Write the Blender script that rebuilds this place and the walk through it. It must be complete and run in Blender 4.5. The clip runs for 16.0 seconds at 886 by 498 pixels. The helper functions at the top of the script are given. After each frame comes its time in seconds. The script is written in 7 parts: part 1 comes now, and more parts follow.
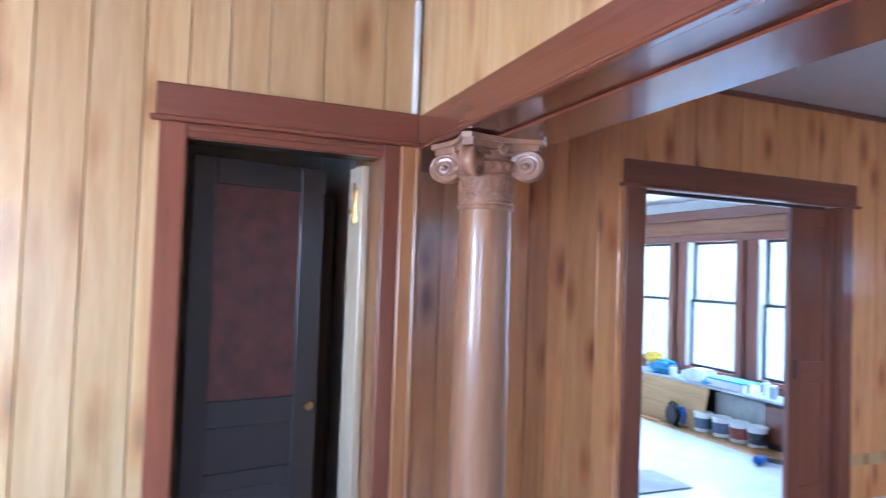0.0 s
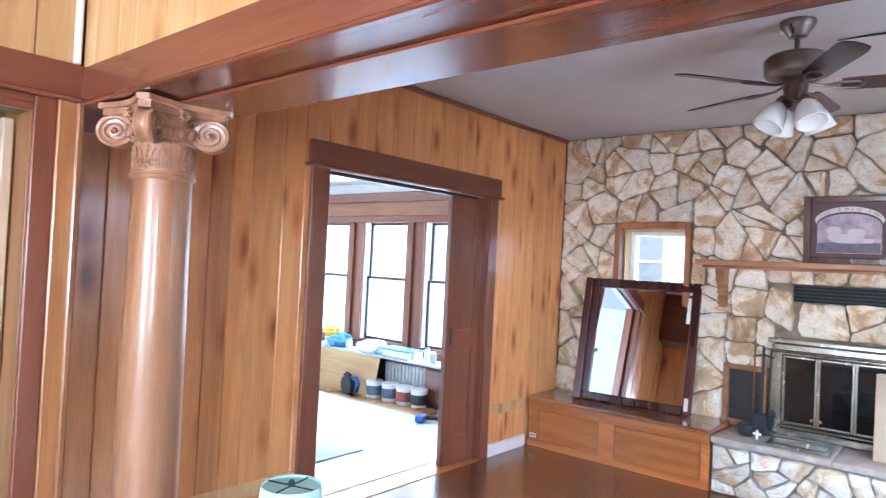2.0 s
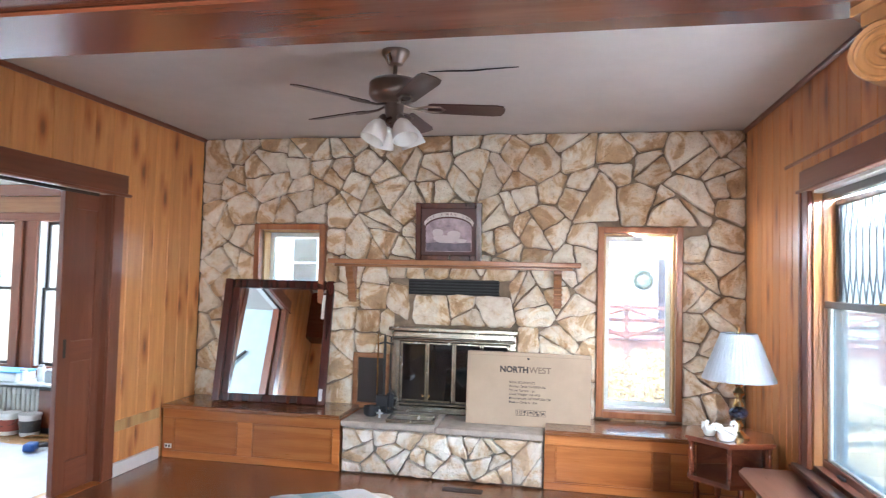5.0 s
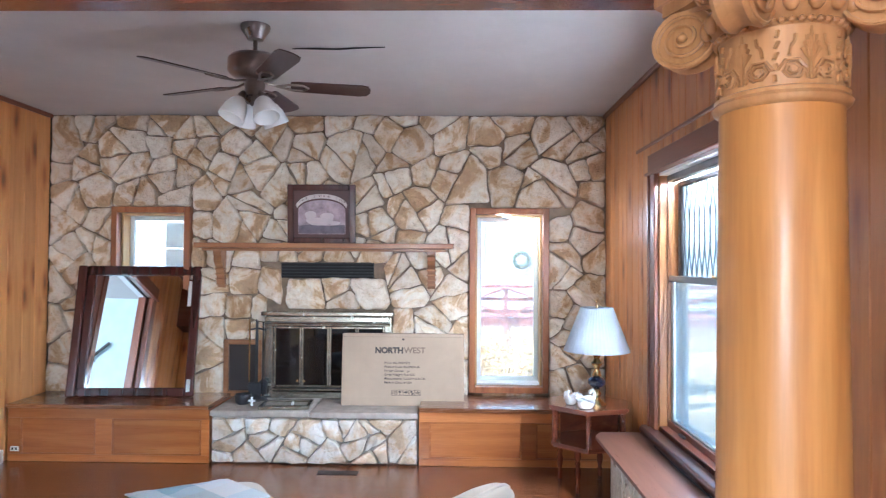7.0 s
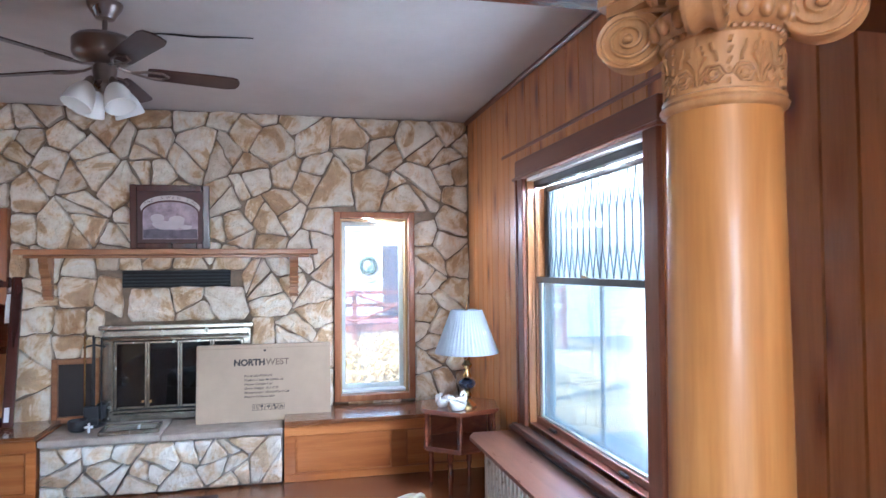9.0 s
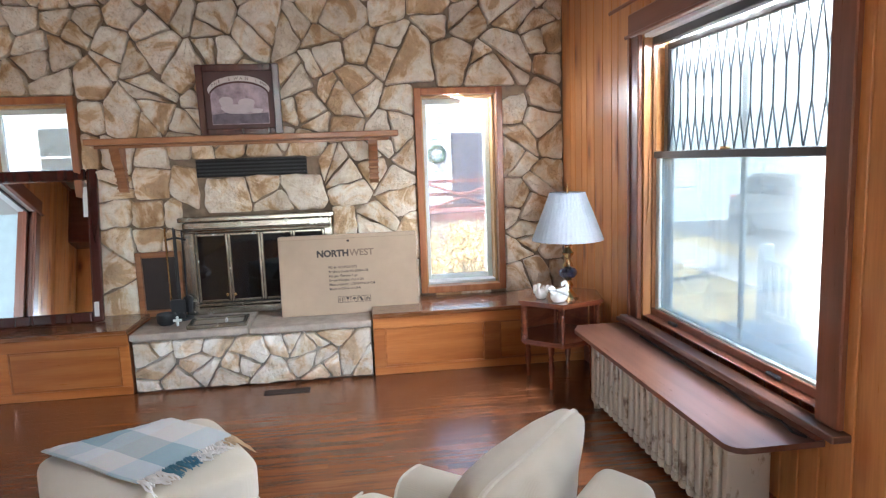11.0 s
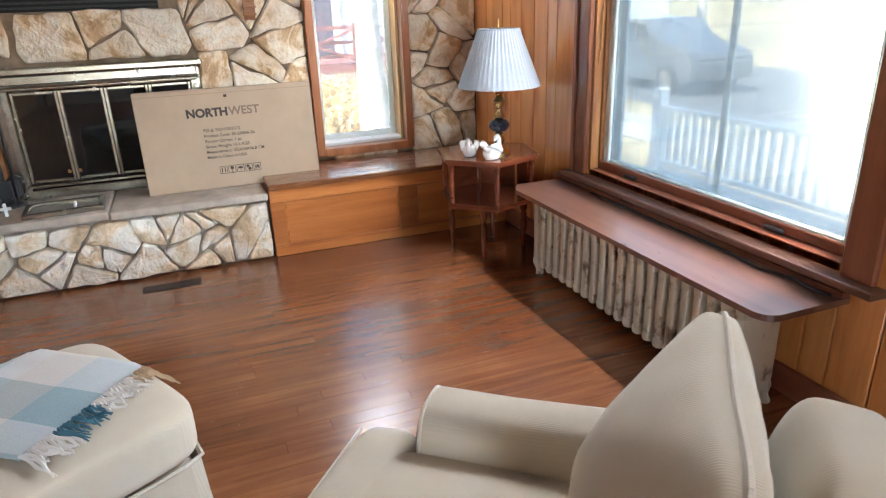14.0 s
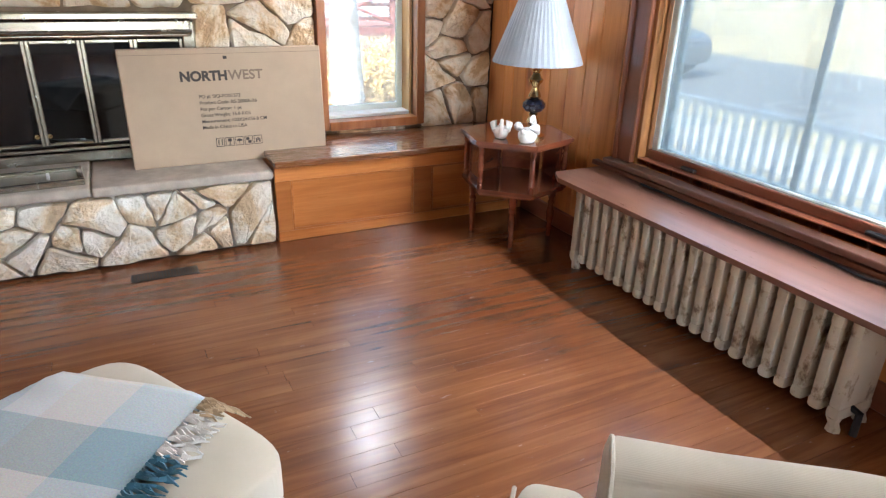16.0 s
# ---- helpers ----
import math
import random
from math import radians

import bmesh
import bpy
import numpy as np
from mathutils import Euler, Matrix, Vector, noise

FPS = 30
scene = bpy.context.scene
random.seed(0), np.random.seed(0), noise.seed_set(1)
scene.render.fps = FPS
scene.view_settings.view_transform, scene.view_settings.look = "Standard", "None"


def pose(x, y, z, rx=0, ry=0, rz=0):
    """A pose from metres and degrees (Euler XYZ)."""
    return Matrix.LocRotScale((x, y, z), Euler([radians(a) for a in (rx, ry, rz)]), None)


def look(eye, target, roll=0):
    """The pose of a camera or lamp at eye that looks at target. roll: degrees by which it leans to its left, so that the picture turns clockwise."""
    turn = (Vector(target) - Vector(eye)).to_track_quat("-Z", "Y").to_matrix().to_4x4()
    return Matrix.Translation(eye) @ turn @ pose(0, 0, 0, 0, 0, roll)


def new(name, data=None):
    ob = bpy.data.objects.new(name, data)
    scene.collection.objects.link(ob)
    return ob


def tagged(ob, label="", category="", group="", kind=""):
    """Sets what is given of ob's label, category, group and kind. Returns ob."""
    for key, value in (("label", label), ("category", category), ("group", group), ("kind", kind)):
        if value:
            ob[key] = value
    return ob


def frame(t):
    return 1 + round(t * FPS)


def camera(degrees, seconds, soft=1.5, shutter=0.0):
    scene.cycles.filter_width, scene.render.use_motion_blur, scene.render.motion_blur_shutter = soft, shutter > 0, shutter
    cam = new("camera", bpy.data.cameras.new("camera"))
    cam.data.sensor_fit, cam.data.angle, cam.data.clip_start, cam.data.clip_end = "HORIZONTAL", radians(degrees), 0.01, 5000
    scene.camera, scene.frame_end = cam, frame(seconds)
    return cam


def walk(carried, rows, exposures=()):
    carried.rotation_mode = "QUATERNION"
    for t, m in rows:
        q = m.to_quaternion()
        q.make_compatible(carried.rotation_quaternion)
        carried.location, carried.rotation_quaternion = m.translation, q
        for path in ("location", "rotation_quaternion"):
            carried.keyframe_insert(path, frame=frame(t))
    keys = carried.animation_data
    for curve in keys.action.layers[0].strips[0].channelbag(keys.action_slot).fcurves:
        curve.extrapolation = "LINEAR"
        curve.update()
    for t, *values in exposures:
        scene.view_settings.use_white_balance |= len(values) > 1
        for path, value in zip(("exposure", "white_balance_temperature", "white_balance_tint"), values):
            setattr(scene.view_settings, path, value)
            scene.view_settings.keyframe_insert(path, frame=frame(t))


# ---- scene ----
from collections import defaultdict

# ---------------------------------------------------------------- camera
cam = camera(68.6, 16.0, soft=1.2, shutter=0.3)
PATH = [
    (0, (0.109, -0.26, 1.711), (0.862, 1.591, 1.781), 2.0),
    (0.5, (0.123, -0.165, 1.711), (1.3, 1.45, 1.796), 2.8),
    (1, (0.129, -0.193, 1.71), (1.485, 1.274, 1.803), 2.8),
    (1.5, (0.109, -0.244, 1.71), (1.552, 1.14, 1.76), 3.2),
    (2, (0.081, -0.275, 1.712), (1.607, 1.017, 1.752), 2.8),
    (2.5, (0.062, -0.323, 1.709), (1.701, 0.821, 1.773), 2.1),
    (3, (0.058, -0.387, 1.711), (1.793, 0.604, 1.796), 1.3),
    (3.5, (0.063, -0.426, 1.711), (1.87, 0.426, 1.793), 0.9),
    (4, (0.069, -0.443, 1.707), (1.942, 0.255, 1.782), 0.7),
    (4.5, (0.054, -0.477, 1.705), (1.976, 0.071, 1.787), 1.2),
    (5, (0.056, -0.52, 1.696), (2.017, -0.137, 1.782), 1.4),
    (5.2, (0.061, -0.535, 1.704), (2.032, -0.204, 1.794), 1.0),
    (7.3, (0.066, -0.642, 1.686), (2.064, -0.702, 1.753), 0.7),
    (7.5, (0.057, -0.624, 1.686), (2.047, -0.784, 1.8), 0.9),
    (8, (0.08, -0.564, 1.7), (2.035, -0.937, 1.899), -0.1),
    (8.5, (0.113, -0.483, 1.699), (2.052, -0.929, 1.894), -0.3),
    (9, (0.174, -0.416, 1.672), (2.122, -0.865, 1.73), -0.5),
    (9.5, (0.273, -0.391, 1.645), (2.248, -0.69, 1.547), 0.2),
    (9.7, (0.312, -0.371, 1.635), (2.298, -0.578, 1.526), 0.1),
    (11.8, (0.892, -0.236, 1.563), (2.807, -0.585, 1.106), -2.9),
    (12, (0.936, -0.215, 1.544), (2.833, -0.583, 1.028), -3.0),
    (12.5, (1.082, -0.183, 1.528), (2.957, -0.579, 0.958), -2.5),
    (13, (1.201, -0.158, 1.514), (3.072, -0.504, 0.899), -1.7),
    (13.5, (1.286, -0.11, 1.496), (3.121, -0.543, 0.829), 0.4),
    (14, (1.405, 0.032, 1.5), (3.156, -0.626, 0.791), -2.1),
    (14.5, (1.491, 0.133, 1.483), (3.22, -0.537, 0.733), -2.0),
    (15, (1.654, 0.2, 1.476), (3.359, -0.502, 0.7), -1.5),
    (15.5, (1.817, 0.26, 1.486), (3.504, -0.452, 0.682), -0.4),
    (16, (1.937, 0.376, 1.468), (3.578, -0.454, 0.681), 1.6),
]
EXPOSURES = [(0.0, 5.15, 4450, 10), (2.0, 5.72, 5100, 10), (4.5, 5.4, 5800, 10), (7.5, 5.25, 5200, 10), (9.0, 5.08, 5100, 10), (12.0, 4.9, 6300, 10), (16.0, 5.05, 6200, 10)]
walk(cam, [(t, look(eye, target, roll)) for t, eye, target, roll in PATH], EXPOSURES)

# ---------------------------------------------------------------- daylight
world = bpy.data.worlds.new("daylight")
scene.world = world
world.use_nodes = True
wn = world.node_tree.nodes
sky = wn.new("ShaderNodeTexSky")
sky.sky_type = "NISHITA"
sky.sun_disc = False
sky.sun_elevation = radians(42)
sky.sun_rotation = radians(-24)
wn["Background"].inputs["Strength"].default_value = 0.15
world.node_tree.links.new(sky.outputs[0], wn["Background"].inputs["Color"])
sun_data = bpy.data.lights.new("sun", "SUN")
sun_data.energy, sun_data.angle, sun_data.color = 4.0, radians(0.6), (1.0, 0.95, 0.87)
sun = new("sun", sun_data)
sun.matrix_world = look((-3.5, 8.0, 9.0), (0, 0, 0))



def daylight(m, w, h, watts):
    """Area lamp standing in for skylight at a window opening."""
    d = bpy.data.lights.new("window_daylight", "AREA")
    d.shape, d.size, d.size_y, d.energy, d.color = "RECTANGLE", w, h, watts, (0.90, 0.95, 1.0)
    o = new("window_daylight", d)
    o.matrix_world = m


# unseen hall windows, assumed behind the viewpoint to light hall and stone wall
daylight(look((-1.9, -1.74, 1.6), (-1.9, 0.0, 1.6)), 0.95, 1.15, 1.7)
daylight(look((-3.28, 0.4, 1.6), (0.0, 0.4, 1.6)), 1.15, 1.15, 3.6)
for yy in (7.02, 5.91, 4.79):
    daylight(look((6.39, yy, 1.41), (5.0, yy, 1.41)), 0.78, 1.54, 5.0)
# thin added strips stand in for skylight that these windows' darkened panes hold back
daylight(look((3.65, -2.165, 2.235), (3.65, -0.6, 1.5)), 1.15, 0.07, 10.0)
daylight(look((2.915, -2.165, 1.45), (3.6, -0.9, 1.45)), 0.05, 1.2, 4.5)
daylight(look((6.11, -1.125, 2.085), (5.2, -2.0, 1.5)), 0.55, 0.07, 0.6)

# plan, in metres: the stone wall faces -x, the panelled walls face the room across y
XW, YR, YL, H = 6.0, -2.0, 3.12, 3.03
HALL_L, HALL_R = 2.55, -1.575
BEAM_X0, BEAM_X1, BEAM_Z = 1.11, 1.525, 2.262


# ---------------------------------------------------------------- material helpers
def rgb(c):
    return (c[0], c[1], c[2], 1.0)


def make(name, rough=0.5, metal=0.0, coat=0.0, spec=0.5):
    m = bpy.data.materials.new(name)
    m.use_nodes = True
    b = m.node_tree.nodes["Principled BSDF"]
    b.inputs["Roughness"].default_value = rough
    b.inputs["Metallic"].default_value = metal
    b.inputs["Coat Weight"].default_value = coat
    b.inputs["Coat Roughness"].default_value = 0.12
    b.inputs["Specular IOR Level"].default_value = spec
    return m, m.node_tree.nodes, m.node_tree.links, b


def node(ns, kind, **kw):
    n = ns.new(kind)
    for k, v in kw.items():
        n.inputs[k.replace("_", " ")].default_value = v
    return n


def coords(ns, ls, scale, shift=True):
    """Object coordinates at a scale, moved by a random step for each object."""
    tc = ns.new("ShaderNodeTexCoord")
    mp = ns.new("ShaderNodeMapping")
    mp.inputs["Scale"].default_value = scale
    ls.new(tc.outputs["Object"], mp.inputs["Vector"])
    if shift:
        oi = ns.new("ShaderNodeObjectInfo")
        mul = ns.new("ShaderNodeVectorMath")
        mul.operation = "SCALE"
        mul.inputs[0].default_value = (37.0, 53.0, 71.0)
        ls.new(oi.outputs["Random"], mul.inputs["Scale"])
        ls.new(mul.outputs[0], mp.inputs["Location"])
    return mp.outputs[0]


def ramp(ns, ls, fac, stops):
    r = ns.new("ShaderNodeValToRGB")
    els = r.color_ramp.elements
    while len(els) < len(stops):
        els.new(0.5)
    for e, (p, c) in zip(els, stops):
        e.position, e.color = p, rgb(c)
    ls.new(fac, r.inputs["Fac"])
    return r.outputs["Color"]


def mixc(ns, ls, fac, a, b, blend="MIX"):
    m = ns.new("ShaderNodeMix")
    m.data_type, m.blend_type = "RGBA", blend
    for sock, v in (("Factor", fac), ("A", a), ("B", b)):
        s = [i for i in m.inputs if i.name == sock and i.enabled][0]
        if isinstance(v, (int, float)):
            s.default_value = v
        elif isinstance(v, tuple):
            s.default_value = rgb(v)
        else:
            ls.new(v, s)
    return [o for o in m.outputs if o.enabled][0]


def bump(ns, ls, b, h, strength=0.2, dist=0.01, coat=False):
    n = ns.new("ShaderNodeBump")
    n.inputs["Strength"].default_value, n.inputs["Distance"].default_value = strength, dist
    ls.new(h, n.inputs["Height"])
    ls.new(n.outputs[0], b.inputs["Normal"])
    return n


def wood(name, dark, mid, light, axis="z", rough=0.35, coat=0.3, knots=0.0, scale=1.0, vary=0.35, bumpy=0.15):
    """Varnished wood with its grain along one axis of the object."""
    m, ns, ls, b = make(name, rough, 0, coat)
    along = {"x": (0.7, 11, 11), "y": (11, 0.7, 11), "z": (11, 11, 0.7)}[axis]
    v = coords(ns, ls, tuple(s * scale for s in along))
    n1 = node(ns, "ShaderNodeTexNoise", Scale=1.1, Detail=4.0, Roughness=0.5, Distortion=0.9)
    ls.new(v, n1.inputs["Vector"])
    n2 = node(ns, "ShaderNodeTexNoise", Scale=9.0, Detail=4.0, Roughness=0.6)
    ls.new(v, n2.inputs["Vector"])
    col = ramp(ns, ls, n1.outputs["Fac"], [(0.3, dark), (0.5, mid), (0.7, light)])
    fine = ramp(ns, ls, n2.outputs["Fac"], [(0.35, (0.78, 0.74, 0.70)), (0.6, (1, 1, 1))])
    col = mixc(ns, ls, 0.45, col, fine, "MULTIPLY")
    height = n1.outputs["Fac"]
    if knots:
        kv = coords(ns, ls, {"z": (5.4, 5.4, 1.9), "x": (1.9, 5.4, 5.4), "y": (5.4, 1.9, 5.4)}[axis])
        wob = node(ns, "ShaderNodeTexNoise", Scale=2.2, Detail=2.0)
        ls.new(kv, wob.inputs["Vector"])
        warp = mixc(ns, ls, 0.16, kv, wob.outputs["Color"], "ADD")
        vo = node(ns, "ShaderNodeTexVoronoi", Scale=1.0, Randomness=1.0)
        ls.new(warp, vo.inputs["Vector"])
        k = ramp(ns, ls, vo.outputs["Distance"], [(0.07, (0.18, 0.075, 0.035)), (0.13, (0.46, 0.25, 0.13)), (0.20, (0.74, 0.52, 0.36)), (0.36, (1, 1, 1))])
        col = mixc(ns, ls, knots, col, k, "MULTIPLY")
    oi = ns.new("ShaderNodeObjectInfo")
    tone = ramp(ns, ls, oi.outputs["Random"], [(0.0, (1 - vary, 1 - vary * 1.15, 1 - vary * 1.3)), (1.0, (1.1, 1.08, 1.05))])
    col = mixc(ns, ls, 1.0, col, tone, "MULTIPLY")
    ls.new(col, b.inputs["Base Color"])
    rr = ns.new("ShaderNodeMapRange")
    rr.inputs["To Min"].default_value, rr.inputs["To Max"].default_value = rough * 0.75, rough * 1.3
    ls.new(n2.outputs["Fac"], rr.inputs["Value"])
    ls.new(rr.outputs[0], b.inputs["Roughness"])
    bump(ns, ls, b, height, bumpy, 0.004)
    return m


def plain(name, c, rough=0.5, metal=0.0, coat=0.0, mottle=0.12, scale=6.0, bumpy=0.08):
    """Paint, metal, cloth: one colour with soft mottling and fine relief."""
    m, ns, ls, b = make(name, rough, metal, coat)
    v = coords(ns, ls, (scale,) * 3)
    n = node(ns, "ShaderNodeTexNoise", Scale=1.0, Detail=5.0, Roughness=0.6)
    ls.new(v, n.inputs["Vector"])
    lo = tuple(x * (1 - mottle) for x in c)
    hi = tuple(min(1, x * (1 + mottle)) for x in c)
    ls.new(ramp(ns, ls, n.outputs["Fac"], [(0.35, lo), (0.65, hi)]), b.inputs["Base Color"])
    rr = ns.new("ShaderNodeMapRange")
    rr.inputs["To Min"].default_value, rr.inputs["To Max"].default_value = max(rough * 0.8, 0.02), min(rough * 1.25, 1)
    ls.new(n.outputs["Fac"], rr.inputs["Value"])
    ls.new(rr.outputs[0], b.inputs["Roughness"])
    if bumpy:
        f = node(ns, "ShaderNodeTexNoise", Scale=18.0, Detail=3.0)
        ls.new(v, f.inputs["Vector"])
        bump(ns, ls, b, f.outputs["Fac"], bumpy, 0.003)
    return m


def fabric(name, c, weave=420.0, rough=0.95):
    m, ns, ls, b = make(name, rough, 0, 0, 0.2)
    b.inputs["Sheen Weight"].default_value = 0.15
    v = coords(ns, ls, (1, 1, 1))
    n = node(ns, "ShaderNodeTexNoise", Scale=5.0, Detail=4.0)
    ls.new(v, n.inputs["Vector"])
    ls.new(ramp(ns, ls, n.outputs["Fac"], [(0.3, tuple(x * 0.88 for x in c)), (0.7, c)]), b.inputs["Base Color"])
    w = node(ns, "ShaderNodeTexWave", Scale=weave / 6.3, Distortion=1.5, Detail=1.0)
    ls.new(v, w.inputs["Vector"])
    add = ns.new("ShaderNodeMath")
    add.operation = "ADD"
    ls.new(w.outputs["Fac"], add.inputs[0])
    ls.new(n.outputs["Fac"], add.inputs[1])
    bump(ns, ls, b, add.outputs[0], 0.12, 0.002)
    return m


def dimmed_glass(name, tint=(1, 1, 1), haze=0.0):
    """A thin pane, weak mirror image; tint dims the outdoors, haze paints glare."""
    m = bpy.data.materials.new(name)
    m.use_nodes = True
    ns, ls = m.node_tree.nodes, m.node_tree.links
    ns.clear()
    out = ns.new("ShaderNodeOutputMaterial")
    tr = node(ns, "ShaderNodeBsdfTransparent", Color=rgb(tint))
    gl = node(ns, "ShaderNodeBsdfGlossy", Roughness=0.02)
    lw = node(ns, "ShaderNodeLayerWeight", Blend=0.25)
    fr = ns.new("ShaderNodeMapRange")
    fr.inputs["To Min"].default_value, fr.inputs["To Max"].default_value = 0.02, 0.14
    ls.new(lw.outputs["Facing"], fr.inputs["Value"])
    mx = ns.new("ShaderNodeMixShader")
    ls.new(fr.outputs[0], mx.inputs[0])
    if haze:
        veil = node(ns, "ShaderNodeBsdfTranslucent", Color=(0.93, 0.93, 0.87, 1))
        veiled = ns.new("ShaderNodeMixShader")
        veiled.inputs[0].default_value = haze
        ls.new(tr.outputs[0], veiled.inputs[1])
        ls.new(veil.outputs[0], veiled.inputs[2])
        ls.new(veiled.outputs[0], mx.inputs[1])
    else:
        ls.new(tr.outputs[0], mx.inputs[1])
    ls.new(gl.outputs[0], mx.inputs[2])
    ls.new(mx.outputs[0], out.inputs[0])
    return m


# ---------------------------------------------------------------- materials
PINE = wood("knotty_pine", (0.58, 0.25, 0.078), (0.66, 0.30, 0.097), (0.72, 0.355, 0.125), "z", 0.3, 0.35, knots=0.8, vary=0.14)
# PINE darkened and reddened to carry the right wall's backlit shade
PINE_BACKLIT = wood("backlit_pine", (0.52, 0.20, 0.058), (0.60, 0.245, 0.075), (0.66, 0.29, 0.095), "z", 0.3, 0.35, knots=0.8, vary=0.14)
PINE_PALE = wood("pale_pine", (0.46, 0.27, 0.105), (0.54, 0.34, 0.145), (0.60, 0.40, 0.19), "z", 0.38, 0.2, knots=0.5, vary=0.10)
TRIM_X = wood("mahogany_trim_x", (0.16, 0.05, 0.024), (0.19, 0.06, 0.03), (0.22, 0.073, 0.037), "x", 0.36, 0.15, vary=0.12, bumpy=0.06)
TRIM_Y = wood("mahogany_trim_y", (0.16, 0.05, 0.024), (0.19, 0.06, 0.03), (0.22, 0.073, 0.037), "y", 0.22, 0.5, vary=0.15)
TRIM_Z = wood("mahogany_trim_z", (0.17, 0.053, 0.025), (0.20, 0.064, 0.031), (0.235, 0.08, 0.04), "z", 0.3, 0.4, vary=0.15)
OAK_Z = wood("oak_post", (0.26, 0.10, 0.03), (0.36, 0.16, 0.055), (0.44, 0.22, 0.085), "z", 0.3, 0.3)
COLUMN = wood("honey_column", (0.38, 0.16, 0.038), (0.47, 0.215, 0.058), (0.57, 0.29, 0.095), "z", 0.42, 0.12, vary=0.05)
CARVED = wood("carved_capital", (0.36, 0.17, 0.06), (0.46, 0.24, 0.095), (0.54, 0.31, 0.14), "z", 0.36, 0.2, vary=0.05)
BENCH_Y = wood("bench_oak", (0.37, 0.115, 0.025), (0.47, 0.16, 0.038), (0.55, 0.215, 0.062), "y", 0.3, 0.35)
BENCH_TOP = wood("bench_top", (0.20, 0.075, 0.025), (0.28, 0.11, 0.04), (0.35, 0.15, 0.06), "y", 0.26, 1.0)
FLOOR_PALE = wood("pale_floor", (0.5, 0.3, 0.13), (0.6, 0.38, 0.18), (0.68, 0.45, 0.23), "y", 0.25, 0.3, vary=0.15)
MIRROR_WOOD = wood("mirror_mahogany", (0.045, 0.012, 0.010), (0.075, 0.020, 0.016), (0.11, 0.032, 0.024), "z", 0.22, 0.5)
TABLE_WOOD = wood("table_cherry", (0.12, 0.03, 0.015), (0.19, 0.05, 0.024), (0.26, 0.08, 0.036), "y", 0.16, 1.0)
SHELF_WOOD = wood("radiator_shelf", (0.13, 0.058, 0.04), (0.17, 0.08, 0.055), (0.21, 0.105, 0.075), "x", 0.3, 0.6, bumpy=0.03)
MANTEL = wood("mantel_pine", (0.30, 0.125, 0.05), (0.40, 0.18, 0.075), (0.48, 0.24, 0.11), "y", 0.4, 0.15)
FRAME_RED = wood("window_frame_wood", (0.26, 0.08, 0.022), (0.36, 0.125, 0.038), (0.43, 0.17, 0.06), "z", 0.35, 0.3)
BLADE = wood("fan_blade", (0.03, 0.010, 0.008), (0.05, 0.017, 0.013), (0.075, 0.026, 0.02), "x", 0.3, 0.3)
DARK_WOOD = plain("dark_varnish", (0.022, 0.014, 0.012), 0.4, coat=0.2)
RED_PANEL = plain("red_leather_panel", (0.075, 0.02, 0.014), 0.45, mottle=0.35, scale=9)
CEIL = plain("ceiling_paint", (0.54, 0.505, 0.475), 0.8, mottle=0.04, scale=3, bumpy=0.15)
PLASTER = plain("plaster", (0.70, 0.66, 0.60), 0.8, mottle=0.05)
WHITE = plain("white_paint", (0.78, 0.78, 0.76), 0.45, mottle=0.05)
CREAM = fabric("cream_slipcover", (0.52, 0.455, 0.355))
CREAM_PIPE = fabric("cream_piping", (0.56, 0.50, 0.41))
SHADE = fabric("pleated_shade", (0.38, 0.42, 0.47), 200)
GREEN_SHADE = fabric("green_shade", (0.50, 0.70, 0.62), 200)
BRASS = plain("polished_brass", (0.62, 0.44, 0.20), 0.18, 1.0, mottle=0.1, bumpy=0)
NICKEL = plain("brushed_nickel", (0.24, 0.20, 0.18), 0.28, 1.0, mottle=0.1)
STEEL = plain("aged_brass_trim", (0.36, 0.34, 0.29), 0.25, 1.0, mottle=0.2, scale=12)
BLACK = plain("black_iron", (0.012, 0.012, 0.014), 0.45, mottle=0.2)
SOOT_AND_SHADE = plain("soot_and_shade", (0.006, 0.006, 0.006), 0.9, bumpy=0)
ENAMEL = plain("navy_enamel", (0.012, 0.014, 0.03), 0.08, coat=0.6, bumpy=0)
CARD = plain("cardboard", (0.42, 0.31, 0.215), 0.8, mottle=0.06, scale=4)
INK = plain("print_ink", (0.05, 0.04, 0.035), 0.7, bumpy=0)
INK_PALE = plain("pale_print", (0.20, 0.14, 0.10), 0.7, bumpy=0)
PORCELAIN = plain("porcelain", (0.80, 0.80, 0.77), 0.15, coat=0.4, mottle=0.03, bumpy=0)
LEAD = plain("lead_came", (0.05, 0.055, 0.06), 0.45, 0.7)
RUBBER = plain("black_rubber", (0.01, 0.01, 0.012), 0.6)
VINYL = plain("storm_frame", (0.62, 0.68, 0.66), 0.4, mottle=0.04)
# panes darkened so the bright outdoors keeps detail, with a translucent glare veil
PANE = dimmed_glass("window_pane", tint=(0.21, 0.22, 0.222), haze=0.03)
PANE_SLIT = dimmed_glass("side_window_pane", tint=(0.33, 0.338, 0.338), haze=0.05)
PANE_PORCH = dimmed_glass("veiled_storm_pane", tint=(0.25, 0.26, 0.252), haze=0.08)
FIRE_GLASS, _n, _l, _b = make("smoked_glass", 0.04, 0, 0.0, 0.5)
_b.inputs["Base Color"].default_value = (0.006, 0.006, 0.007, 1)
MIRROR_GLASS, _n, _l, _b = make("mirror_silver", 0.01, 1.0)
_b.inputs["Base Color"].default_value = (0.86, 0.88, 0.88, 1)
FROST, _n, _l, _b = make("frosted_shade_glass", 0.35, 0, 0.2)
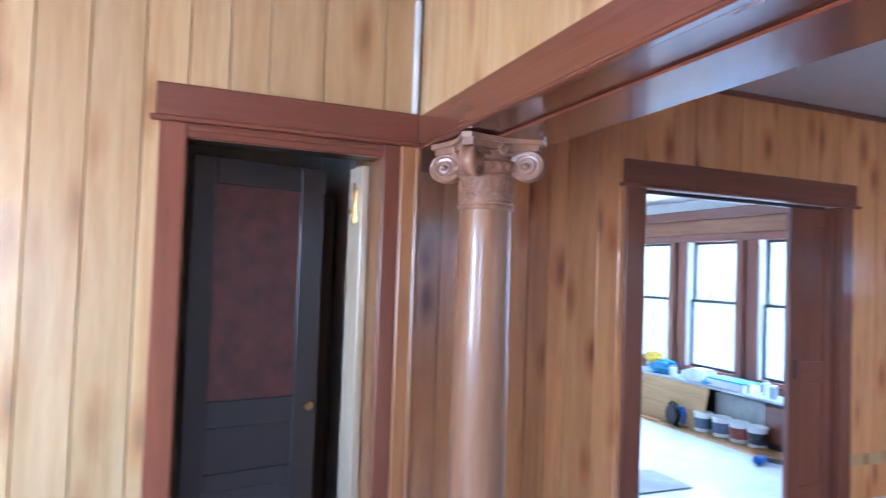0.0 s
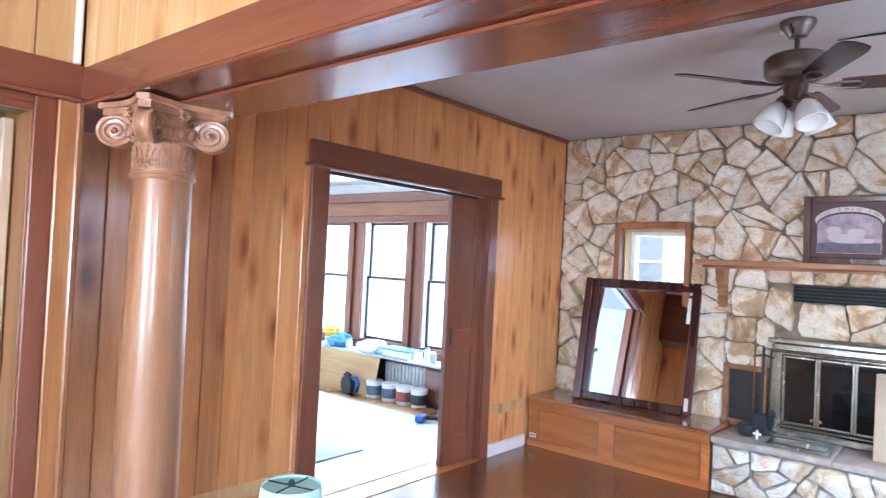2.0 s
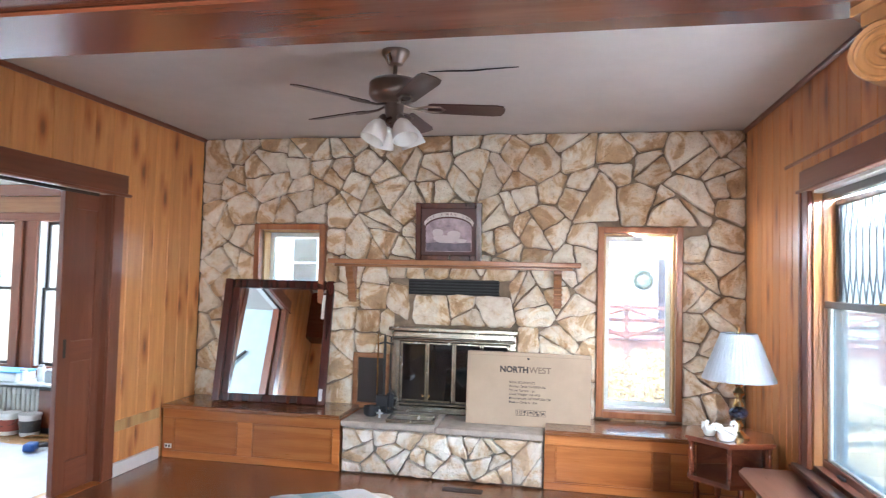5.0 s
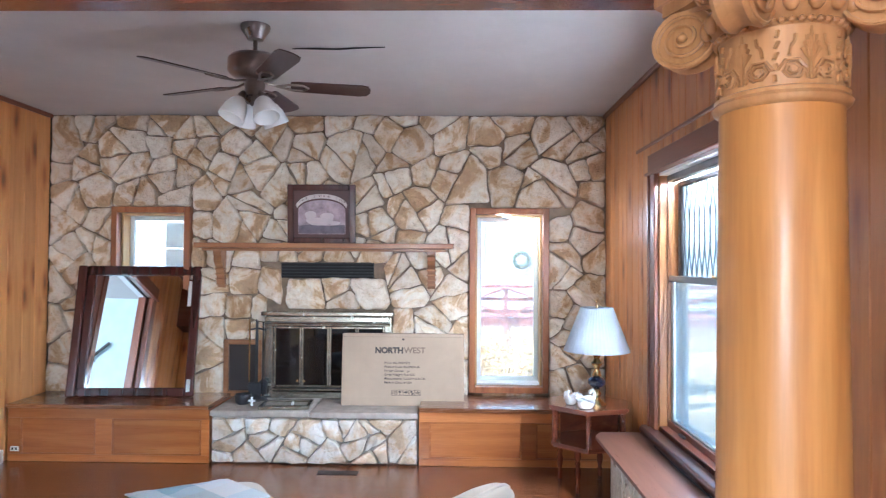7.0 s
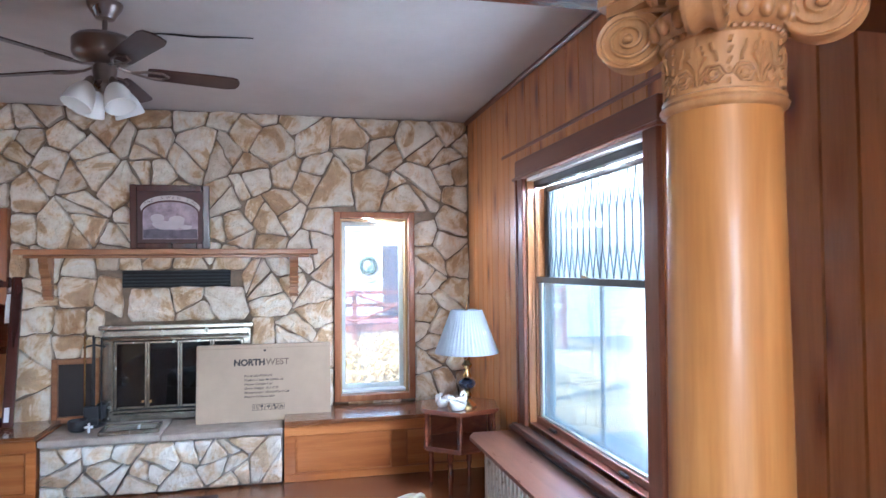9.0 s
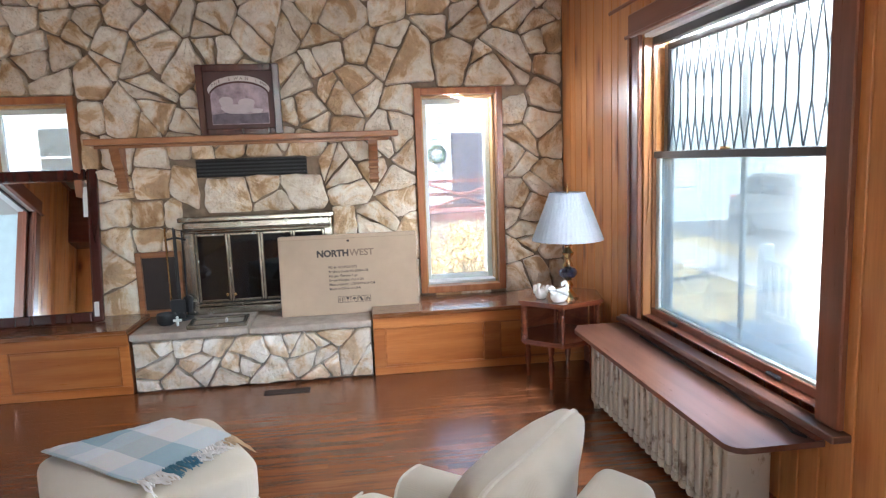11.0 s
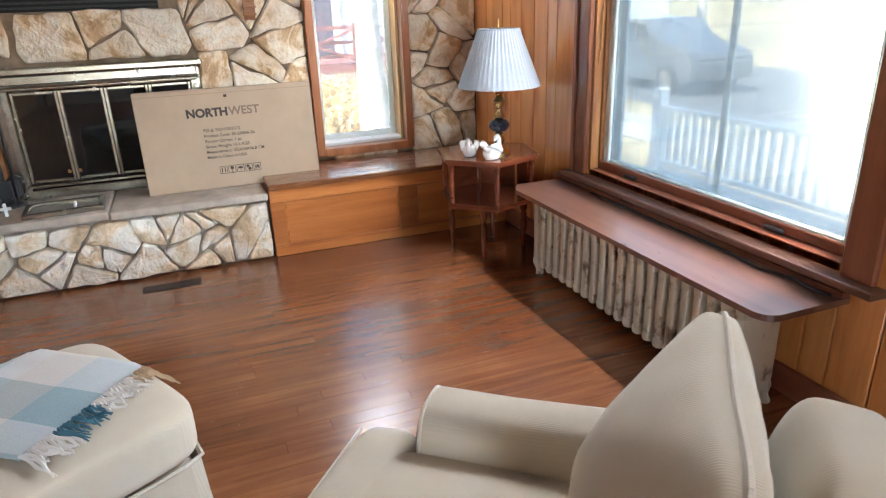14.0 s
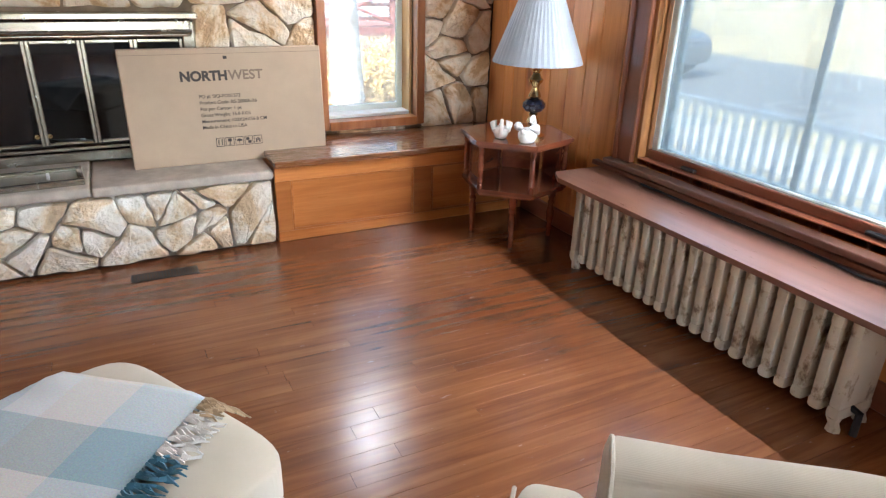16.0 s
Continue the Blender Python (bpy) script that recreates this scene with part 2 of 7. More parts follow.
_b.inputs["Base Color"].default_value = (0.78, 0.77, 0.74, 1)
_b.inputs["Subsurface Weight"].default_value = 0.0


def stone_material(name, deep, mid, pale, ochre, amount):
    m, ns, ls, b = make(name, 0.75, 0, 0.08)
    v = coords(ns, ls, (1, 1, 1))
    n1 = node(ns, "ShaderNodeTexNoise", Scale=3.6, Detail=5.0, Roughness=0.6, Distortion=0.9)
    n2 = node(ns, "ShaderNodeTexNoise", Scale=9.0, Detail=6.0, Roughness=0.65)
    n3 = node(ns, "ShaderNodeTexNoise", Scale=55.0, Detail=3.0)
    for n in (n1, n2, n3):
        ls.new(v, n.inputs["Vector"])
    base = ramp(ns, ls, n2.outputs["Fac"], [(0.28, deep), (0.42, mid), (0.60, pale)])
    stain = ramp(ns, ls, n1.outputs["Fac"], [(0.33, tuple(c * 0.75 for c in ochre)), (0.42, ochre), (0.47, (0.93, 0.80, 0.62)), (0.54, (1, 1, 1))])
    col = mixc(ns, ls, amount, base, stain, "MULTIPLY")
    oi = ns.new("ShaderNodeObjectInfo")
    tone = ramp(ns, ls, oi.outputs["Random"], [(0.0, (0.78, 0.69, 0.59)), (0.25, (0.93, 0.87, 0.79)), (0.6, (1.0, 0.96, 0.90)), (1.0, (1.1, 1.07, 1.02))])
    col = mixc(ns, ls, 1.0, col, tone, "MULTIPLY")
    ls.new(col, b.inputs["Base Color"])
    add = ns.new("ShaderNodeMath")
    add.operation = "MULTIPLY_ADD"
    add.inputs[1].default_value = 0.3
    ls.new(n3.outputs["Fac"], add.inputs[0])
    ls.new(n2.outputs["Fac"], add.inputs[2])
    bump(ns, ls, b, add.outputs[0], 1.0, 0.035)
    return m


def floor_material():
    """Old varnished strip floor: amber and dark patches, fine grain, uneven gloss."""
    m, ns, ls, b = make("red_oak_floor", 0.2, 0, 0.55, 0.7)
    b.inputs["Coat Roughness"].default_value = 0.22
    grain = coords(ns, ls, (16, 0.9, 16))
    n1 = node(ns, "ShaderNodeTexNoise", Scale=1.2, Detail=5.0, Roughness=0.6, Distortion=0.8)
    ls.new(grain, n1.inputs["Vector"])
    wide = coords(ns, ls, (1.3, 0.8, 1.0), shift=False)
    n2 = node(ns, "ShaderNodeTexNoise", Scale=1.4, Detail=4.0, Roughness=0.55, Distortion=0.4)
    ls.new(wide, n2.inputs["Vector"])
    col = ramp(ns, ls, n1.outputs["Fac"], [(0.30, (0.12, 0.036, 0.012)), (0.52, (0.185, 0.060, 0.021)), (0.72, (0.245, 0.09, 0.033))])
    patch = ramp(ns, ls, n2.outputs["Fac"], [(0.28, (0.74, 0.69, 0.65)), (0.50, (1, 1, 1)), (0.72, (1.3, 1.38, 1.34))])
    col = mixc(ns, ls, 1.0, col, patch, "MULTIPLY")
    oi = ns.new("ShaderNodeObjectInfo")
    tone = ramp(ns, ls, oi.outputs["Random"], [(0.0, (0.93, 0.92, 0.91)), (1.0, (1.05, 1.05, 1.04))])
    ls.new(mixc(ns, ls, 1.0, col, tone, "MULTIPLY"), b.inputs["Base Color"])
    n3 = node(ns, "ShaderNodeTexNoise", Scale=6.0, Detail=6.0, Roughness=0.7)
    ls.new(coords(ns, ls, (6, 1.4, 6), shift=False), n3.inputs["Vector"])
    rr = ns.new("ShaderNodeMapRange")
    rr.inputs["To Min"].default_value, rr.inputs["To Max"].default_value = 0.10, 0.36
    ls.new(n3.outputs["Fac"], rr.inputs["Value"])
    ls.new(rr.outputs[0], b.inputs["Roughness"])
    nb = bump(ns, ls, b, n3.outputs["Fac"], 0.16, 0.004)
    ls.new(nb.outputs[0], b.inputs["Coat Normal"])
    return m


FLOOR = floor_material()
STONE = stone_material("ledge_stone", (0.50, 0.40, 0.28), (0.72, 0.64, 0.53), (0.82, 0.78, 0.70), (0.64, 0.40, 0.17), 0.8)
# hearth copy of STONE, paled and cooled to hold the windows' light
STONE_LIT = stone_material("hearth_stone_lit", (0.55, 0.50, 0.43), (0.74, 0.71, 0.65), (0.84, 0.82, 0.78), (0.74, 0.50, 0.24), 0.7)
MORTAR = plain("brown_mortar", (0.23, 0.165, 0.11), 0.95, mottle=0.3, scale=9, bumpy=0.4)
MORTAR_PALE = plain("grey_mortar", (0.34, 0.30, 0.25), 0.95, mottle=0.2, scale=9, bumpy=0.4)
SLAB = plain("hearth_slab", (0.40, 0.34, 0.28), 0.7, mottle=0.2, scale=7, bumpy=0.4)


# ---------------------------------------------------------------- mesh helpers
def link_mesh(name, bm, material, parent=None, label="", smooth=False):
    me = bpy.data.meshes.new(name)
    bmesh.ops.recalc_face_normals(bm, faces=bm.faces)
    bm.to_mesh(me)
    bm.free()
    me.materials.append(material)
    if smooth:
        for p in me.polygons:
            p.use_smooth = True
        me.set_sharp_from_angle(angle=radians(40))
    ob = new(name, me)
    if parent:
        ob.parent = parent
    if label:
        ob["label"] = label
    return ob


def part(name, bm, material, parent, label="", smooth=False):
    return link_mesh(name, bm, material, parent, label, smooth)


def thing(name, label, category, m=None, group="", kind=""):
    """An empty that holds a thing's parts."""
    e = new(name)
    e.empty_display_size = 0.05
    if m is not None:
        e.matrix_world = m
    return tagged(e, label, category, group, kind)


def add_box(bm, x0, x1, y0, y1, z0, z1, bevel=0.0, seg=1, m=None):
    r = bmesh.ops.create_cube(bm, size=1.0)
    vs = r["verts"]
    for v in vs:
        v.co = Vector(((x0 + x1) / 2 + v.co.x * (x1 - x0), (y0 + y1) / 2 + v.co.y * (y1 - y0), (z0 + z1) / 2 + v.co.z * (z1 - z0)))
    if bevel:
        es = list({e for v in vs for e in v.link_edges})
        got = bmesh.ops.bevel(bm, geom=es, offset=bevel, segments=seg, profile=0.5, affect="EDGES")
        vs = list({v for f in got["faces"] for v in f.verts} | {v for v in vs if v.is_valid})
    if m is not None:
        bmesh.ops.transform(bm, matrix=m, verts=vs)
    return vs


def box(x0, x1, y0, y1, z0, z1, bevel=0.0, seg=1):
    bm = bmesh.new()
    add_box(bm, x0, x1, y0, y1, z0, z1, bevel, seg)
    return bm


def add_lathe(bm, prof, n=24, m=None, close=True):
    """Turns a profile of (radius, height) round z."""
    rings = []
    for r, z in prof:
        rings.append([bm.verts.new((r * math.cos(2 * math.pi * i / n), r * math.sin(2 * math.pi * i / n), z)) for i in range(n)])
    for a, b in zip(rings, rings[1:]):
        for i in range(n):
            bm.faces.new((a[i], a[(i + 1) % n], b[(i + 1) % n], b[i]))
    if close:
        bm.faces.new(rings[0][::-1])
        bm.faces.new(rings[-1])
    if m is not None:
        bmesh.ops.transform(bm, matrix=m, verts=[v for r in rings for v in r])
    return rings


def lathe(prof, n=24, m=None, close=True):
    bm = bmesh.new()
    add_lathe(bm, prof, n, m, close)
    return bm


def add_tube(bm, pts, r, n=8, cap=True, radii=None):
    """A round bar along points."""
    pts = [Vector(p) for p in pts]
    rings, ref = [], None
    for i, p in enumerate(pts):
        d = (pts[min(i + 1, len(pts) - 1)] - pts[max(i - 1, 0)]).normalized()
        if ref is None or abs(ref.dot(d)) > 0.95:
            ref = Vector((0, 0, 1)) if abs(d.z) < 0.9 else Vector((1, 0, 0))
        u = d.cross(ref).normalized()
        w = u.cross(d)
        ref = w
        rr = radii[i] if radii else r
        rings.append([bm.verts.new(p + rr * (math.cos(2 * math.pi * k / n) * u + math.sin(2 * math.pi * k / n) * w)) for k in range(n)])
    for a, b in zip(rings, rings[1:]):
        for k in range(n):
            bm.faces.new((a[k], a[(k + 1) % n], b[(k + 1) % n], b[k]))
    if cap:
        bm.faces.new(rings[0][::-1])
        bm.faces.new(rings[-1])


def tube(pts, r, n=8, radii=None):
    bm = bmesh.new()
    add_tube(bm, pts, r, n, radii=radii)
    return bm


def add_prism(bm, poly, z0, z1, m=None):
    """A flat polygon (x, y) raised from z0 to z1."""
    lo = [bm.verts.new((x, y, z0)) for x, y in poly]
    hi = [bm.verts.new((x, y, z1)) for x, y in poly]
    n = len(poly)
    bm.faces.new(lo[::-1])
    bm.faces.new(hi)
    for i in range(n):
        bm.faces.new((lo[i], lo[(i + 1) % n], hi[(i + 1) % n], hi[i]))
    if m is not None:
        bmesh.ops.transform(bm, matrix=m, verts=lo + hi)


def prism(poly, z0, z1, m=None):
    bm = bmesh.new()
    add_prism(bm, poly, z0, z1, m)
    return bm


def cushion(sx, sy, sz, power=4.0, n=18, puff=0.0):
    """A stuffed block: a cube rounded towards a superellipsoid, a little fuller in the middle."""
    bm = bmesh.new()
    bmesh.ops.create_cube(bm, size=2.0)
    bmesh.ops.subdivide_edges(bm, edges=bm.edges, cuts=n, use_grid_fill=True)
    for v in bm.verts:
        c = v.co
        k = (abs(c.x) ** power + abs(c.y) ** power + abs(c.z) ** power) ** (1 / power)
        p = c / k
        fat = 1 + puff * (1 - p.x**2) * (1 - p.y**2) * abs(p.z)
        v.co = Vector((p.x * sx / 2, p.y * sy / 2, p.z * sz / 2 * fat))
    return bm


def hline(name, text, size, material, parent, m, depth=0.001, bold=0.0):
    """Raised lettering as a mesh."""
    cu = bpy.data.curves.new(name, "FONT")
    cu.body, cu.size, cu.extrude, cu.offset = text, size, depth, bold
    tmp = bpy.data.objects.new(name, cu)
    scene.collection.objects.link(tmp)
    me = bpy.data.meshes.new_from_object(tmp.evaluated_get(bpy.context.evaluated_depsgraph_get()))
    bpy.data.objects.remove(tmp)
    me.materials.clear()
    me.materials.append(material)
    ob = new(name, me)
    ob.parent = parent
    ob.matrix_local = m
    return ob


# ---------------------------------------------------------------- setting
def setting(name, bm, material, label, smooth=False):
    return tagged(link_mesh(name, bm, material, None, label, smooth), label, "", "", "structure")


def holed(bm, along, a0, a1, z0, z1, t0, t1, holes):
    """A wall from a0 to a1 along x or y, t0 to t1 thick, with rectangular holes (a, a, z, z)."""
    cuts = sorted({a0, a1, *[h[0] for h in holes], *[h[1] for h in holes]})
    for u, v in zip(cuts, cuts[1:]):
        spans = [(z0, z1)]
        for h in holes:
            if h[0] <= u + 1e-6 and h[1] >= v - 1e-6:
                nxt = []
                for s, e in spans:
                    if h[2] > s:
                        nxt.append((s, min(e, h[2])))
                    if h[3] < e:
                        nxt.append((max(s, h[3]), e))
                spans = nxt
        for s, e in spans:
            if e - s > 1e-4:
                if along == "x":
                    add_box(bm, u, v, t0, t1, s, e)
                else:
                    add_box(bm, t0, t1, u, v, s, e)


def wall(name, along, a0, a1, z0, z1, t0, t1, holes, material, label):
    bm = bmesh.new()
    holed(bm, along, a0, a1, z0, z1, t0, t1, holes)
    return setting(name, bm, material, label)


DOOR = (2.87, 4.68, 0.0, 2.315)          # pocket-door opening in the left wall
HDOOR = (0.12, 0.94, 0.0, 2.215)         # hall doorway
BIGWIN = (2.85, 4.45, 0.60, 2.30)        # porch window
WIN_A = (1.85, 2.47, 0.56, 2.12)         # small windows in the stone wall
WIN_B = (-1.43, -0.82, 0.56, 2.12)
FIRE = (-0.02, 1.03, 0.47, 1.12)
SLOT = (0.11, 0.96, 1.53, 1.67)
FAR_WINS = [(6.62, 7.42, 0.62, 2.2), (5.50, 6.32, 0.62, 2.2), (4.38, 5.20, 0.62, 2.2)]

wall_left = wall("wall_left", "x", 1.1, 6.3, 0, H, YL + 0.014, YL + 0.16, [DOOR], DARK_WOOD, "panelled wall with a wide pocket-door opening")
wall_right = wall("wall_right", "x", 1.1, 6.3, 0, H, YR - 0.19, YR - 0.014, [BIGWIN], DARK_WOOD, "panelled wall with the porch window")
wall_stone = wall("wall_stone", "y", YR - 0.19, YL + 0.16, 0, H, XW + 0.03, XW + 0.26, [WIN_A, WIN_B, FIRE, SLOT], MORTAR, "rough stone chimney wall with two narrow windows")
wall_hall_left = wall("wall_hall_left", "x", -3.2, 1.10, 0, H, HALL_L + 0.014, HALL_L + 0.14, [HDOOR], DARK_WOOD, "boarded hall wall with a doorway")
# window openings in the next two walls are assumed, out of view
wall_hall_right = wall("wall_hall_right", "x", -3.2, 1.12, 0, H, HALL_R - 0.15, HALL_R - 0.014, [(-2.4, -1.4, 1.0, 2.2)], DARK_WOOD, "boarded hall wall with a wide window")
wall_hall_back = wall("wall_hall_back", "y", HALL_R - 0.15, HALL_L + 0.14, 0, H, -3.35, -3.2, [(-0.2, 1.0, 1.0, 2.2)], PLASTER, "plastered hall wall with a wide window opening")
# returns beside the opening
ret_l = wall("wall_return_left", "y", HALL_L + 0.14, YL + 0.13, 0, H, 1.0, 1.1, [], PINE, "boarded return beside the beam")
ret_r = wall("wall_return_right", "y", YR - 0.19, HALL_R - 0.15, 0, H, 1.0, 1.1, [], PINE, "boarded return beside the beam")

setting("ceiling", box(1.0, 6.3, -2.2, 3.3, H, H + 0.1), CEIL, "smooth painted ceiling, faintly grey")
setting("ceiling_hall", box(-3.35, 1.1, -1.85, 2.7, H, H + 0.1), CEIL, "painted hall ceiling")
floor = setting("floor", box(-3.35, 6.3, -2.2, 3.25, -0.12, -0.012), DARK_WOOD, "reddish varnished strip floor, worn and glossy")

# far room beyond the pocket door
setting("floor_far", box(1.2, 6.5, 3.25, 8.6, -0.12, -0.004), FLOOR_PALE, "pale varnished floor of the next room")
setting("ceiling_far", box(1.2, 6.5, 3.28, 8.6, 2.74, 2.86), CEIL, "white ceiling of the next room")
wall("wall_far_windows", "y", 3.28, 8.6, 0, 2.74, 6.2, 6.4, FAR_WINS, TRIM_Z, "window wall of the next room")
wall("wall_far_end", "x", 1.2, 6.2, 0, 2.74, 8.45, 8.6, [], PLASTER, "plain end wall of the next room")
wall("wall_far_back", "y", 3.28, 8.45, 0, 2.74, 1.2, 1.35, [], plain("pale_blue_paint", (0.50, 0.62, 0.66), 0.7, mottle=0.05), "pale blue back wall of the next room")

# small passage behind the hall doorway
wall("wall_passage_back", "x", -0.6, 0.98, 0, 2.7, 4.1, 4.2, [], PLASTER, "pale wall of the passage")
wall("wall_passage_side", "y", 2.69, 4.1, 0, 2.7, -0.7, -0.6, [], PLASTER, "pale side wall of the passage")
wall("wall_passage_end", "y", 3.28, 4.2, 0, 2.74, 0.98, 1.2, [], PLASTER, "pale end wall of the passage")
setting("ceiling_passage", box(-0.7, 0.98, 2.69, 4.1, 2.6, 2.68), CEIL, "pale passage ceiling")
setting("floor_passage", box(-0.7, 0.98, 2.69, 4.2, -0.1, -0.004), FLOOR, "dark passage floor")

# beam with its lower trim board, boards above and glossy underside
beam = thing("beam", "glossy mahogany beam with boards above it", "beam", kind="structure")
part("soffit", box(BEAM_X0 + 0.015, BEAM_X1, YR - 0.014, YL + 0.014, BEAM_Z, BEAM_Z + 0.14, 0.004), TRIM_Y, beam)
part("core", box(BEAM_X0 + 0.03, BEAM_X1 - 0.02, HALL_R - 0.014, HALL_L + 0.014, BEAM_Z + 0.14, H), DARK_WOOD, beam)
part("front_board", box(BEAM_X0 - 0.012, BEAM_X0 + 0.015, HALL_R + 0.002, HALL_L - 0.002, BEAM_Z + 0.012, BEAM_Z + 0.155, 0.004), TRIM_Y, beam)
part("bead", box(BEAM_X0 - 0.02, BEAM_X0 + 0.015, HALL_R + 0.002, HALL_L - 0.002, BEAM_Z - 0.004, BEAM_Z + 0.012, 0.005), TRIM_Y, beam)
part("soffit_board", box(BEAM_X0 + 0.15, BEAM_X1 - 0.01, HALL_R, HALL_L, BEAM_Z - 0.012, BEAM_Z - 0.001, 0.004), TRIM_Y, beam)
part("end_board", box(BEAM_X1, BEAM_X1 + 0.015, YR - 0.01, YL + 0.01, BEAM_Z + 0.1, H, 0.003), TRIM_Y, beam)


def boards(parent, along, face, out, a0, a1, z0, z1, holes, material, wide=(0.13, 0.24), seed=1):
    """Upright V-jointed boards on a wall face; out is +1 or -1, the way the face looks."""
    rnd = random.Random(seed)
    edges = {a0, a1}
    for h in holes:
        edges |= {e for e in (h[0], h[1]) if a0 < e < a1}
    stops = sorted(edges)
    for s, e in zip(stops, stops[1:]):
        u = s
        while u < e - 1e-4:
            w = rnd.uniform(*wide)
            v = e if e - (u + w) < wide[0] * 0.7 else u + w
            spans = [(z0, z1)]
            for h in holes:
                if h[0] <= u + 1e-6 and h[1] >= v - 1e-6:
                    spans = [q for a, b in spans for q in ((a, min(b, h[2])), (max(a, h[3]), b)) if q[1] - q[0] > 0.01]
            for a, b in spans:
                t, c = 0.014, 0.006
                g = 0.0012
                prof = [(u + g, 0), (u + g, t - c), (u + c, t), (v - c, t), (v - g, t - c), (v - g, 0)]
                ring = []
                for z in (a, b):
                    ring.append([((p, face + out * (q - t), z) if along == "x" else (face + out * (q - t), p, z)) for p, q in prof])
                me = bpy.data.meshes.new("board")
                n = len(prof)
                me.from_pydata(ring[0] + ring[1], [], [tuple(range(n))[::-1], tuple(range(n, 2 * n))] + [(i, (i + 1) % n, n + (i + 1) % n, n + i) for i in range(n)])
                me.materials.append(material)
                bmm = bmesh.new()
                bmm.from_mesh(me)
                bmesh.ops.recalc_face_normals(bmm, faces=bmm.faces)
                bmm.to_mesh(me)
                bmm.free()
                o = new("board", me)
                o.parent = parent
            u = v


# casings and mouldings
def casing(name, pieces, material_of, label):
    e = thing(name, label, "", kind="structure")
    for nm, b, mat, bev in pieces:
        part(nm, box(*b, bev), mat, e)
    return e


casing("trim_pocket_door", [
    ("side_casing", (2.72, 2.87, YL - 0.028, YL, 0, 2.305), TRIM_Z, 0.005),
    ("side_casing", (4.68, 4.80, YL - 0.028, YL, 0, 2.305), TRIM_Z, 0.005),
    ("head_casing", (2.70, 4.83, YL - 0.034, YL, 2.315, 2.47), TRIM_X, 0.005),
    ("head_cap", (2.67, 4.86, YL - 0.05, YL, 2.292, 2.316), TRIM_X, 0.006),
    ("jamb", (2.85, 2.872, YL, YL + 0.17, 0, 2.315), TRIM_Z, 0.002),
    ("jamb", (4.678, 4.70, YL, YL + 0.17, 0, 2.315), TRIM_Z, 0.002),
    ("head_jamb", (2.872, 4.678, YL, YL + 0.17, 2.295, 2.317), WHITE, 0.002),
    ("track", (2.9, 4.6, YL + 0.05, YL + 0.07, 2.27, 2.295), DARK_WOOD, 0.002),
    ("threshold", (2.87, 4.68, YL - 0.02, YL + 0.16, -0.008, 0.006), BENCH_Y, 0.003),
], None, "mahogany casing of the pocket-door opening")
casing("trim_hall_door", [
    ("side_casing", (0.017, 0.12, HALL_L - 0.028, HALL_L, 0, 2.274), TRIM_Z, 0.005),
    ("side_casing", (0.94, 1.02, HALL_L - 0.028, HALL_L, 0, 2.274), TRIM_Z, 0.005),
    ("corner_post", (1.02, 1.10, HALL_L - 0.04, HALL_L + 0.1, 0, 2.274), OAK_Z, 0.006),
    ("corner_bead", (1.085, 1.112, HALL_L - 0.055, HALL_L - 0.035, 0, 2.274), OAK_Z, 0.006),
    ("head_casing", (0.0, 1.105, HALL_L - 0.034, HALL_L, 2.292, 2.425), TRIM_X, 0.005),
    ("head_bead", (-0.02, 1.10, HALL_L - 0.046, HALL_L, 2.274, 2.293), TRIM_X, 0.005),
    ("head_fillet", (0.12, 0.94, HALL_L - 0.02, HALL_L, 2.215, 2.274), TRIM_X, 0.004),
    ("head_step", (0.12, 0.94, HALL_L - 0.03, HALL_L - 0.018, 2.240, 2.262), TRIM_X, 0.004),
    ("jamb", (0.1, 0.122, HALL_L, HALL_L + 0.16, 0, 2.22), TRIM_Z, 0.002),
    ("jamb", (0.938, 0.96, HALL_L, HALL_L + 0.16, 0, 2.22), OAK_Z, 0.002),
], None, "mahogany casing of the hall doorway")
casing("trim_hall_right", [
    ("corner_post", (1.05, 1.13, HALL_R - 0.1, HALL_R + 0.035, 0, 2.274), OAK_Z, 0.006),
    ("corner_bead", (1.115, 1.142, HALL_R + 0.03, HALL_R + 0.05, 0, 2.274), OAK_Z, 0.006),
    ("side_casing", (0.9, 1.05, HALL_R, HALL_R + 0.02, 0, 2.274), PINE, 0.004),
    ("head_casing", (-3.2, 1.075, HALL_R, HALL_R + 0.034, 2.292, 2.425), TRIM_X, 0.005),
], None, "oak corner post beside the opening")
crown = thing("trim_crown", "thin dark crown moulding", "", kind="structure")
for b, mat in (((1.56, 5.98, YL - 0.035, YL, H - 0.04, H), TRIM_X), ((1.56, 5.98, YR, YR + 0.035, H - 0.04, H), TRIM_X),
               ((-3.2, 1.05, HALL_L - 0.04, HALL_L, H - 0.075, H), TRIM_X), ((BEAM_X0 - 0.04, BEAM_X0, HALL_R, HALL_L - 0.04, H - 0.075, H), TRIM_Y)):
    part("moulding", box(*b, 0.01), mat, crown)
setting("trim_corner_white", box(1.070, 1.096, HALL_L - 0.03, HALL_L - 0.002, 2.427, H - 0.075, 0.008, 2), WHITE, "white painted corner strip")
base = thing("baseboard", "pale scuffed baseboard", "", kind="structure")
part("board_face", box(4.80, 5.40, YL - 0.03, YL, 0, 0.11, 0.006), PLASTER, base)
part("board_face", box(1.56, 2.72, YL - 0.02, YL, 0, 0.11, 0.006), TRIM_X, base)
part("board_face", box(1.14, 5.45, YR, YR + 0.02, 0, 0.12, 0.006), TRIM_X, base)
part("rail", box(4.80, 5.42, YL - 0.008, YL, 0.36, 0.45, 0.003), PINE_PALE, base)
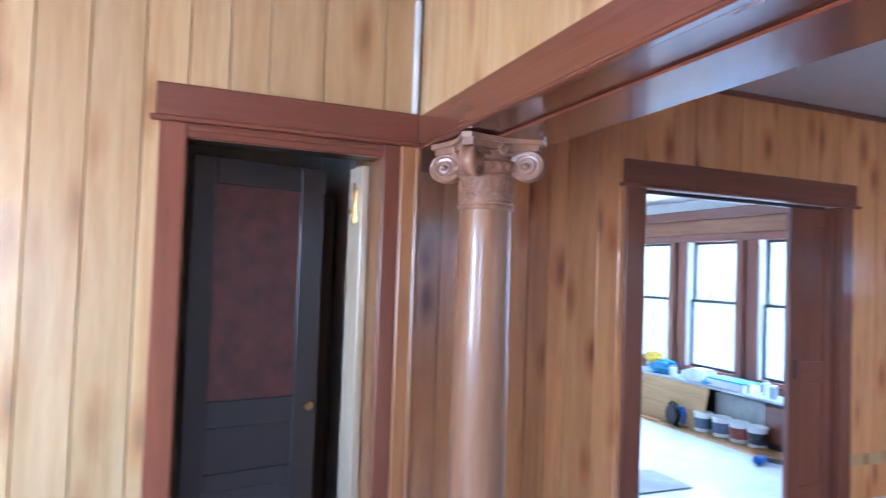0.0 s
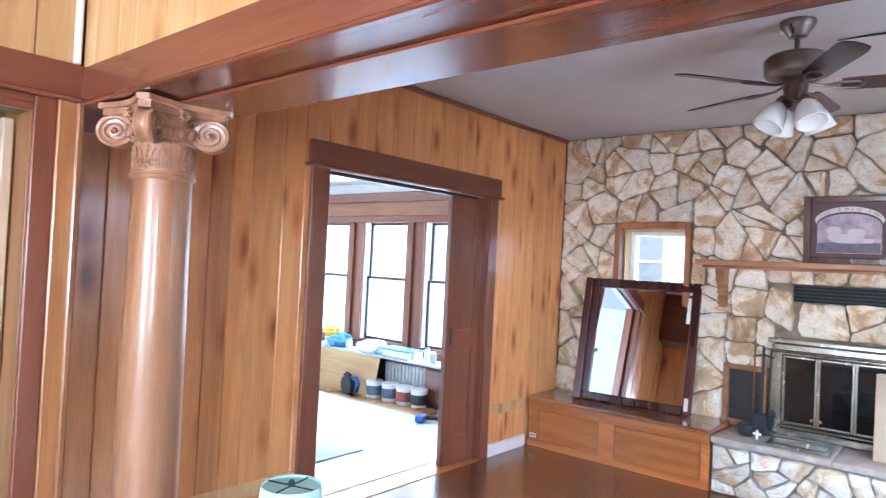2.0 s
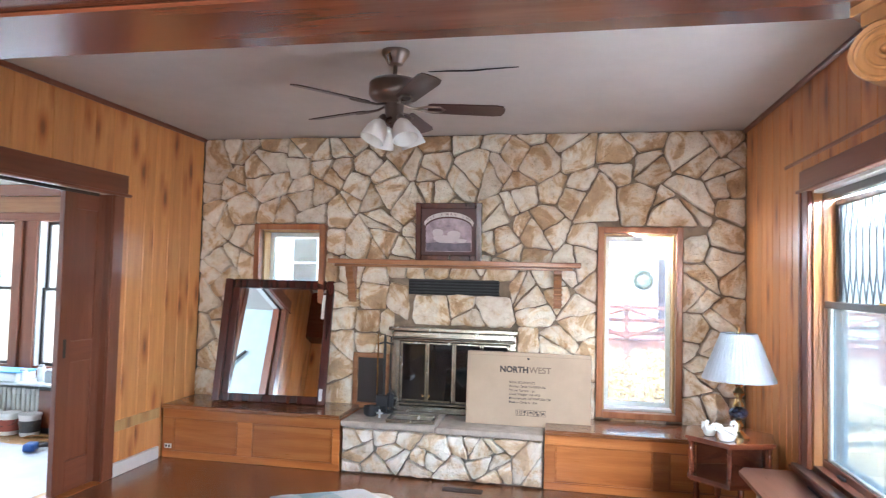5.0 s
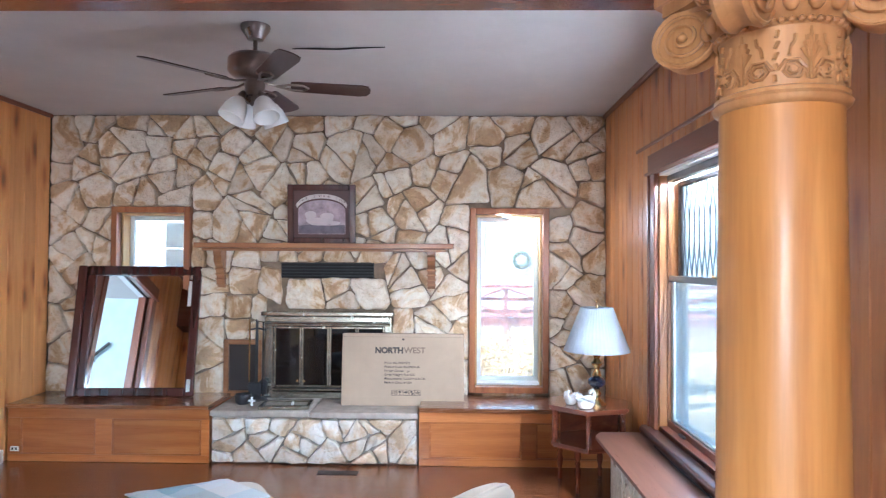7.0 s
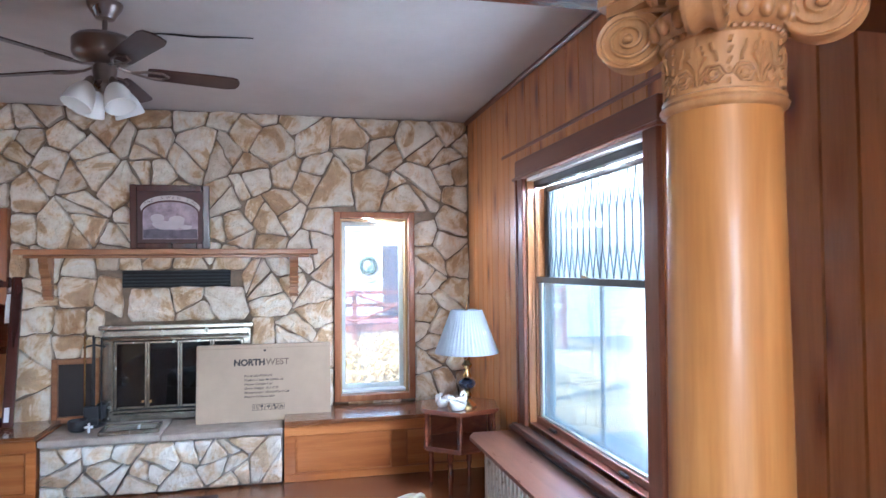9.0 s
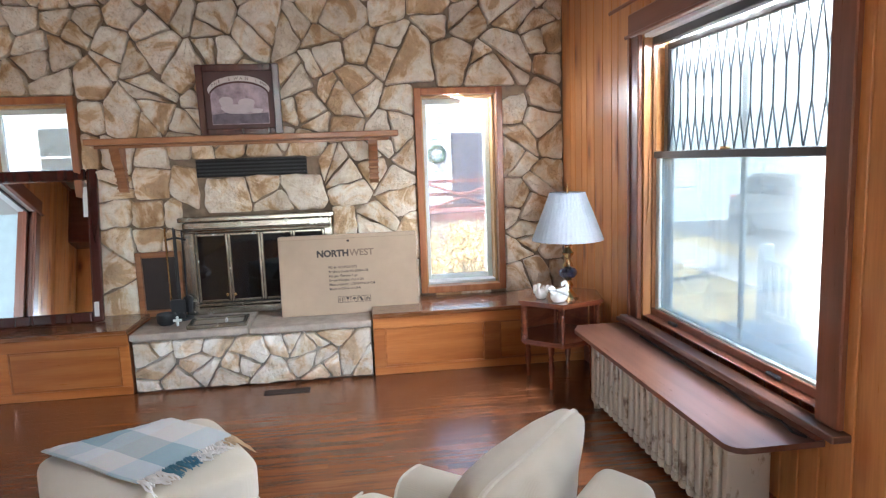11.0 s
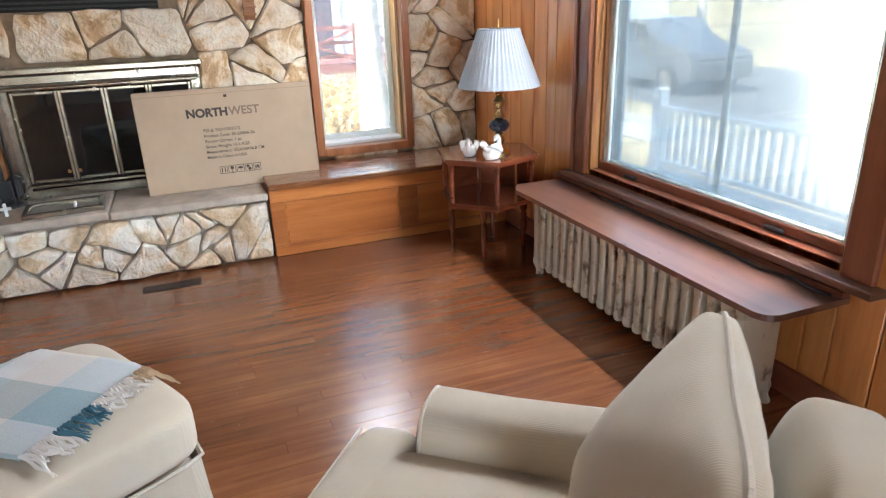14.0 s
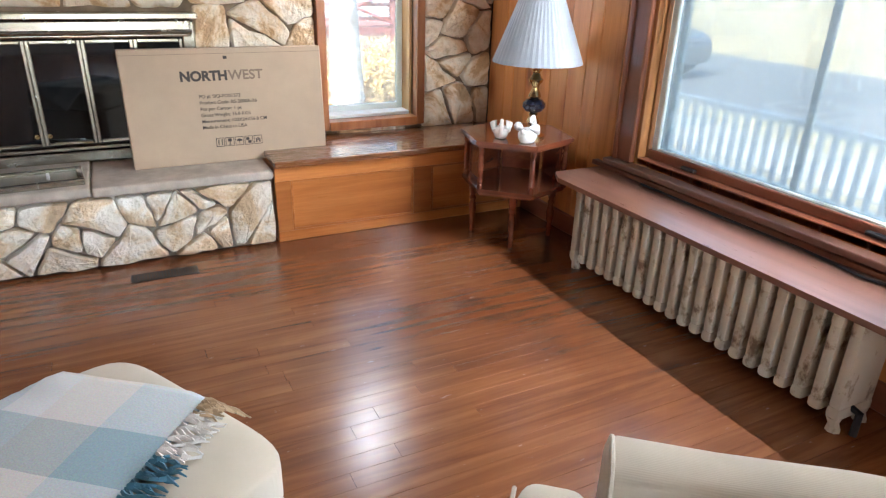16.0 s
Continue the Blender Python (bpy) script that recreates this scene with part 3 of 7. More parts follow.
part("rail", box(1.2, 2.72, YL - 0.008, YL, 0.24, 0.33, 0.003), PINE_PALE, base)
setting("trim_wall_rail", box(2.0, 4.95, YR, YR + 0.016, 2.50, 2.525, 0.006), TRIM_X, "thin dark rail above the window")


# ---------------------------------------------------------------- stonework
def clip(poly, p, n):
    """The part of a polygon on the side of the line through p towards n."""
    out = []
    for i, a in enumerate(poly):
        b = poly[(i + 1) % len(poly)]
        da, db = (a - p).dot(n), (b - p).dot(n)
        if da >= 0:
            out.append(a)
        if da * db < 0:
            out.append(a + (b - a) * (da / (da - db)))
    return out


def flagstones(rect, holes, radii, seed, joint, split):
    """Irregular stones that fill a rectangle: rounded, inset cells of a random pattern."""
    rnd = random.Random(seed)
    (u0, u1, v0, v1), sites, tries = rect, [], 0
    while tries < 9000:
        tries += 1
        r = rnd.choice(radii)
        p = Vector((rnd.uniform(u0, u1), rnd.uniform(v0, v1)))
        if any(h[0] - 0.03 < p.x < h[1] + 0.03 and h[2] - 0.03 < p.y < h[3] + 0.03 for h in holes):
            continue
        if all((p - q).length > (r + s) * 0.93 for q, s in sites):
            sites.append((p, r))
    cells, polys = [], []
    for p, r in sites:
        poly = [Vector(c) for c in ((u0, v0), (u1, v0), (u1, v1), (u0, v1))]
        for q, s in sites:
            d = q - p
            if 0 < d.length < 1.6:
                t = 0.5 + (r * r - s * s) / (2 * d.length_squared)
                skew = math.sin(91.7 * (p.x + q.x) + 47.3 * (p.y + q.y)) * 0.22
                poly = clip(poly, p + d * t, Matrix.Rotation(skew, 2) @ -d.normalized())
                if len(poly) < 3:
                    break
        for h in holes:
            side = max(((h[0] - p.x, Vector((h[0], 0)), Vector((-1, 0))), (p.x - h[1], Vector((h[1], 0)), Vector((1, 0))),
                        (h[2] - p.y, Vector((0, h[2])), Vector((0, -1))), (p.y - h[3], Vector((0, h[3])), Vector((0, 1)))), key=lambda k: k[0])
            poly = clip(poly, side[1], side[2]) if len(poly) > 2 else poly
        if len(poly) > 2:
            polys.append(poly)
    # break the larger cells with slanting cracks
    todo, polys = polys, []
    while todo:
        poly = todo.pop()
        size = abs(sum(a.x * b.y - b.x * a.y for a, b in zip(poly, poly[1:] + poly[:1]))) / 2
        if size > split and (size > 2.2 * split or rnd.random() < 0.65):
            c = sum(poly, Vector((0, 0))) / len(poly)
            far = max(poly, key=lambda k: (k - c).length) - c
            cut = Matrix.Rotation(rnd.uniform(-0.55, 0.55), 2) @ far.normalized()
            at = c + far * rnd.uniform(-0.15, 0.3)
            for half in (clip(poly, at, cut), clip(poly, at, -cut)):
                if len(half) > 2:
                    todo.append(half)
        else:
            polys.append(poly)
    for poly in polys:
        c = sum(poly, Vector((0, 0))) / len(poly)
        gap = rnd.uniform(*joint)
        inset = list(poly)
        for i, a in enumerate(poly):
            b = poly[(i + 1) % len(poly)]
            e = (b - a)
            if e.length < 1e-5:
                continue
            nrm = Vector((-e.y, e.x)).normalized()
            if (c - a).dot(nrm) < 0:
                nrm = -nrm
            inset = clip(inset, a + nrm * gap, nrm)
            if len(inset) < 3:
                break
        if len(inset) < 3:
            continue
        ring = []
        for i, b in enumerate(inset):
            a, d = inset[i - 1], inset[(i + 1) % len(inset)]
            la, ld = (a - b).length, (d - b).length
            if min(la, ld) < 0.012:
                ring.append(b)
                continue
            cut = min(0.26 * min(la, ld), 0.04) * rnd.uniform(0.35, 1.0)
            ring += [b + (a - b).normalized() * cut, b + ((a - b).normalized() + (d - b).normalized()) * cut * 0.28, b + (d - b).normalized() * cut]
            if ld > 0.10:
                side = Vector((-(d - b).y, (d - b).x)).normalized()
                wave = min(0.045 * ld, 0.013)
                for t in ((0.38, 0.62) if ld > 0.17 else (0.5,)):
                    ring.append(b + (d - b) * t + side * rnd.uniform(-wave, wave))
        cells.append((c, ring, rnd.uniform(-0.006, 0.014), rnd.uniform(-0.05, 0.05), rnd.uniform(-0.05, 0.05)))
    return cells


def lay_stones(cells, place, parent, name="stone", material=None):
    """place(u, v, d) gives the world point at d metres before the wall's face."""
    rnd = random.Random(23)
    for c, ring, proud, tu, tv in cells:
        bm = bmesh.new()
        levels = [(1.0, -0.035), (1.0, 0.004), (0.98, 0.017), (0.91, 0.027), (0.55, 0.030)]
        rows = []
        for k, d in levels:
            row = []
            for p in ring:
                q = c + (p - c) * k
                off = q - c
                rough = rnd.uniform(-0.006, 0.006) if k < 0.98 else 0.0
                row.append(bm.verts.new(place(q.x, q.y, d + rough + (proud + off.x * tu + off.y * tv if d >= 0 else 0))))
            rows.append(row)
        n = len(ring)
        for a, b in zip(rows, rows[1:]):
            for i in range(n):
                bm.faces.new((a[i], a[(i + 1) % n], b[(i + 1) % n], b[i]))
        top = bm.verts.new(place(c.x, c.y, 0.031 + proud))
        for i in range(n):
            bm.faces.new((rows[-1][i], rows[-1][(i + 1) % n], top))
        centre = Vector(place(c.x, c.y, 0))
        for v in bm.verts:
            v.co -= centre
        o = part(name, bm, material or STONE, parent)
        for p in o.data.polygons:
            p.use_smooth = True
        o.data.set_sharp_from_angle(angle=radians(38))
        o.location = centre


def build_stones():
    grown = [(a - 0.055, b + 0.055, c - 0.055, d + 0.055) for a, b, c, d in (WIN_A, WIN_B)]
    grown += [(-0.065, 1.09, 0.45, 1.24), SLOT, (1.13, 1.47, 0.44, 0.96)]
    cells = flagstones((YR, YL, 0.46, H), grown, [0.10, 0.15, 0.20, 0.24], 11, (0.002, 0.009), 0.062)
    lay_stones(cells, lambda u, v, d: (XW + 0.012 - d, u, v), wall_stone)
    cells = flagstones((-0.325, 1.385, 0.01, 0.375), [], [0.09, 0.13, 0.18], 5, (0.002, 0.007), 0.03)
    lay_stones(cells, lambda u, v, d: (5.475 - d, u, v), hearth, material=STONE_LIT)


# ---------------------------------------------------------------- hearth and benches
hearth = thing("hearth", "raised stone hearth with a pale slab top", "hearth", kind="structure")
part("core", box(5.49, 6.03, -0.33, 1.39, 0, 0.40), MORTAR_PALE, hearth)
part("slab", box(5.435, 5.985, -0.335, 0.56, 0.385, 0.435, 0.012, 2), SLAB, hearth)
part("slab", box(5.435, 5.985, 0.565, 1.395, 0.392, 0.442, 0.012, 2), SLAB, hearth)


def bench(y0, y1, label, panels):
    """A built-in box seat with framed panels along its front."""
    e = thing("window_bench", label, "bench")
    part("body", box(5.47, 5.985, y0 + 0.002, y1 - 0.002, 0.0, 0.44), BENCH_Y, e)
    part("seat_board", box(5.425, 5.985, y0 + 0.002, y1 - 0.002, 0.445, 0.48, 0.007, 2), BENCH_TOP, e)
    part("base_rail", box(5.452, 5.472, y0 + 0.002, y1 - 0.002, 0.0, 0.06, 0.004), BENCH_Y, e)
    part("top_rail", box(5.452, 5.472, y0 + 0.002, y1 - 0.002, 0.36, 0.442, 0.004), BENCH_Y, e)
    stops = [y0 + 0.002] + list(panels) + [y1 - 0.002]
    for i in range(0, len(stops), 2):
        part("stile", box(5.454, 5.472, stops[i], stops[i + 1], 0.06, 0.36, 0.003), BENCH_Y, e)
    for i in range(1, len(stops) - 1, 2):
        a, b = stops[i], stops[i + 1]
        pm = bmesh.new()
        add_box(pm, 5.464, 5.472, a + 0.002, b - 0.002, 0.062, 0.358)
        part("panel", pm, BENCH_Y, e)
        fr = bmesh.new()
        for q in ((5.456, 5.468, a, a + 0.012, 0.06, 0.36), (5.456, 5.468, b - 0.012, b, 0.06, 0.36),
                  (5.456, 5.468, a + 0.012, b - 0.012, 0.06, 0.072), (5.456, 5.468, a + 0.012, b - 0.012, 0.348, 0.36)):
            add_box(fr, *q, 0.003)
        part("panel_bead", fr, BENCH_Y, e)
    return e


bench_l = bench(1.40, 3.10, "honey oak built-in bench with framed panels", [1.47, 2.22, 2.36, 2.99])
bench(-1.985, -0.34, "honey oak built-in bench below a narrow window", [-1.86, -1.31, -1.19, -0.43])
outlet = thing("outlet", "small white wall outlet on the bench front", "outlet")
part("plate", box(5.445, 5.4535, 3.0, 3.07, 0.085, 0.125, 0.002), WHITE, outlet)
part("socket", box(5.442, 5.446, 3.012, 3.028, 0.095, 0.115, 0.001), BLACK, outlet)
part("socket", box(5.442, 5.446, 3.042, 3.058, 0.095, 0.115, 0.001), BLACK, outlet)


# ---------------------------------------------------------------- narrow windows in the stone wall
def slit_window(name, w, label):
    y0, y1, z0, z1 = w
    e = thing(name, label, "", kind="structure")
    f = 0.055
    part("frame_stile", box(5.955, 6.05, y0 - f, y0, z0 - f, z1 + f, 0.004), FRAME_RED, e)
    part("frame_stile", box(5.955, 6.05, y1, y1 + f, z0 - f, z1 + f, 0.004), FRAME_RED, e)
    part("frame_head", box(5.955, 6.05, y0, y1, z1, z1 + f, 0.004), FRAME_RED, e)
    part("frame_sill", box(5.94, 6.05, y0, y1, z0 - f, z0, 0.004), FRAME_RED, e)
    part("reveal", box(6.05, 6.24, y0 - 0.001, y0 + 0.018, z0, z1), PINE_PALE, e)
    part("reveal", box(6.05, 6.24, y1 - 0.018, y1 + 0.001, z0, z1), PINE_PALE, e)
    part("reveal_head", box(6.05, 6.24, y0 + 0.018, y1 - 0.018, z1 - 0.018, z1 + 0.001), PINE_PALE, e)
    part("window_sill", box(6.05, 6.27, y0 + 0.018, y1 - 0.018, z0 - 0.001, z0 + 0.02), WHITE, e)
    s = bmesh.new()
    a, b, c, d, k = y0 + 0.018, y1 - 0.018, z0 + 0.02, z1 - 0.018, 0.04
    for q in ((a, a + k, c, d), (b - k, b, c, d), (a + k, b - k, c, c + k), (a + k, b - k, d - k, d)):
        add_box(s, 6.17, 6.205, q[0], q[1], q[2], q[3], 0.004)
    sash = part("sash", s, VINYL, e)
    p = part("pane", box(6.186, 6.189, a + k, b - k, c + k, d - k), PANE_SLIT, e)
    p.visible_shadow = False
    return e


slit_window("window_1", WIN_A, "narrow fixed window in a red-brown wood frame")
slit_window("window_2", WIN_B, "narrow fixed window in a red-brown wood frame")


# ---------------------------------------------------------------- porch window with leaded upper sash
def porch_window():
    x0, x1, z0, z1 = BIGWIN
    e = thing("window_3", "large double-hung window, leaded upper sash, mahogany casing", "", kind="structure")
    part("side_casing", box(x1, x1 + 0.125, YR, YR + 0.03, z0 - 0.03, z1, 0.006), TRIM_Z, e)
    part("side_casing", box(x0 - 0.125, x0, YR, YR + 0.03, z0 - 0.03, z1, 0.006), TRIM_Z, e)
    part("backband", box(x1 + 0.10, x1 + 0.13, YR + 0.028, YR + 0.042, z0 - 0.03, z1, 0.004), TRIM_Z, e)
    part("head_casing", box(x0 - 0.14, x1 + 0.14, YR, YR + 0.034, z1, z1 + 0.13, 0.006), TRIM_X, e)
    part("head_cap", box(x0 - 0.16, x1 + 0.16, YR, YR + 0.05, z1 - 0.012, z1 + 0.008, 0.005), TRIM_X, e)
    part("jamb", box(x1 - 0.02, x1, YR - 0.19, YR, z0, z1, 0.002), OAK_Z, e)
    part("jamb", box(x0, x0 + 0.02, YR - 0.19, YR, z0, z1, 0.002), OAK_Z, e)
    part("stop_bead", box(x1 - 0.036, x1 - 0.02, YR - 0.075, YR - 0.05, z0, z1, 0.003), OAK_Z, e)
    part("stop_bead", box(x0 + 0.02, x0 + 0.036, YR - 0.075, YR - 0.05, z0, z1, 0.003), OAK_Z, e)
    part("head_jamb", box(x0 + 0.02, x1 - 0.02, YR - 0.19, YR, z1 - 0.03, z1 - 0.008, 0.002), WHITE, e)
    part("head_track", box(x0 + 0.02, x1 - 0.02, YR - 0.10, YR - 0.05, z1 - 0.075, z1 - 0.03, 0.004), DARK_WOOD, e)
    part("window_sill", box(x0 - 0.16, x1 + 0.16, YR - 0.02, YR + 0.075, z0 - 0.06, z0 - 0.03, 0.006, 2), SHELF_WOOD, e)
    part("sub_sill", box(x0 + 0.02, x1 - 0.02, YR - 0.19, YR - 0.0, z0 - 0.03, z0 + 0.004, 0.003), TRIM_X, e)
    mid = 1.585

    def sash(nm, y, za, zb, k, mat, low):
        s = bmesh.new()
        a, b = x0 + 0.036, x1 - 0.036
        for q in ((a, a + k, za, zb), (b - k, b, za, zb), (a + k, b - k, za, za + low), (a + k, b - k, zb - 0.035, zb)):
            add_box(s, q[0], q[1], y - 0.018, y + 0.018, q[2], q[3], 0.005)
        return part(nm, s, mat, e), a + k, b - k, za + low, zb - 0.035

    s_up, a, b, c, d = sash("upper_sash", YR - 0.135, mid - 0.02, z1 - 0.075, 0.05, DARK_WOOD, 0.035)
    up = part("leaded_pane", box(a, b, YR - 0.1365, YR - 0.1335, c, d), PANE_PORCH, s_up)
    up.visible_shadow = False
    # lead cames: lattice of long lozenges with upright runs between the two rows
    lead = bmesh.new()
    n = 17
    w = (b - a) / n
    h = d - c
    rows = [c, c + 0.16 * h, c + 0.34 * h, c + 0.62 * h, c + 0.80 * h, d]
    y = YR - 0.13
    for i in range(n + 1):
        x = a + i * w
        for s in (-1, 1):
            path = []
            for j, z in enumerate(rows):
                step = (0, 0.5, 1, 1, 0.5, 0)[j]
                path.append((min(max(x + s * step * w * 0.5, a), b), y, z))
            add_tube(lead, path, 0.0042, 5)
    part("lead_cames", lead, LEAD, s_up, "grey lead lattice")
    s_lo, a, b, c, d = sash("lower_sash", YR - 0.09, z0 + 0.004, mid + 0.015, 0.045, VINYL, 0.055)
    lo = part("pane", box(a, b, YR - 0.0915, YR - 0.0885, c, d), PANE_PORCH, s_lo)
    lo.visible_shadow = False
    part("meeting_rail", box(x0 + 0.036, x1 - 0.036, YR - 0.075, YR - 0.055, mid - 0.02, mid + 0.02, 0.004), DARK_WOOD, e)
    part("sash_lock", box(3.62, 3.68, YR - 0.07, YR - 0.045, mid + 0.02, mid + 0.034, 0.004), BRASS, e)
    part("bottom_rail", box(x0 + 0.036, x1 - 0.036, YR - 0.066, YR - 0.05, z0 + 0.004, z0 + 0.05, 0.004), TRIM_X, e)
    for x in (3.20, 4.12):
        part("sash_lift", box(x - 0.045, x + 0.045, YR - 0.052, YR - 0.03, z0 + 0.01, z0 + 0.028, 0.005), BLACK, e)
    part("storm_mullion", box(3.63, 3.665, YR - 0.168, YR - 0.152, z0, z1 - 0.08, 0.003), VINYL, e)
    storm = bmesh.new()
    for q in ((x0 + 0.02, x0 + 0.07, z0, z1 - 0.03), (x1 - 0.07, x1 - 0.02, z0, z1 - 0.03), (x0 + 0.07, x1 - 0.07, z0, z0 + 0.045), (x0 + 0.07, x1 - 0.07, mid - 0.015, mid + 0.015)):
        add_box(storm, q[0], q[1], YR - 0.172, YR - 0.15, q[2], q[3], 0.003)
    part("storm_frame", storm, VINYL, e)
    part("cord", tube([(x1 - 0.03, YR - 0.03, mid - 0.02), (x1 - 0.03, YR - 0.028, 1.3), (x1 - 0.026, YR - 0.02, 1.17)], 0.004, 6), OAK_Z, e, "hanging window cord with a small pull")
    return e


porch_window()


# ---------------------------------------------------------------- fireplace front
def fireplace():
    e = thing("fireplace_insert", "brass-trimmed fireplace insert with dark glass doors", "fireplace")
    y0, y1, z0, z1 = FIRE
    fb = bmesh.new()
    for q in ((6.03, 6.45, y0 - 0.02, y0, z0, z1), (6.03, 6.45, y1, y1 + 0.02, z0, z1), (6.03, 6.45, y0, y1, z1, z1 + 0.02), (6.03, 6.45, y0, y1, z0 - 0.02, z0), (6.43, 6.45, y0, y1, z0, z1)):
        add_box(fb, *q)
    part("firebox", fb, SOOT_AND_SHADE, e)
    part("frame_side", box(5.93, 6.03, y0 - 0.045, y0 + 0.02, 0.445, 1.18, 0.006), STEEL, e)
    part("frame_side", box(5.93, 6.03, y1 - 0.02, y1 + 0.06, 0.445, 1.18, 0.006), STEEL, e)
    part("hood", box(5.90, 6.03, y0 - 0.065, y1 + 0.085, 1.19, 1.225, 0.006, 2), STEEL, e)
    part("header", box(5.925, 6.03, y0 - 0.03, y1 + 0.05, 1.095, 1.19, 0.012, 2), STEEL, e)
    part("header_bar", tube([(5.92, y0 - 0.03, 1.125), (5.92, y1 + 0.05, 1.125)], 0.013, 10), STEEL, e)
    part("lower_grille", box(5.935, 6.02, y0, y1, 0.445, 0.505, 0.008, 2), STEEL, e)
    part("lower_bar", box(5.925, 5.945, y0, y1, 0.515, 0.535, 0.006, 2), STEEL, e)
    n = 4
    w = (y1 - y0 - 0.04) / n
    for i in range(n):
        a = y0 + 0.02 + i * w
        fr = bmesh.new()
        k = 0.02
        for q in ((a, a + k, 0.54, 1.09), (a + w - k, a + w, 0.54, 1.09), (a + k, a + w - k, 0.54, 0.56), (a + k, a + w - k, 1.07, 1.09)):
            add_box(fr, 5.95, 5.97, q[0], q[1], q[2], q[3], 0.004)
        d = part("glass_door", fr, STEEL, e)
        part("smoked_pane", box(5.958, 5.962, a + k, a + w - k, 0.56, 1.07), FIRE_GLASS, d)
        part("knob", lathe([(0.004, 0), (0.012, 0.006), (0.012, 0.014), (0.004, 0.018)], 10, pose(5.95, a + (0.03 if i % 2 else w - 0.03), 0.60, 0, -90, 0)), BRASS, d)
    return e


fireplace()
slot = thing("air_vent", "black slotted heat vent set in stone", "vent")
part("lining", box(6.0, 6.16, SLOT[0], SLOT[1], SLOT[2], SLOT[3]), SOOT_AND_SHADE, slot)
for i in range(5):
    z = SLOT[2] + 0.015 + i * 0.028
    part("louvre", box(5.985, 6.0, SLOT[0] + 0.004, SLOT[1] - 0.004, z, z + 0.012, 0.002), BLACK, slot)

ash = thing("wood_hatch", "small hatch with dark mesh in a pine frame", "hatch")
for q in ((1.125, 1.17, 0.45, 0.965), (1.43, 1.475, 0.45, 0.965)):
    part("frame_stile", box(5.965, 6.03, q[0], q[1], q[2], q[3], 0.005), MANTEL, ash)
for q in ((0.45, 0.50), (0.92, 0.965)):
    part("frame_rail", box(5.965, 6.03, 1.17, 1.43, q[0], q[1], 0.005), MANTEL, ash)
part("mesh_panel", box(5.995, 6.03, 1.17, 1.43, 0.50, 0.92), DARK_WOOD, ash)

mantel = thing("mantel_shelf", "reddish pine mantel shelf on carved brackets", "shelf")
part("shelf_board", box(5.80, 5.988, -0.62, 1.70, 1.80, 1.845, 0.008, 2), MANTEL, mantel)
part("lower_strip", box(5.94, 5.988, -0.55, 1.68, 1.775, 1.80, 0.005), MANTEL, mantel)
for y in (-0.42, 1.50):
    prof = [(0, 0), (-0.145, 0), (-0.145, -0.03), (-0.125, -0.05), (-0.13, -0.085), (-0.105, -0.12), (-0.075, -0.15), (-0.07, -0.19), (-0.045, -0.23), (-0.04, -0.29), (-0.015, -0.33), (0, -0.34)]
    bm = prism(prof, -0.035, 0.035, pose(5.985, y, 1.775, 90, 0, 0))
    part("bracket", bm, MANTEL, mantel)
    for k in range(4):
        part("bracket_bead", box(5.905 + 0.012 * k, 5.985, y - 0.042, y + 0.042, 1.60 - 0.045 * k, 1.615 - 0.045 * k, 0.004), MANTEL, mantel)


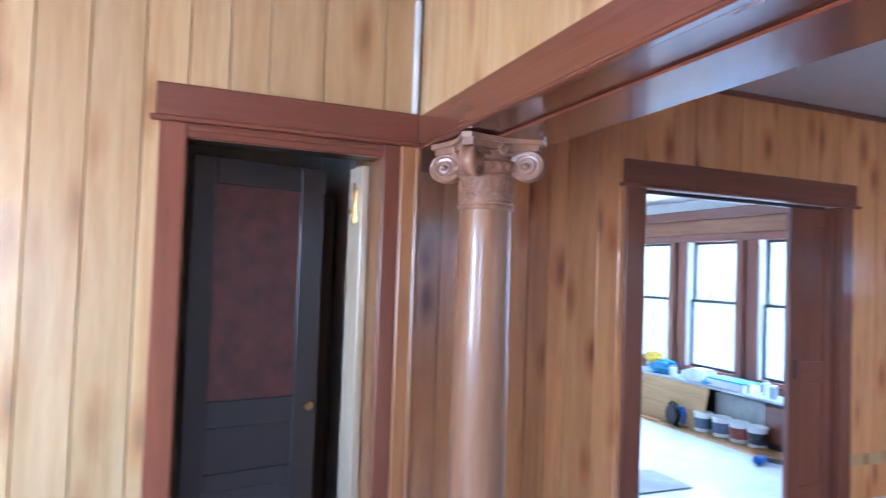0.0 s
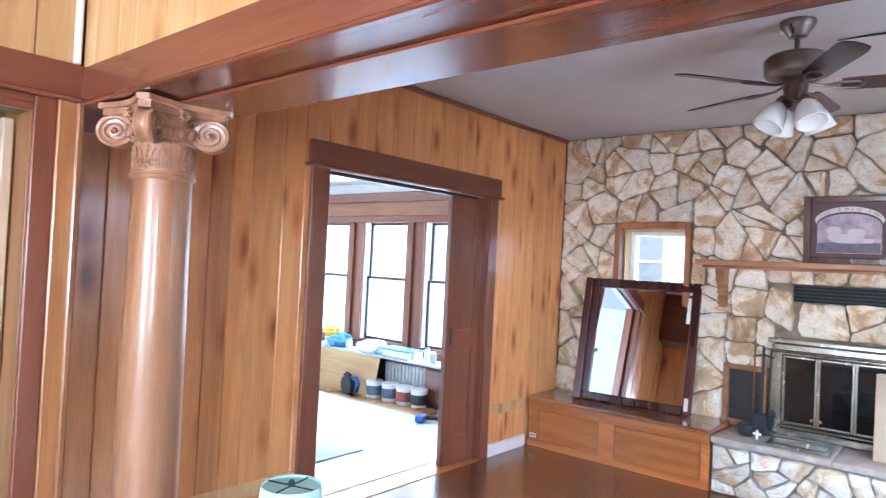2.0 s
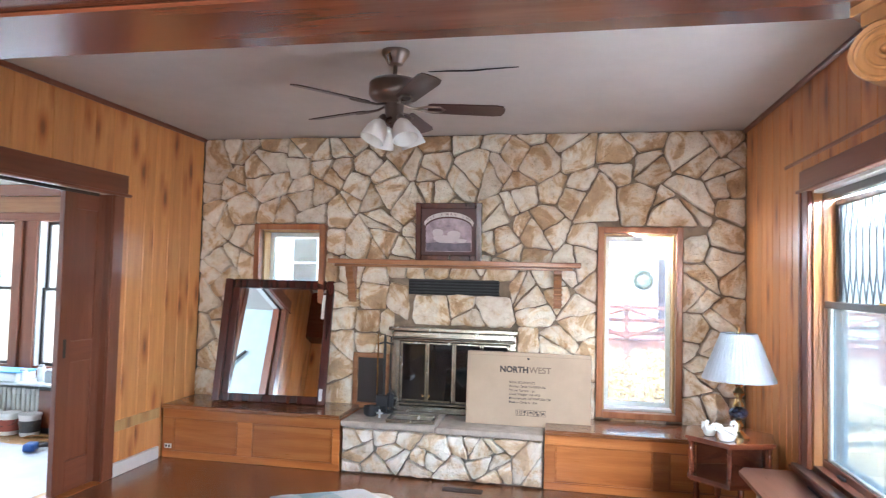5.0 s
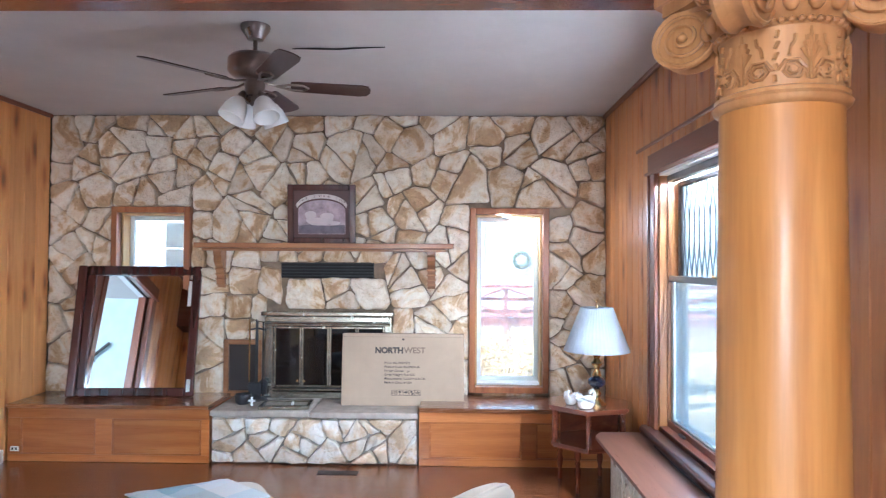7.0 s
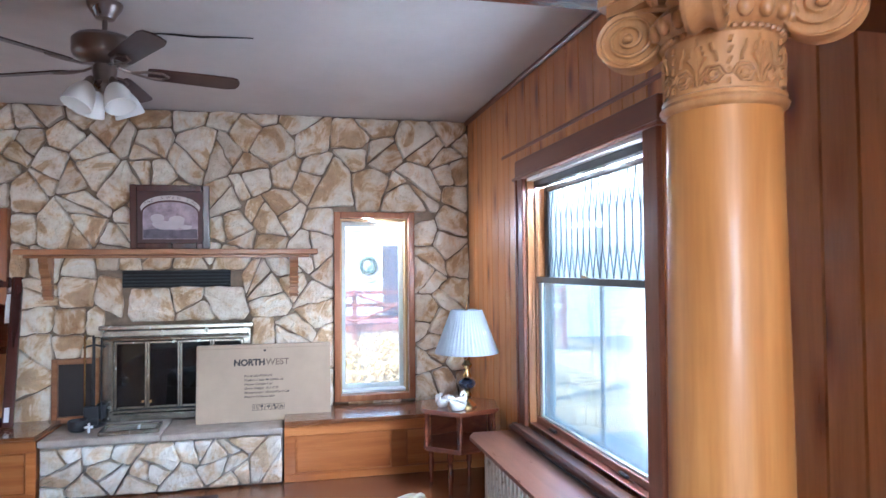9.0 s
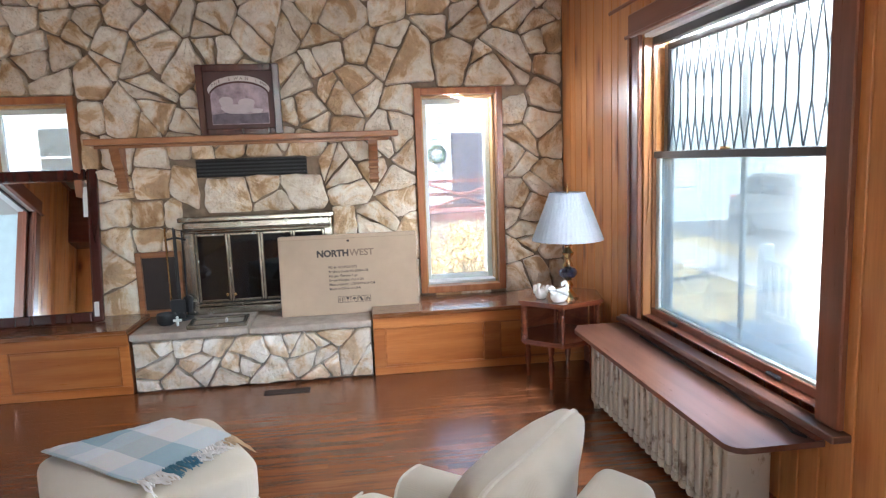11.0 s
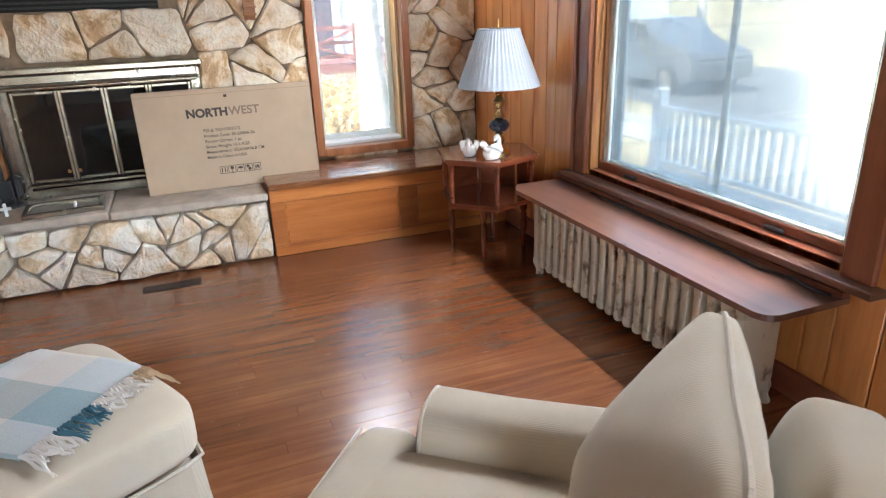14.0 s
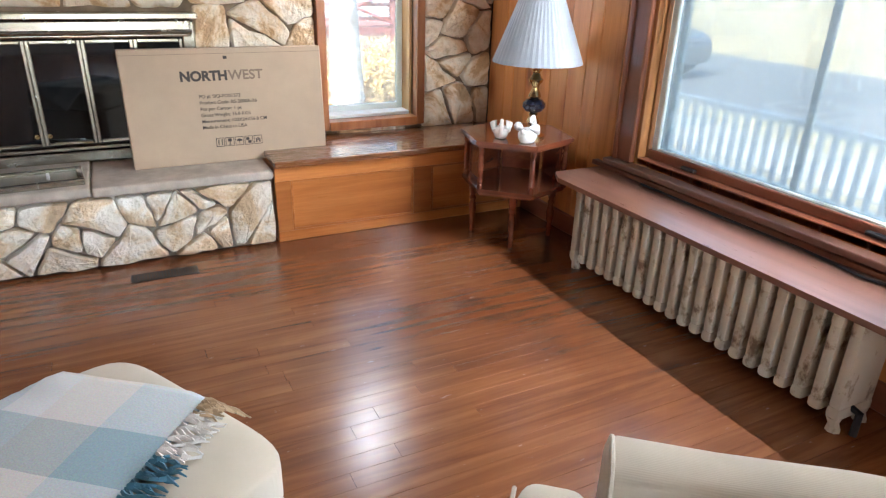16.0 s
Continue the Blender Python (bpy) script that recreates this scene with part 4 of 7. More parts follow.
# ---------------------------------------------------------------- framed sign over the mantel
def sign():
    e = thing("framed_sign", "dark framed inn sign with an arched pale picture", "sign", pose(5.965, 0.58, 1.846, 0, -4, 0))
    w, h = 0.31, 0.535
    part("backboard", box(-0.006, 0.012, -w + 0.01, w - 0.01, 0.01, h - 0.01), plain("sign_brown", (0.07, 0.022, 0.016), 0.5), e)
    for q in ((-w, -w + 0.055, 0, h), (w - 0.055, w, 0, h)):
        part("frame_stile", box(-0.03, 0.012, q[0], q[1], q[2], q[3], 0.008, 2), MIRROR_WOOD, e)
    for q in ((0, 0.055), (h - 0.055, h)):
        part("frame_rail", box(-0.03, 0.012, -w + 0.055, w - 0.055, q[0], q[1], 0.008, 2), MIRROR_WOOD, e)
    arc = [(0.215 * math.cos(a), 0.30 + 0.095 * math.sin(a)) for a in np.linspace(0, math.pi, 17)]
    pict = [(0.215, 0.085)] + arc + [(-0.215, 0.085)]
    part("picture", prism(pict, 0.0, 0.004, Matrix.Translation((-0.006, 0, 0)) @ Matrix(((0, 0, -1, 0), (1, 0, 0, 0), (0, 1, 0, 0), (0, 0, 0, 1)))),
         plain("sign_mauve", (0.36, 0.27, 0.29), 0.5, mottle=0.35, scale=14), e, "mauve-grey arched landscape")
    pond = [(0.21, 0.09), (0.21, 0.16), (0.1, 0.175), (-0.05, 0.16), (-0.21, 0.17), (-0.21, 0.09)]
    M = Matrix(((0, 0, -1, 0), (1, 0, 0, 0), (0, 1, 0, 0), (0, 0, 0, 1)))
    part("pond", prism(pond, 0, 0.001, Matrix.Translation((-0.0105, 0, 0)) @ M), plain("sign_dusk", (0.13, 0.10, 0.12), 0.5, mottle=0.3, scale=14), e)
    for cx, cz, rx, rz in ((0.02, 0.20, 0.12, 0.04), (-0.05, 0.235, 0.06, 0.05), (0.10, 0.25, 0.05, 0.05), (-0.12, 0.185, 0.05, 0.02)):
        blob = [(cx + rx * math.cos(a) * (1 + 0.12 * math.sin(3 * a)), cz + rz * math.sin(a) * (1 + 0.1 * math.cos(2 * a))) for a in np.linspace(0, 2 * math.pi, 18)[:-1]]
        part("pale_shape", prism(blob, 0, 0.001, Matrix.Translation((-0.0125, 0, 0)) @ M), plain("sign_pale", (0.55, 0.47, 0.47), 0.5, mottle=0.1), e)
    outer = [(0.235 * math.cos(a), 0.335 + 0.115 * math.sin(a)) for a in np.linspace(0.12, math.pi - 0.12, 17)]
    inner = [(0.225 * math.cos(a), 0.305 + 0.105 * math.sin(a)) for a in np.linspace(math.pi - 0.12, 0.12, 17)]
    part("banner", prism(outer + inner, 0, 0.003, Matrix.Translation((-0.008, 0, 0)) @ M), plain("sign_banner", (0.60, 0.53, 0.48), 0.5), e, "pale arched banner")
    text = "THE SWAN INN"
    for i, ch in enumerate(text):
        if ch == " ":
            continue
        a = math.pi - 0.55 - (math.pi - 1.1) * i / (len(text) - 1)
        yy, zz = 0.23 * math.cos(a), 0.322 + 0.109 * math.sin(a)
        t = Matrix.Translation((-0.0115, -yy, zz - 0.012)) @ Matrix(((0, 0, -1, 0), (-1, 0, 0, 0), (0, 1, 0, 0), (0, 0, 0, 1))) @ pose(-0.009, 0, 0)
        hline("letter", ch, 0.032, plain("sign_ink", (0.12, 0.07, 0.06), 0.5), e, t)
    return e


sign()


# ---------------------------------------------------------------- cardboard carton
def carton():
    e = thing("cardboard_carton", "flat brown cardboard carton leaning by the fireplace", "box", pose(5.70, -0.185, 0.437, 0, 5, 0))
    W, D, Hh = 1.065, 0.20, 0.62
    b = box(0, D, -W / 2, W / 2, 0, Hh, 0.004)
    part("carton_body", b, CARD, e)
    part("flap_seam", box(0.095, 0.105, -W / 2 + 0.01, W / 2 - 0.01, Hh, Hh + 0.0015), plain("tape", (0.36, 0.25, 0.15), 0.4), e)
    part("flap_edge", box(-0.001, 0.0005, -W / 2 + 0.004, W / 2 - 0.004, Hh - 0.03, Hh - 0.028), INK_PALE, e)
    part("staple", box(-0.002, 0.0, -0.01, 0.01, 0.562, 0.578, 0.0008), INK, e)
    face = Matrix(((0, 0, -1, 0), (-1, 0, 0, 0), (0, 1, 0, 0), (0, 0, 0, 1)))

    def at(y, z):
        return Matrix.Translation((-0.0012, y, z)) @ face
    # heavy and outlined word of the carton's name
    hline("bold_word", "NORTH", 0.07, INK, e, at(0.245, 0.452), 0.0008, 0.0032)
    hline("thin_word", "WEST", 0.072, INK_PALE, e, at(-0.008, 0.452), 0.0008, 0.0016)
    rows = ["PO #: SIQ-PO01572", "Product Code: RS-2000A-36", "Pcs per Carton: 1 pc", "Gross Weight: 15.6 KGS", "Measurement: 102X24X56.8 CM", "Made in China to USA"]
    for i, t in enumerate(rows):
        hline("printed_line", t, 0.0265, INK, e, at(0.16, 0.358 - i * 0.0335), 0.0006, 0.0004)
    for i in range(5):
        y = 0.075 - i * 0.052
        fr = bmesh.new()
        for q in ((y - 0.023, y + 0.023, 0.088, 0.091), (y - 0.023, y + 0.023, 0.134, 0.137), (y - 0.023, y - 0.020, 0.091, 0.134), (y + 0.020, y + 0.023, 0.091, 0.134)):
            add_box(fr, -0.0016, 0.0002, *q)
        if i == 0:
            for dy in (-0.009, 0.009):
                add_box(fr, -0.0016, 0.0002, y + dy - 0.003, y + dy + 0.003, 0.097, 0.128)
        elif i == 1:
            add_box(fr, -0.0016, 0.0002, y - 0.010, y + 0.010, 0.113, 0.130)
            add_box(fr, -0.0016, 0.0002, y - 0.002, y + 0.002, 0.098, 0.113)
            add_box(fr, -0.0016, 0.0002, y - 0.008, y + 0.008, 0.095, 0.098)
        elif i == 2:
            add_prism(fr, [(0.016 * math.cos(t), 0.014 * math.sin(t)) for t in np.linspace(0, math.pi, 9)], 0, 0.0012, at(y, 0.112))
            add_box(fr, -0.0016, 0.0002, y - 0.0015, y + 0.0015, 0.095, 0.113)
        elif i == 3:
            add_box(fr, -0.0016, 0.0002, y - 0.014, y + 0.004, 0.096, 0.112)
            add_box(fr, -0.0016, 0.0002, y - 0.004, y + 0.014, 0.114, 0.129)
        else:
            for k in range(3):
                add_box(fr, -0.0016, 0.0002, y - 0.013 + 0.009 * k, y - 0.006 + 0.009 * k, 0.098 + 0.009 * (k % 2), 0.120 + 0.006 * (k % 2))
        part("handling_mark", fr, INK, e)
    return e


carton()


# ---------------------------------------------------------------- leaning dresser mirror
def mirror():
    # local y runs along the wall, local z up the frame, local -x faces the room
    e = thing("dresser_mirror", "dark mahogany framed mirror leaning on the stone wall", "mirror", pose(5.75, 2.215, 0.481, 0, 10.5, 4))
    w, h = 0.545, 1.165
    part("backing", box(0.012, 0.028, -w + 0.02, w - 0.02, 0.02, h - 0.02), DARK_WOOD, e)
    part("mirror_glass", box(0.004, 0.011, -w + 0.075, w - 0.14, 0.075, h - 0.085), MIRROR_GLASS, e)
    part("left_stile", box(-0.045, 0.012, w - 0.075, w, 0, h, 0.012, 2), MIRROR_WOOD, e)
    part("left_fillet", box(-0.02, 0.012, w - 0.145, w - 0.077, 0.07, h - 0.08, 0.01, 2), MIRROR_WOOD, e)
    part("right_stile", box(-0.03, 0.012, -w, -w + 0.078, 0, h, 0.012, 2), MIRROR_WOOD, e)
    part("top_rail", box(-0.03, 0.012, -w + 0.08, w - 0.078, h - 0.085, h, 0.012, 2), MIRROR_WOOD, e)
    part("bottom_rail", box(-0.03, 0.012, -w + 0.08, w - 0.078, 0, 0.078, 0.012, 2), MIRROR_WOOD, e)
    part("label_tag", box(-0.032, -0.029, -w + 0.028, -w + 0.062, 0.04, 0.15), WHITE, e, "white paper tag")
    part("label_tag", box(0.0, 0.0035, -w + 0.082, -w + 0.115, 0.80, 1.03), WHITE, e, "white paper strip on the glass")
    return e


mirror()


# ---------------------------------------------------------------- ceiling fan
def ceiling_fan():
    e = thing("ceiling_fan", "nickel ceiling fan with dark wood blades and frosted shades", "ceiling fan", pose(3.74, 0.515, H))
    part("canopy", lathe([(0.02, -0.085), (0.045, -0.08), (0.06, -0.055), (0.078, -0.03), (0.085, -0.012), (0.085, 0)], 28), NICKEL, e, smooth=True)
    part("downrod", lathe([(0.013, -0.16), (0.013, -0.08)], 14), NICKEL, e, smooth=True)
    part("motor_housing", lathe([(0.03, -0.15), (0.075, -0.165), (0.135, -0.18), (0.152, -0.20), (0.152, -0.265), (0.14, -0.285), (0.10, -0.31), (0.06, -0.32)], 36), NICKEL, e, smooth=True)
    part("light_stem", lathe([(0.055, -0.31), (0.058, -0.345), (0.05, -0.40), (0.062, -0.42), (0.04, -0.44), (0.018, -0.46)], 24), NICKEL, e, smooth=True)
    part("pull_chain", tube([(0.02, 0.0, -0.45), (0.02, 0.0, -0.56)], 0.002, 5), BRASS, e)
    for i in range(5):
        a = radians(14 + 72 * i)
        d = Vector((math.sin(a), -math.cos(a), 0))
        turn = Matrix.Translation((0, 0, -0.335)) @ Matrix.Rotation(math.atan2(d.y, d.x), 4, "Z") @ Matrix.Rotation(radians(-13), 4, "X")
        bl = bmesh.new()
        out = [(0.20, -0.05), (0.23, -0.058), (0.60, -0.066), (0.645, -0.055), (0.66, -0.02), (0.66, 0.02), (0.645, 0.055), (0.60, 0.066), (0.23, 0.058), (0.20, 0.05)]
        add_prism(bl, out, -0.003, 0.003)
        o = part("blade", bl, BLADE, e)
        o.matrix_local = turn
        ir = bmesh.new()
        add_tube(ir, [(0.06, 0, 0.012), (0.12, 0, -0.004), (0.2, -0.03, -0.006), (0.27, -0.03, -0.006), (0.30, 0, -0.006), (0.27, 0.03, -0.006), (0.2, 0.03, -0.006), (0.12, 0, -0.004)], 0.007, 6)
        o2 = part("blade_iron", ir, NICKEL, e)
        o2.matrix_local = turn
    for i in range(4):
        a = radians(45 + 90 * i)
        m = Matrix.Rotation(a, 4, "Z") @ Matrix.Translation((0.075, 0, -0.41)) @ Matrix.Rotation(radians(-26), 4, "Y") @ Matrix.Rotation(radians(180), 4, "X") @ Matrix.Diagonal((1.02, 1.02, 1.1, 1))
        part("shade_arm", lathe([(0.012, -0.02), (0.022, 0.0), (0.024, 0.03)], 12, m), NICKEL, e)
        part("glass_shade", lathe([(0.024, 0.02), (0.045, 0.04), (0.062, 0.075), (0.068, 0.11), (0.074, 0.14), (0.070, 0.142), (0.062, 0.11), (0.05, 0.06), (0.02, 0.03)], 20, m, close=False), FROST, e, smooth=True)
    return e


ceiling_fan()
# flat black sliver below the ceiling paints the shadow inside a crack
crack = bmesh.new()
edge = [(4.117, 0.40), (4.105, 0.25), (4.118, 0.12), (4.10, 0.02), (4.094, -0.08), (4.085, -0.19)]
far_edge = [(4.09, -0.10), (4.112, 0.0), (4.135, 0.10), (4.130, 0.2), (4.118, 0.33)]
add_prism(crack, edge + far_edge, H - 0.010, H - 0.004)
tagged(link_mesh("trim_ceiling_crack", crack, SOOT_AND_SHADE), "black sliver standing in for the shadowed tear in the ceiling paper", "", "", "structure")


# ---------------------------------------------------------------- ionic columns
def column(x, y, yaw, label, COLUMN=COLUMN, CARVED=CARVED):
    e = thing("column", label, "column", pose(x, y, 0, 0, 0, yaw), group="columns of the opening")
    r = 0.107
    prof = [(r * 1.10, 0.16)] + [(r * (1.10 - 0.10 * t + 0.03 * math.sin(math.pi * t)), 0.16 + 1.80 * t) for t in np.linspace(0.05, 1, 14)] + [(r, 1.975)]
    part("shaft", lathe([(rr, z) for rr, z in prof], 48), COLUMN, e, smooth=True)
    part("plinth", box(-0.165, 0.165, -0.165, 0.165, 0, 0.07, 0.006), COLUMN, e)
    part("base_torus", lathe([(0.12, 0.07), (0.155, 0.08), (0.162, 0.10), (0.15, 0.12), (0.13, 0.13), (0.137, 0.14), (0.137, 0.152), (0.118, 0.165)], 40), COLUMN, e, smooth=True)
    part("neck_ring", lathe([(r, 1.968), (r + 0.010, 1.974), (r + 0.013, 1.982), (r + 0.006, 1.990), (r + 0.009, 1.996), (r, 2.0)], 40), CARVED, e, smooth=True)
    part("neck_band", lathe([(r - 0.001, 1.995), (r - 0.001, 2.125), (r + 0.004, 2.13)], 40), CARVED, e, smooth=True)
    # carved scrollwork round the neck
    rel = bmesh.new()
    for k in range(6):
        a0 = k * math.pi / 3

        def on(a, z, d=0.003):
            return ((r + d) * math.cos(a), (r + d) * math.sin(a), z)
        for s in (-1, 1):
            add_tube(rel, [on(a0 + s * (0.05 + 0.16 * t), 2.012 + 0.022 * math.sin(3.1 * t)) for t in np.linspace(0, 1, 7)], 0.0035, 5)
            sp = []
            for t in np.linspace(0, 1, 14):
                q = 4.2 * math.pi * t
                rad = 0.024 * (1 - 0.75 * t)
                sp.append(on(a0 + s * (0.27 + rad * math.cos(q) / r), 2.032 + rad * math.sin(q)))
            add_tube(rel, sp, 0.0034, 5)
            add_tube(rel, [on(a0 + s * (0.33 - 0.1 * t), 2.06 + 0.045 * t + 0.008 * math.sin(6 * t)) for t in np.linspace(0, 1, 6)], 0.0032, 5)
            for j in range(3):
                add_tube(rel, [on(a0 + s * 0.01, 2.045), on(a0 + s * (0.05 + 0.035 * j), 2.075 + 0.012 * (2 - j)), on(a0 + s * (0.07 + 0.05 * j), 2.10 - 0.014 * j)], 0.004, 5, radii=[0.002, 0.006, 0.0015])
        add_tube(rel, [on(a0, 2.01), on(a0, 2.07), on(a0, 2.118)], 0.004, 5, radii=[0.003, 0.006, 0.002])
        for q in range(5):
            add_tube(rel, [on(a0 + 0.52 + 0.02 * math.sin(q * 2.1), 2.008 + q * 0.023), on(a0 + 0.54 - 0.03 * math.cos(q), 2.022 + q * 0.023)], 0.004, 5)
    part("neck_carving", rel, CARVED, e, "carved scroll and palmette relief")
    beads = bmesh.new()
    for k in range(44):
        a = 2 * math.pi * k / 44
        bmesh.ops.create_icosphere(beads, subdivisions=1, radius=0.0085, matrix=pose((r + 0.005) * math.cos(a), (r + 0.005) * math.sin(a), 2.133))
    part("bead_row", beads, CARVED, e, smooth=True)
    part("echinus", lathe([(r - 0.002, 2.135), (r + 0.018, 2.155), (r + 0.03, 2.185), (r + 0.02, 2.20), (r, 2.205), (r, 2.26)], 40), CARVED, e, smooth=True)
    eggs = bmesh.new()
    for k in range(20):
        a = 2 * math.pi * k / 20
        m = Matrix.Rotation(a, 4, "Z") @ Matrix.Translation((r + 0.022, 0, 2.168)) @ Matrix.Diagonal((0.014, 0.015, 0.024, 1))
        bmesh.ops.create_icosphere(eggs, subdivisions=2, radius=1.0, matrix=m)
    part("egg_row", eggs, CARVED, e, smooth=True)
    # volutes on the four corners
    for k in range(4):
        a = math.pi / 4 + k * math.pi / 2
        m = Matrix.Rotation(a, 4, "Z") @ Matrix.Translation((0.178, 0, 2.178)) @ Matrix.Rotation(radians(90), 4, "X")
        v = bmesh.new()
        add_lathe(v, [(0.02, -0.026), (0.055, -0.024), (0.071, -0.030), (0.074, -0.022), (0.066, -0.008), (0.064, 0), (0.066, 0.008), (0.074, 0.022), (0.071, 0.030), (0.055, 0.024), (0.02, 0.026)], 28, m)
        for s in (-1, 1):
            pts = []
            for t in np.linspace(0, 1, 64):
                q = 6.2 * math.pi * t
                rad = 0.068 * (1 - t) + 0.007
                pts.append(m @ Vector((rad * math.cos(q + 1.6), s * -1 * rad * math.sin(q + 1.6) * -1 * s, s * (0.027 + 0.008 * t))))
            add_tube(v, pts, 0.0045, 5)
            bmesh.ops.create_icosphere(v, subdivisions=2, radius=0.011, matrix=m @ Matrix.Translation((0, 0, s * 0.034)))
        for off in (-0.018, 0.0, 0.018):
            add_tube(v, [m @ Vector((0.0, 0.069, off)), m @ Vector((-0.045, 0.064, off * 1.6)), m @ Vector((-0.095, 0.046, off * 2.6))], 0.009, 6)
        part("volute", v, CARVED, e, smooth=True)
    for k in range(4):
        m = Matrix.Rotation(k * math.pi / 2, 4, "Z") @ Matrix.Translation((0.150, 0, 2.245))
        ro = bmesh.new()
        for j in range(9):
            q = 2 * math.pi * j / 9
            add_tube(ro, [m @ Vector((0, 0, 0)), m @ Vector((0.004, 0.016 * math.cos(q), 0.018 * math.sin(q))), m @ Vector((-0.004, 0.028 * math.cos(q), 0.034 * math.sin(q)))], 0.005, 5, radii=[0.004, 0.008, 0.002])
        part("rosette", ro, CARVED, e)
    for z0, z1, k in ((2.245, 2.275, 0.92), (2.275, 2.299, 1.0)):
        poly = []
        for c in range(4):
            a = math.pi / 4 + c * math.pi / 2
            tip = Vector((math.cos(a), math.sin(a))) * 0.248 * k
            side = Vector((-math.sin(a), math.cos(a))) * 0.022
            nxt_a = a + math.pi / 2
            nt = Vector((math.cos(nxt_a), math.sin(nxt_a))) * 0.248 * k
            ns_ = Vector((-math.sin(nxt_a), math.cos(nxt_a))) * 0.022
            p0, p1 = tip + side, nt - ns_
            poly.append(tuple(tip - side))
            poly.append(tuple(p0))
            inward = -(p0 + p1).normalized()
            for t in np.linspace(0.12, 0.88, 8):
                poly.append(tuple(p0.lerp(p1, t) + inward * 0.036 * math.sin(math.pi * t)))
        part("abacus", prism(poly, z0, z1), CARVED, e)
    k = 0.85
    for o in e.children:
        if o.name.split(".")[0] in ("volute", "abacus", "rosette", "echinus", "egg_row", "bead_row", "neck_carving", "neck_band"):
            o.scale = (1, 1, k) if o.name.startswith("neck") else (0.99, 0.99, k)
            o.location.z = 1.985 * (1 - k)
    part("top_block", box(-0.12, 0.12, -0.12, 0.12, 2.2495, 2.2505), CARVED, e)
    return e


column(1.30, -1.25, 0, "honey-varnished wooden column with a carved ionic capital")
column(1.281, 2.17, 0, "brown-stained wooden column with a carved ionic capital",
       wood("brown_column", (0.25, 0.115, 0.052), (0.31, 0.15, 0.072), (0.37, 0.19, 0.095), "z", 0.35, 0.35, vary=0.05),
       wood("brown_capital", (0.28, 0.14, 0.075), (0.36, 0.19, 0.11), (0.44, 0.25, 0.15), "z", 0.3, 0.4, vary=0.05))


# ---------------------------------------------------------------- radiator and its shelf
def radiator(name, m, sections, label, height=0.46, pitch=0.0715, depth=0.2, body=None):
    body = body or RAD_PAINT
    e = thing(name, label, "radiator", m)
    for i in range(sections):
        x = i * pitch
        s = bmesh.new()
        for y in (-depth / 2 + 0.03, 0.0, depth / 2 - 0.03):
            add_tube(s, [(x, y, 0.075), (x, y, height - 0.05)], 0.02, 8)
        z0 = 0.0 if i in (0, sections - 1) else 0.055
        add_box(s, x - 0.026, x + 0.026, -depth / 2, depth / 2, 0.055, 0.11, 0.018, 2)
        add_box(s, x - 0.026, x + 0.026, -depth / 2, depth / 2, height - 0.075, height, 0.02, 2)
        add_box(s, x - 0.022, x + 0.022, -depth / 2 + 0.004, depth / 2 - 0.004, 0.10, height - 0.06, 0.012, 2)
        if i in (0, sections - 1):
            for y in (-depth / 2 + 0.025, depth / 2 - 0.025):
                add_tube(s, [(x, y, 0.07), (x, y - 0.008, 0.035), (x, y - 0.016, 0.0)], 0.02, 8, radii=[0.028, 0.018, 0.026])
        part("section", s, body, e, smooth=True)
    part("valve_pipe", tube([(-0.05, 0.02, 0.0), (-0.05, 0.02, 0.09), (0.0, 0.02, 0.10)], 0.014, 8), BLACK, e)
    return e


RAD_PAINT, ns, ls, b = make("chipped_cream_paint", 0.4)
v = coords(ns, ls, (14, 14, 9))
n = node(ns, "ShaderNodeTexNoise", Scale=1.0, Detail=6.0, Roughness=0.65)
ls.new(v, n.inputs["Vector"])
ls.new(ramp(ns, ls, n.outputs["Fac"], [(0.34, (0.14, 0.085, 0.05)), (0.40, (0.32, 0.245, 0.17)), (0.46, (0.50, 0.43, 0.33))]), b.inputs["Base Color"])
bump(ns, ls, b, n.outputs["Fac"], 0.3, 0.004)

radiator("radiator", pose(2.99, -1.79, 0), 22, "old cast-iron radiator with chipped cream paint")
shelf = thing("radiator_shelf", "dark wooden shelf board over the radiator", "shelf")
rr = 0.07
poly = [(4.66, -1.985), (2.80, -1.985), (2.80, -1.61 - rr)] + [(2.80 + rr - rr * math.cos(a), -1.61 - rr + rr * math.sin(a)) for a in np.linspace(0.2, 1.57, 6)] + [(4.56, -1.605), (4.66, -1.66)]
part("top_board", prism(poly, 0.478, 0.502), SHELF_WOOD, shelf)
part("back_strip", box(2.80, 4.72, -1.985, -1.945, 0.503, 0.528, 0.004), TRIM_X, shelf)
for x in (2.86, 4.55):
    part("bracket", box(x - 0.012, x + 0.012, -1.985, -1.72, 0.462, 0.478, 0.002), BLACK, shelf)
cable = link_mesh("black_cable", tube([(4.3, -1.925, 0.508), (3.8, -1.918, 0.508), (3.4, -1.93, 0.508), (3.12, -1.90, 0.508), (2.98, -1.93, 0.512), (2.88, -1.91, 0.509), (2.83, -1.93, 0.509)], 0.005, 6), RUBBER)
tagged(cable, "thin black cable lying along the radiator shelf", "cable")


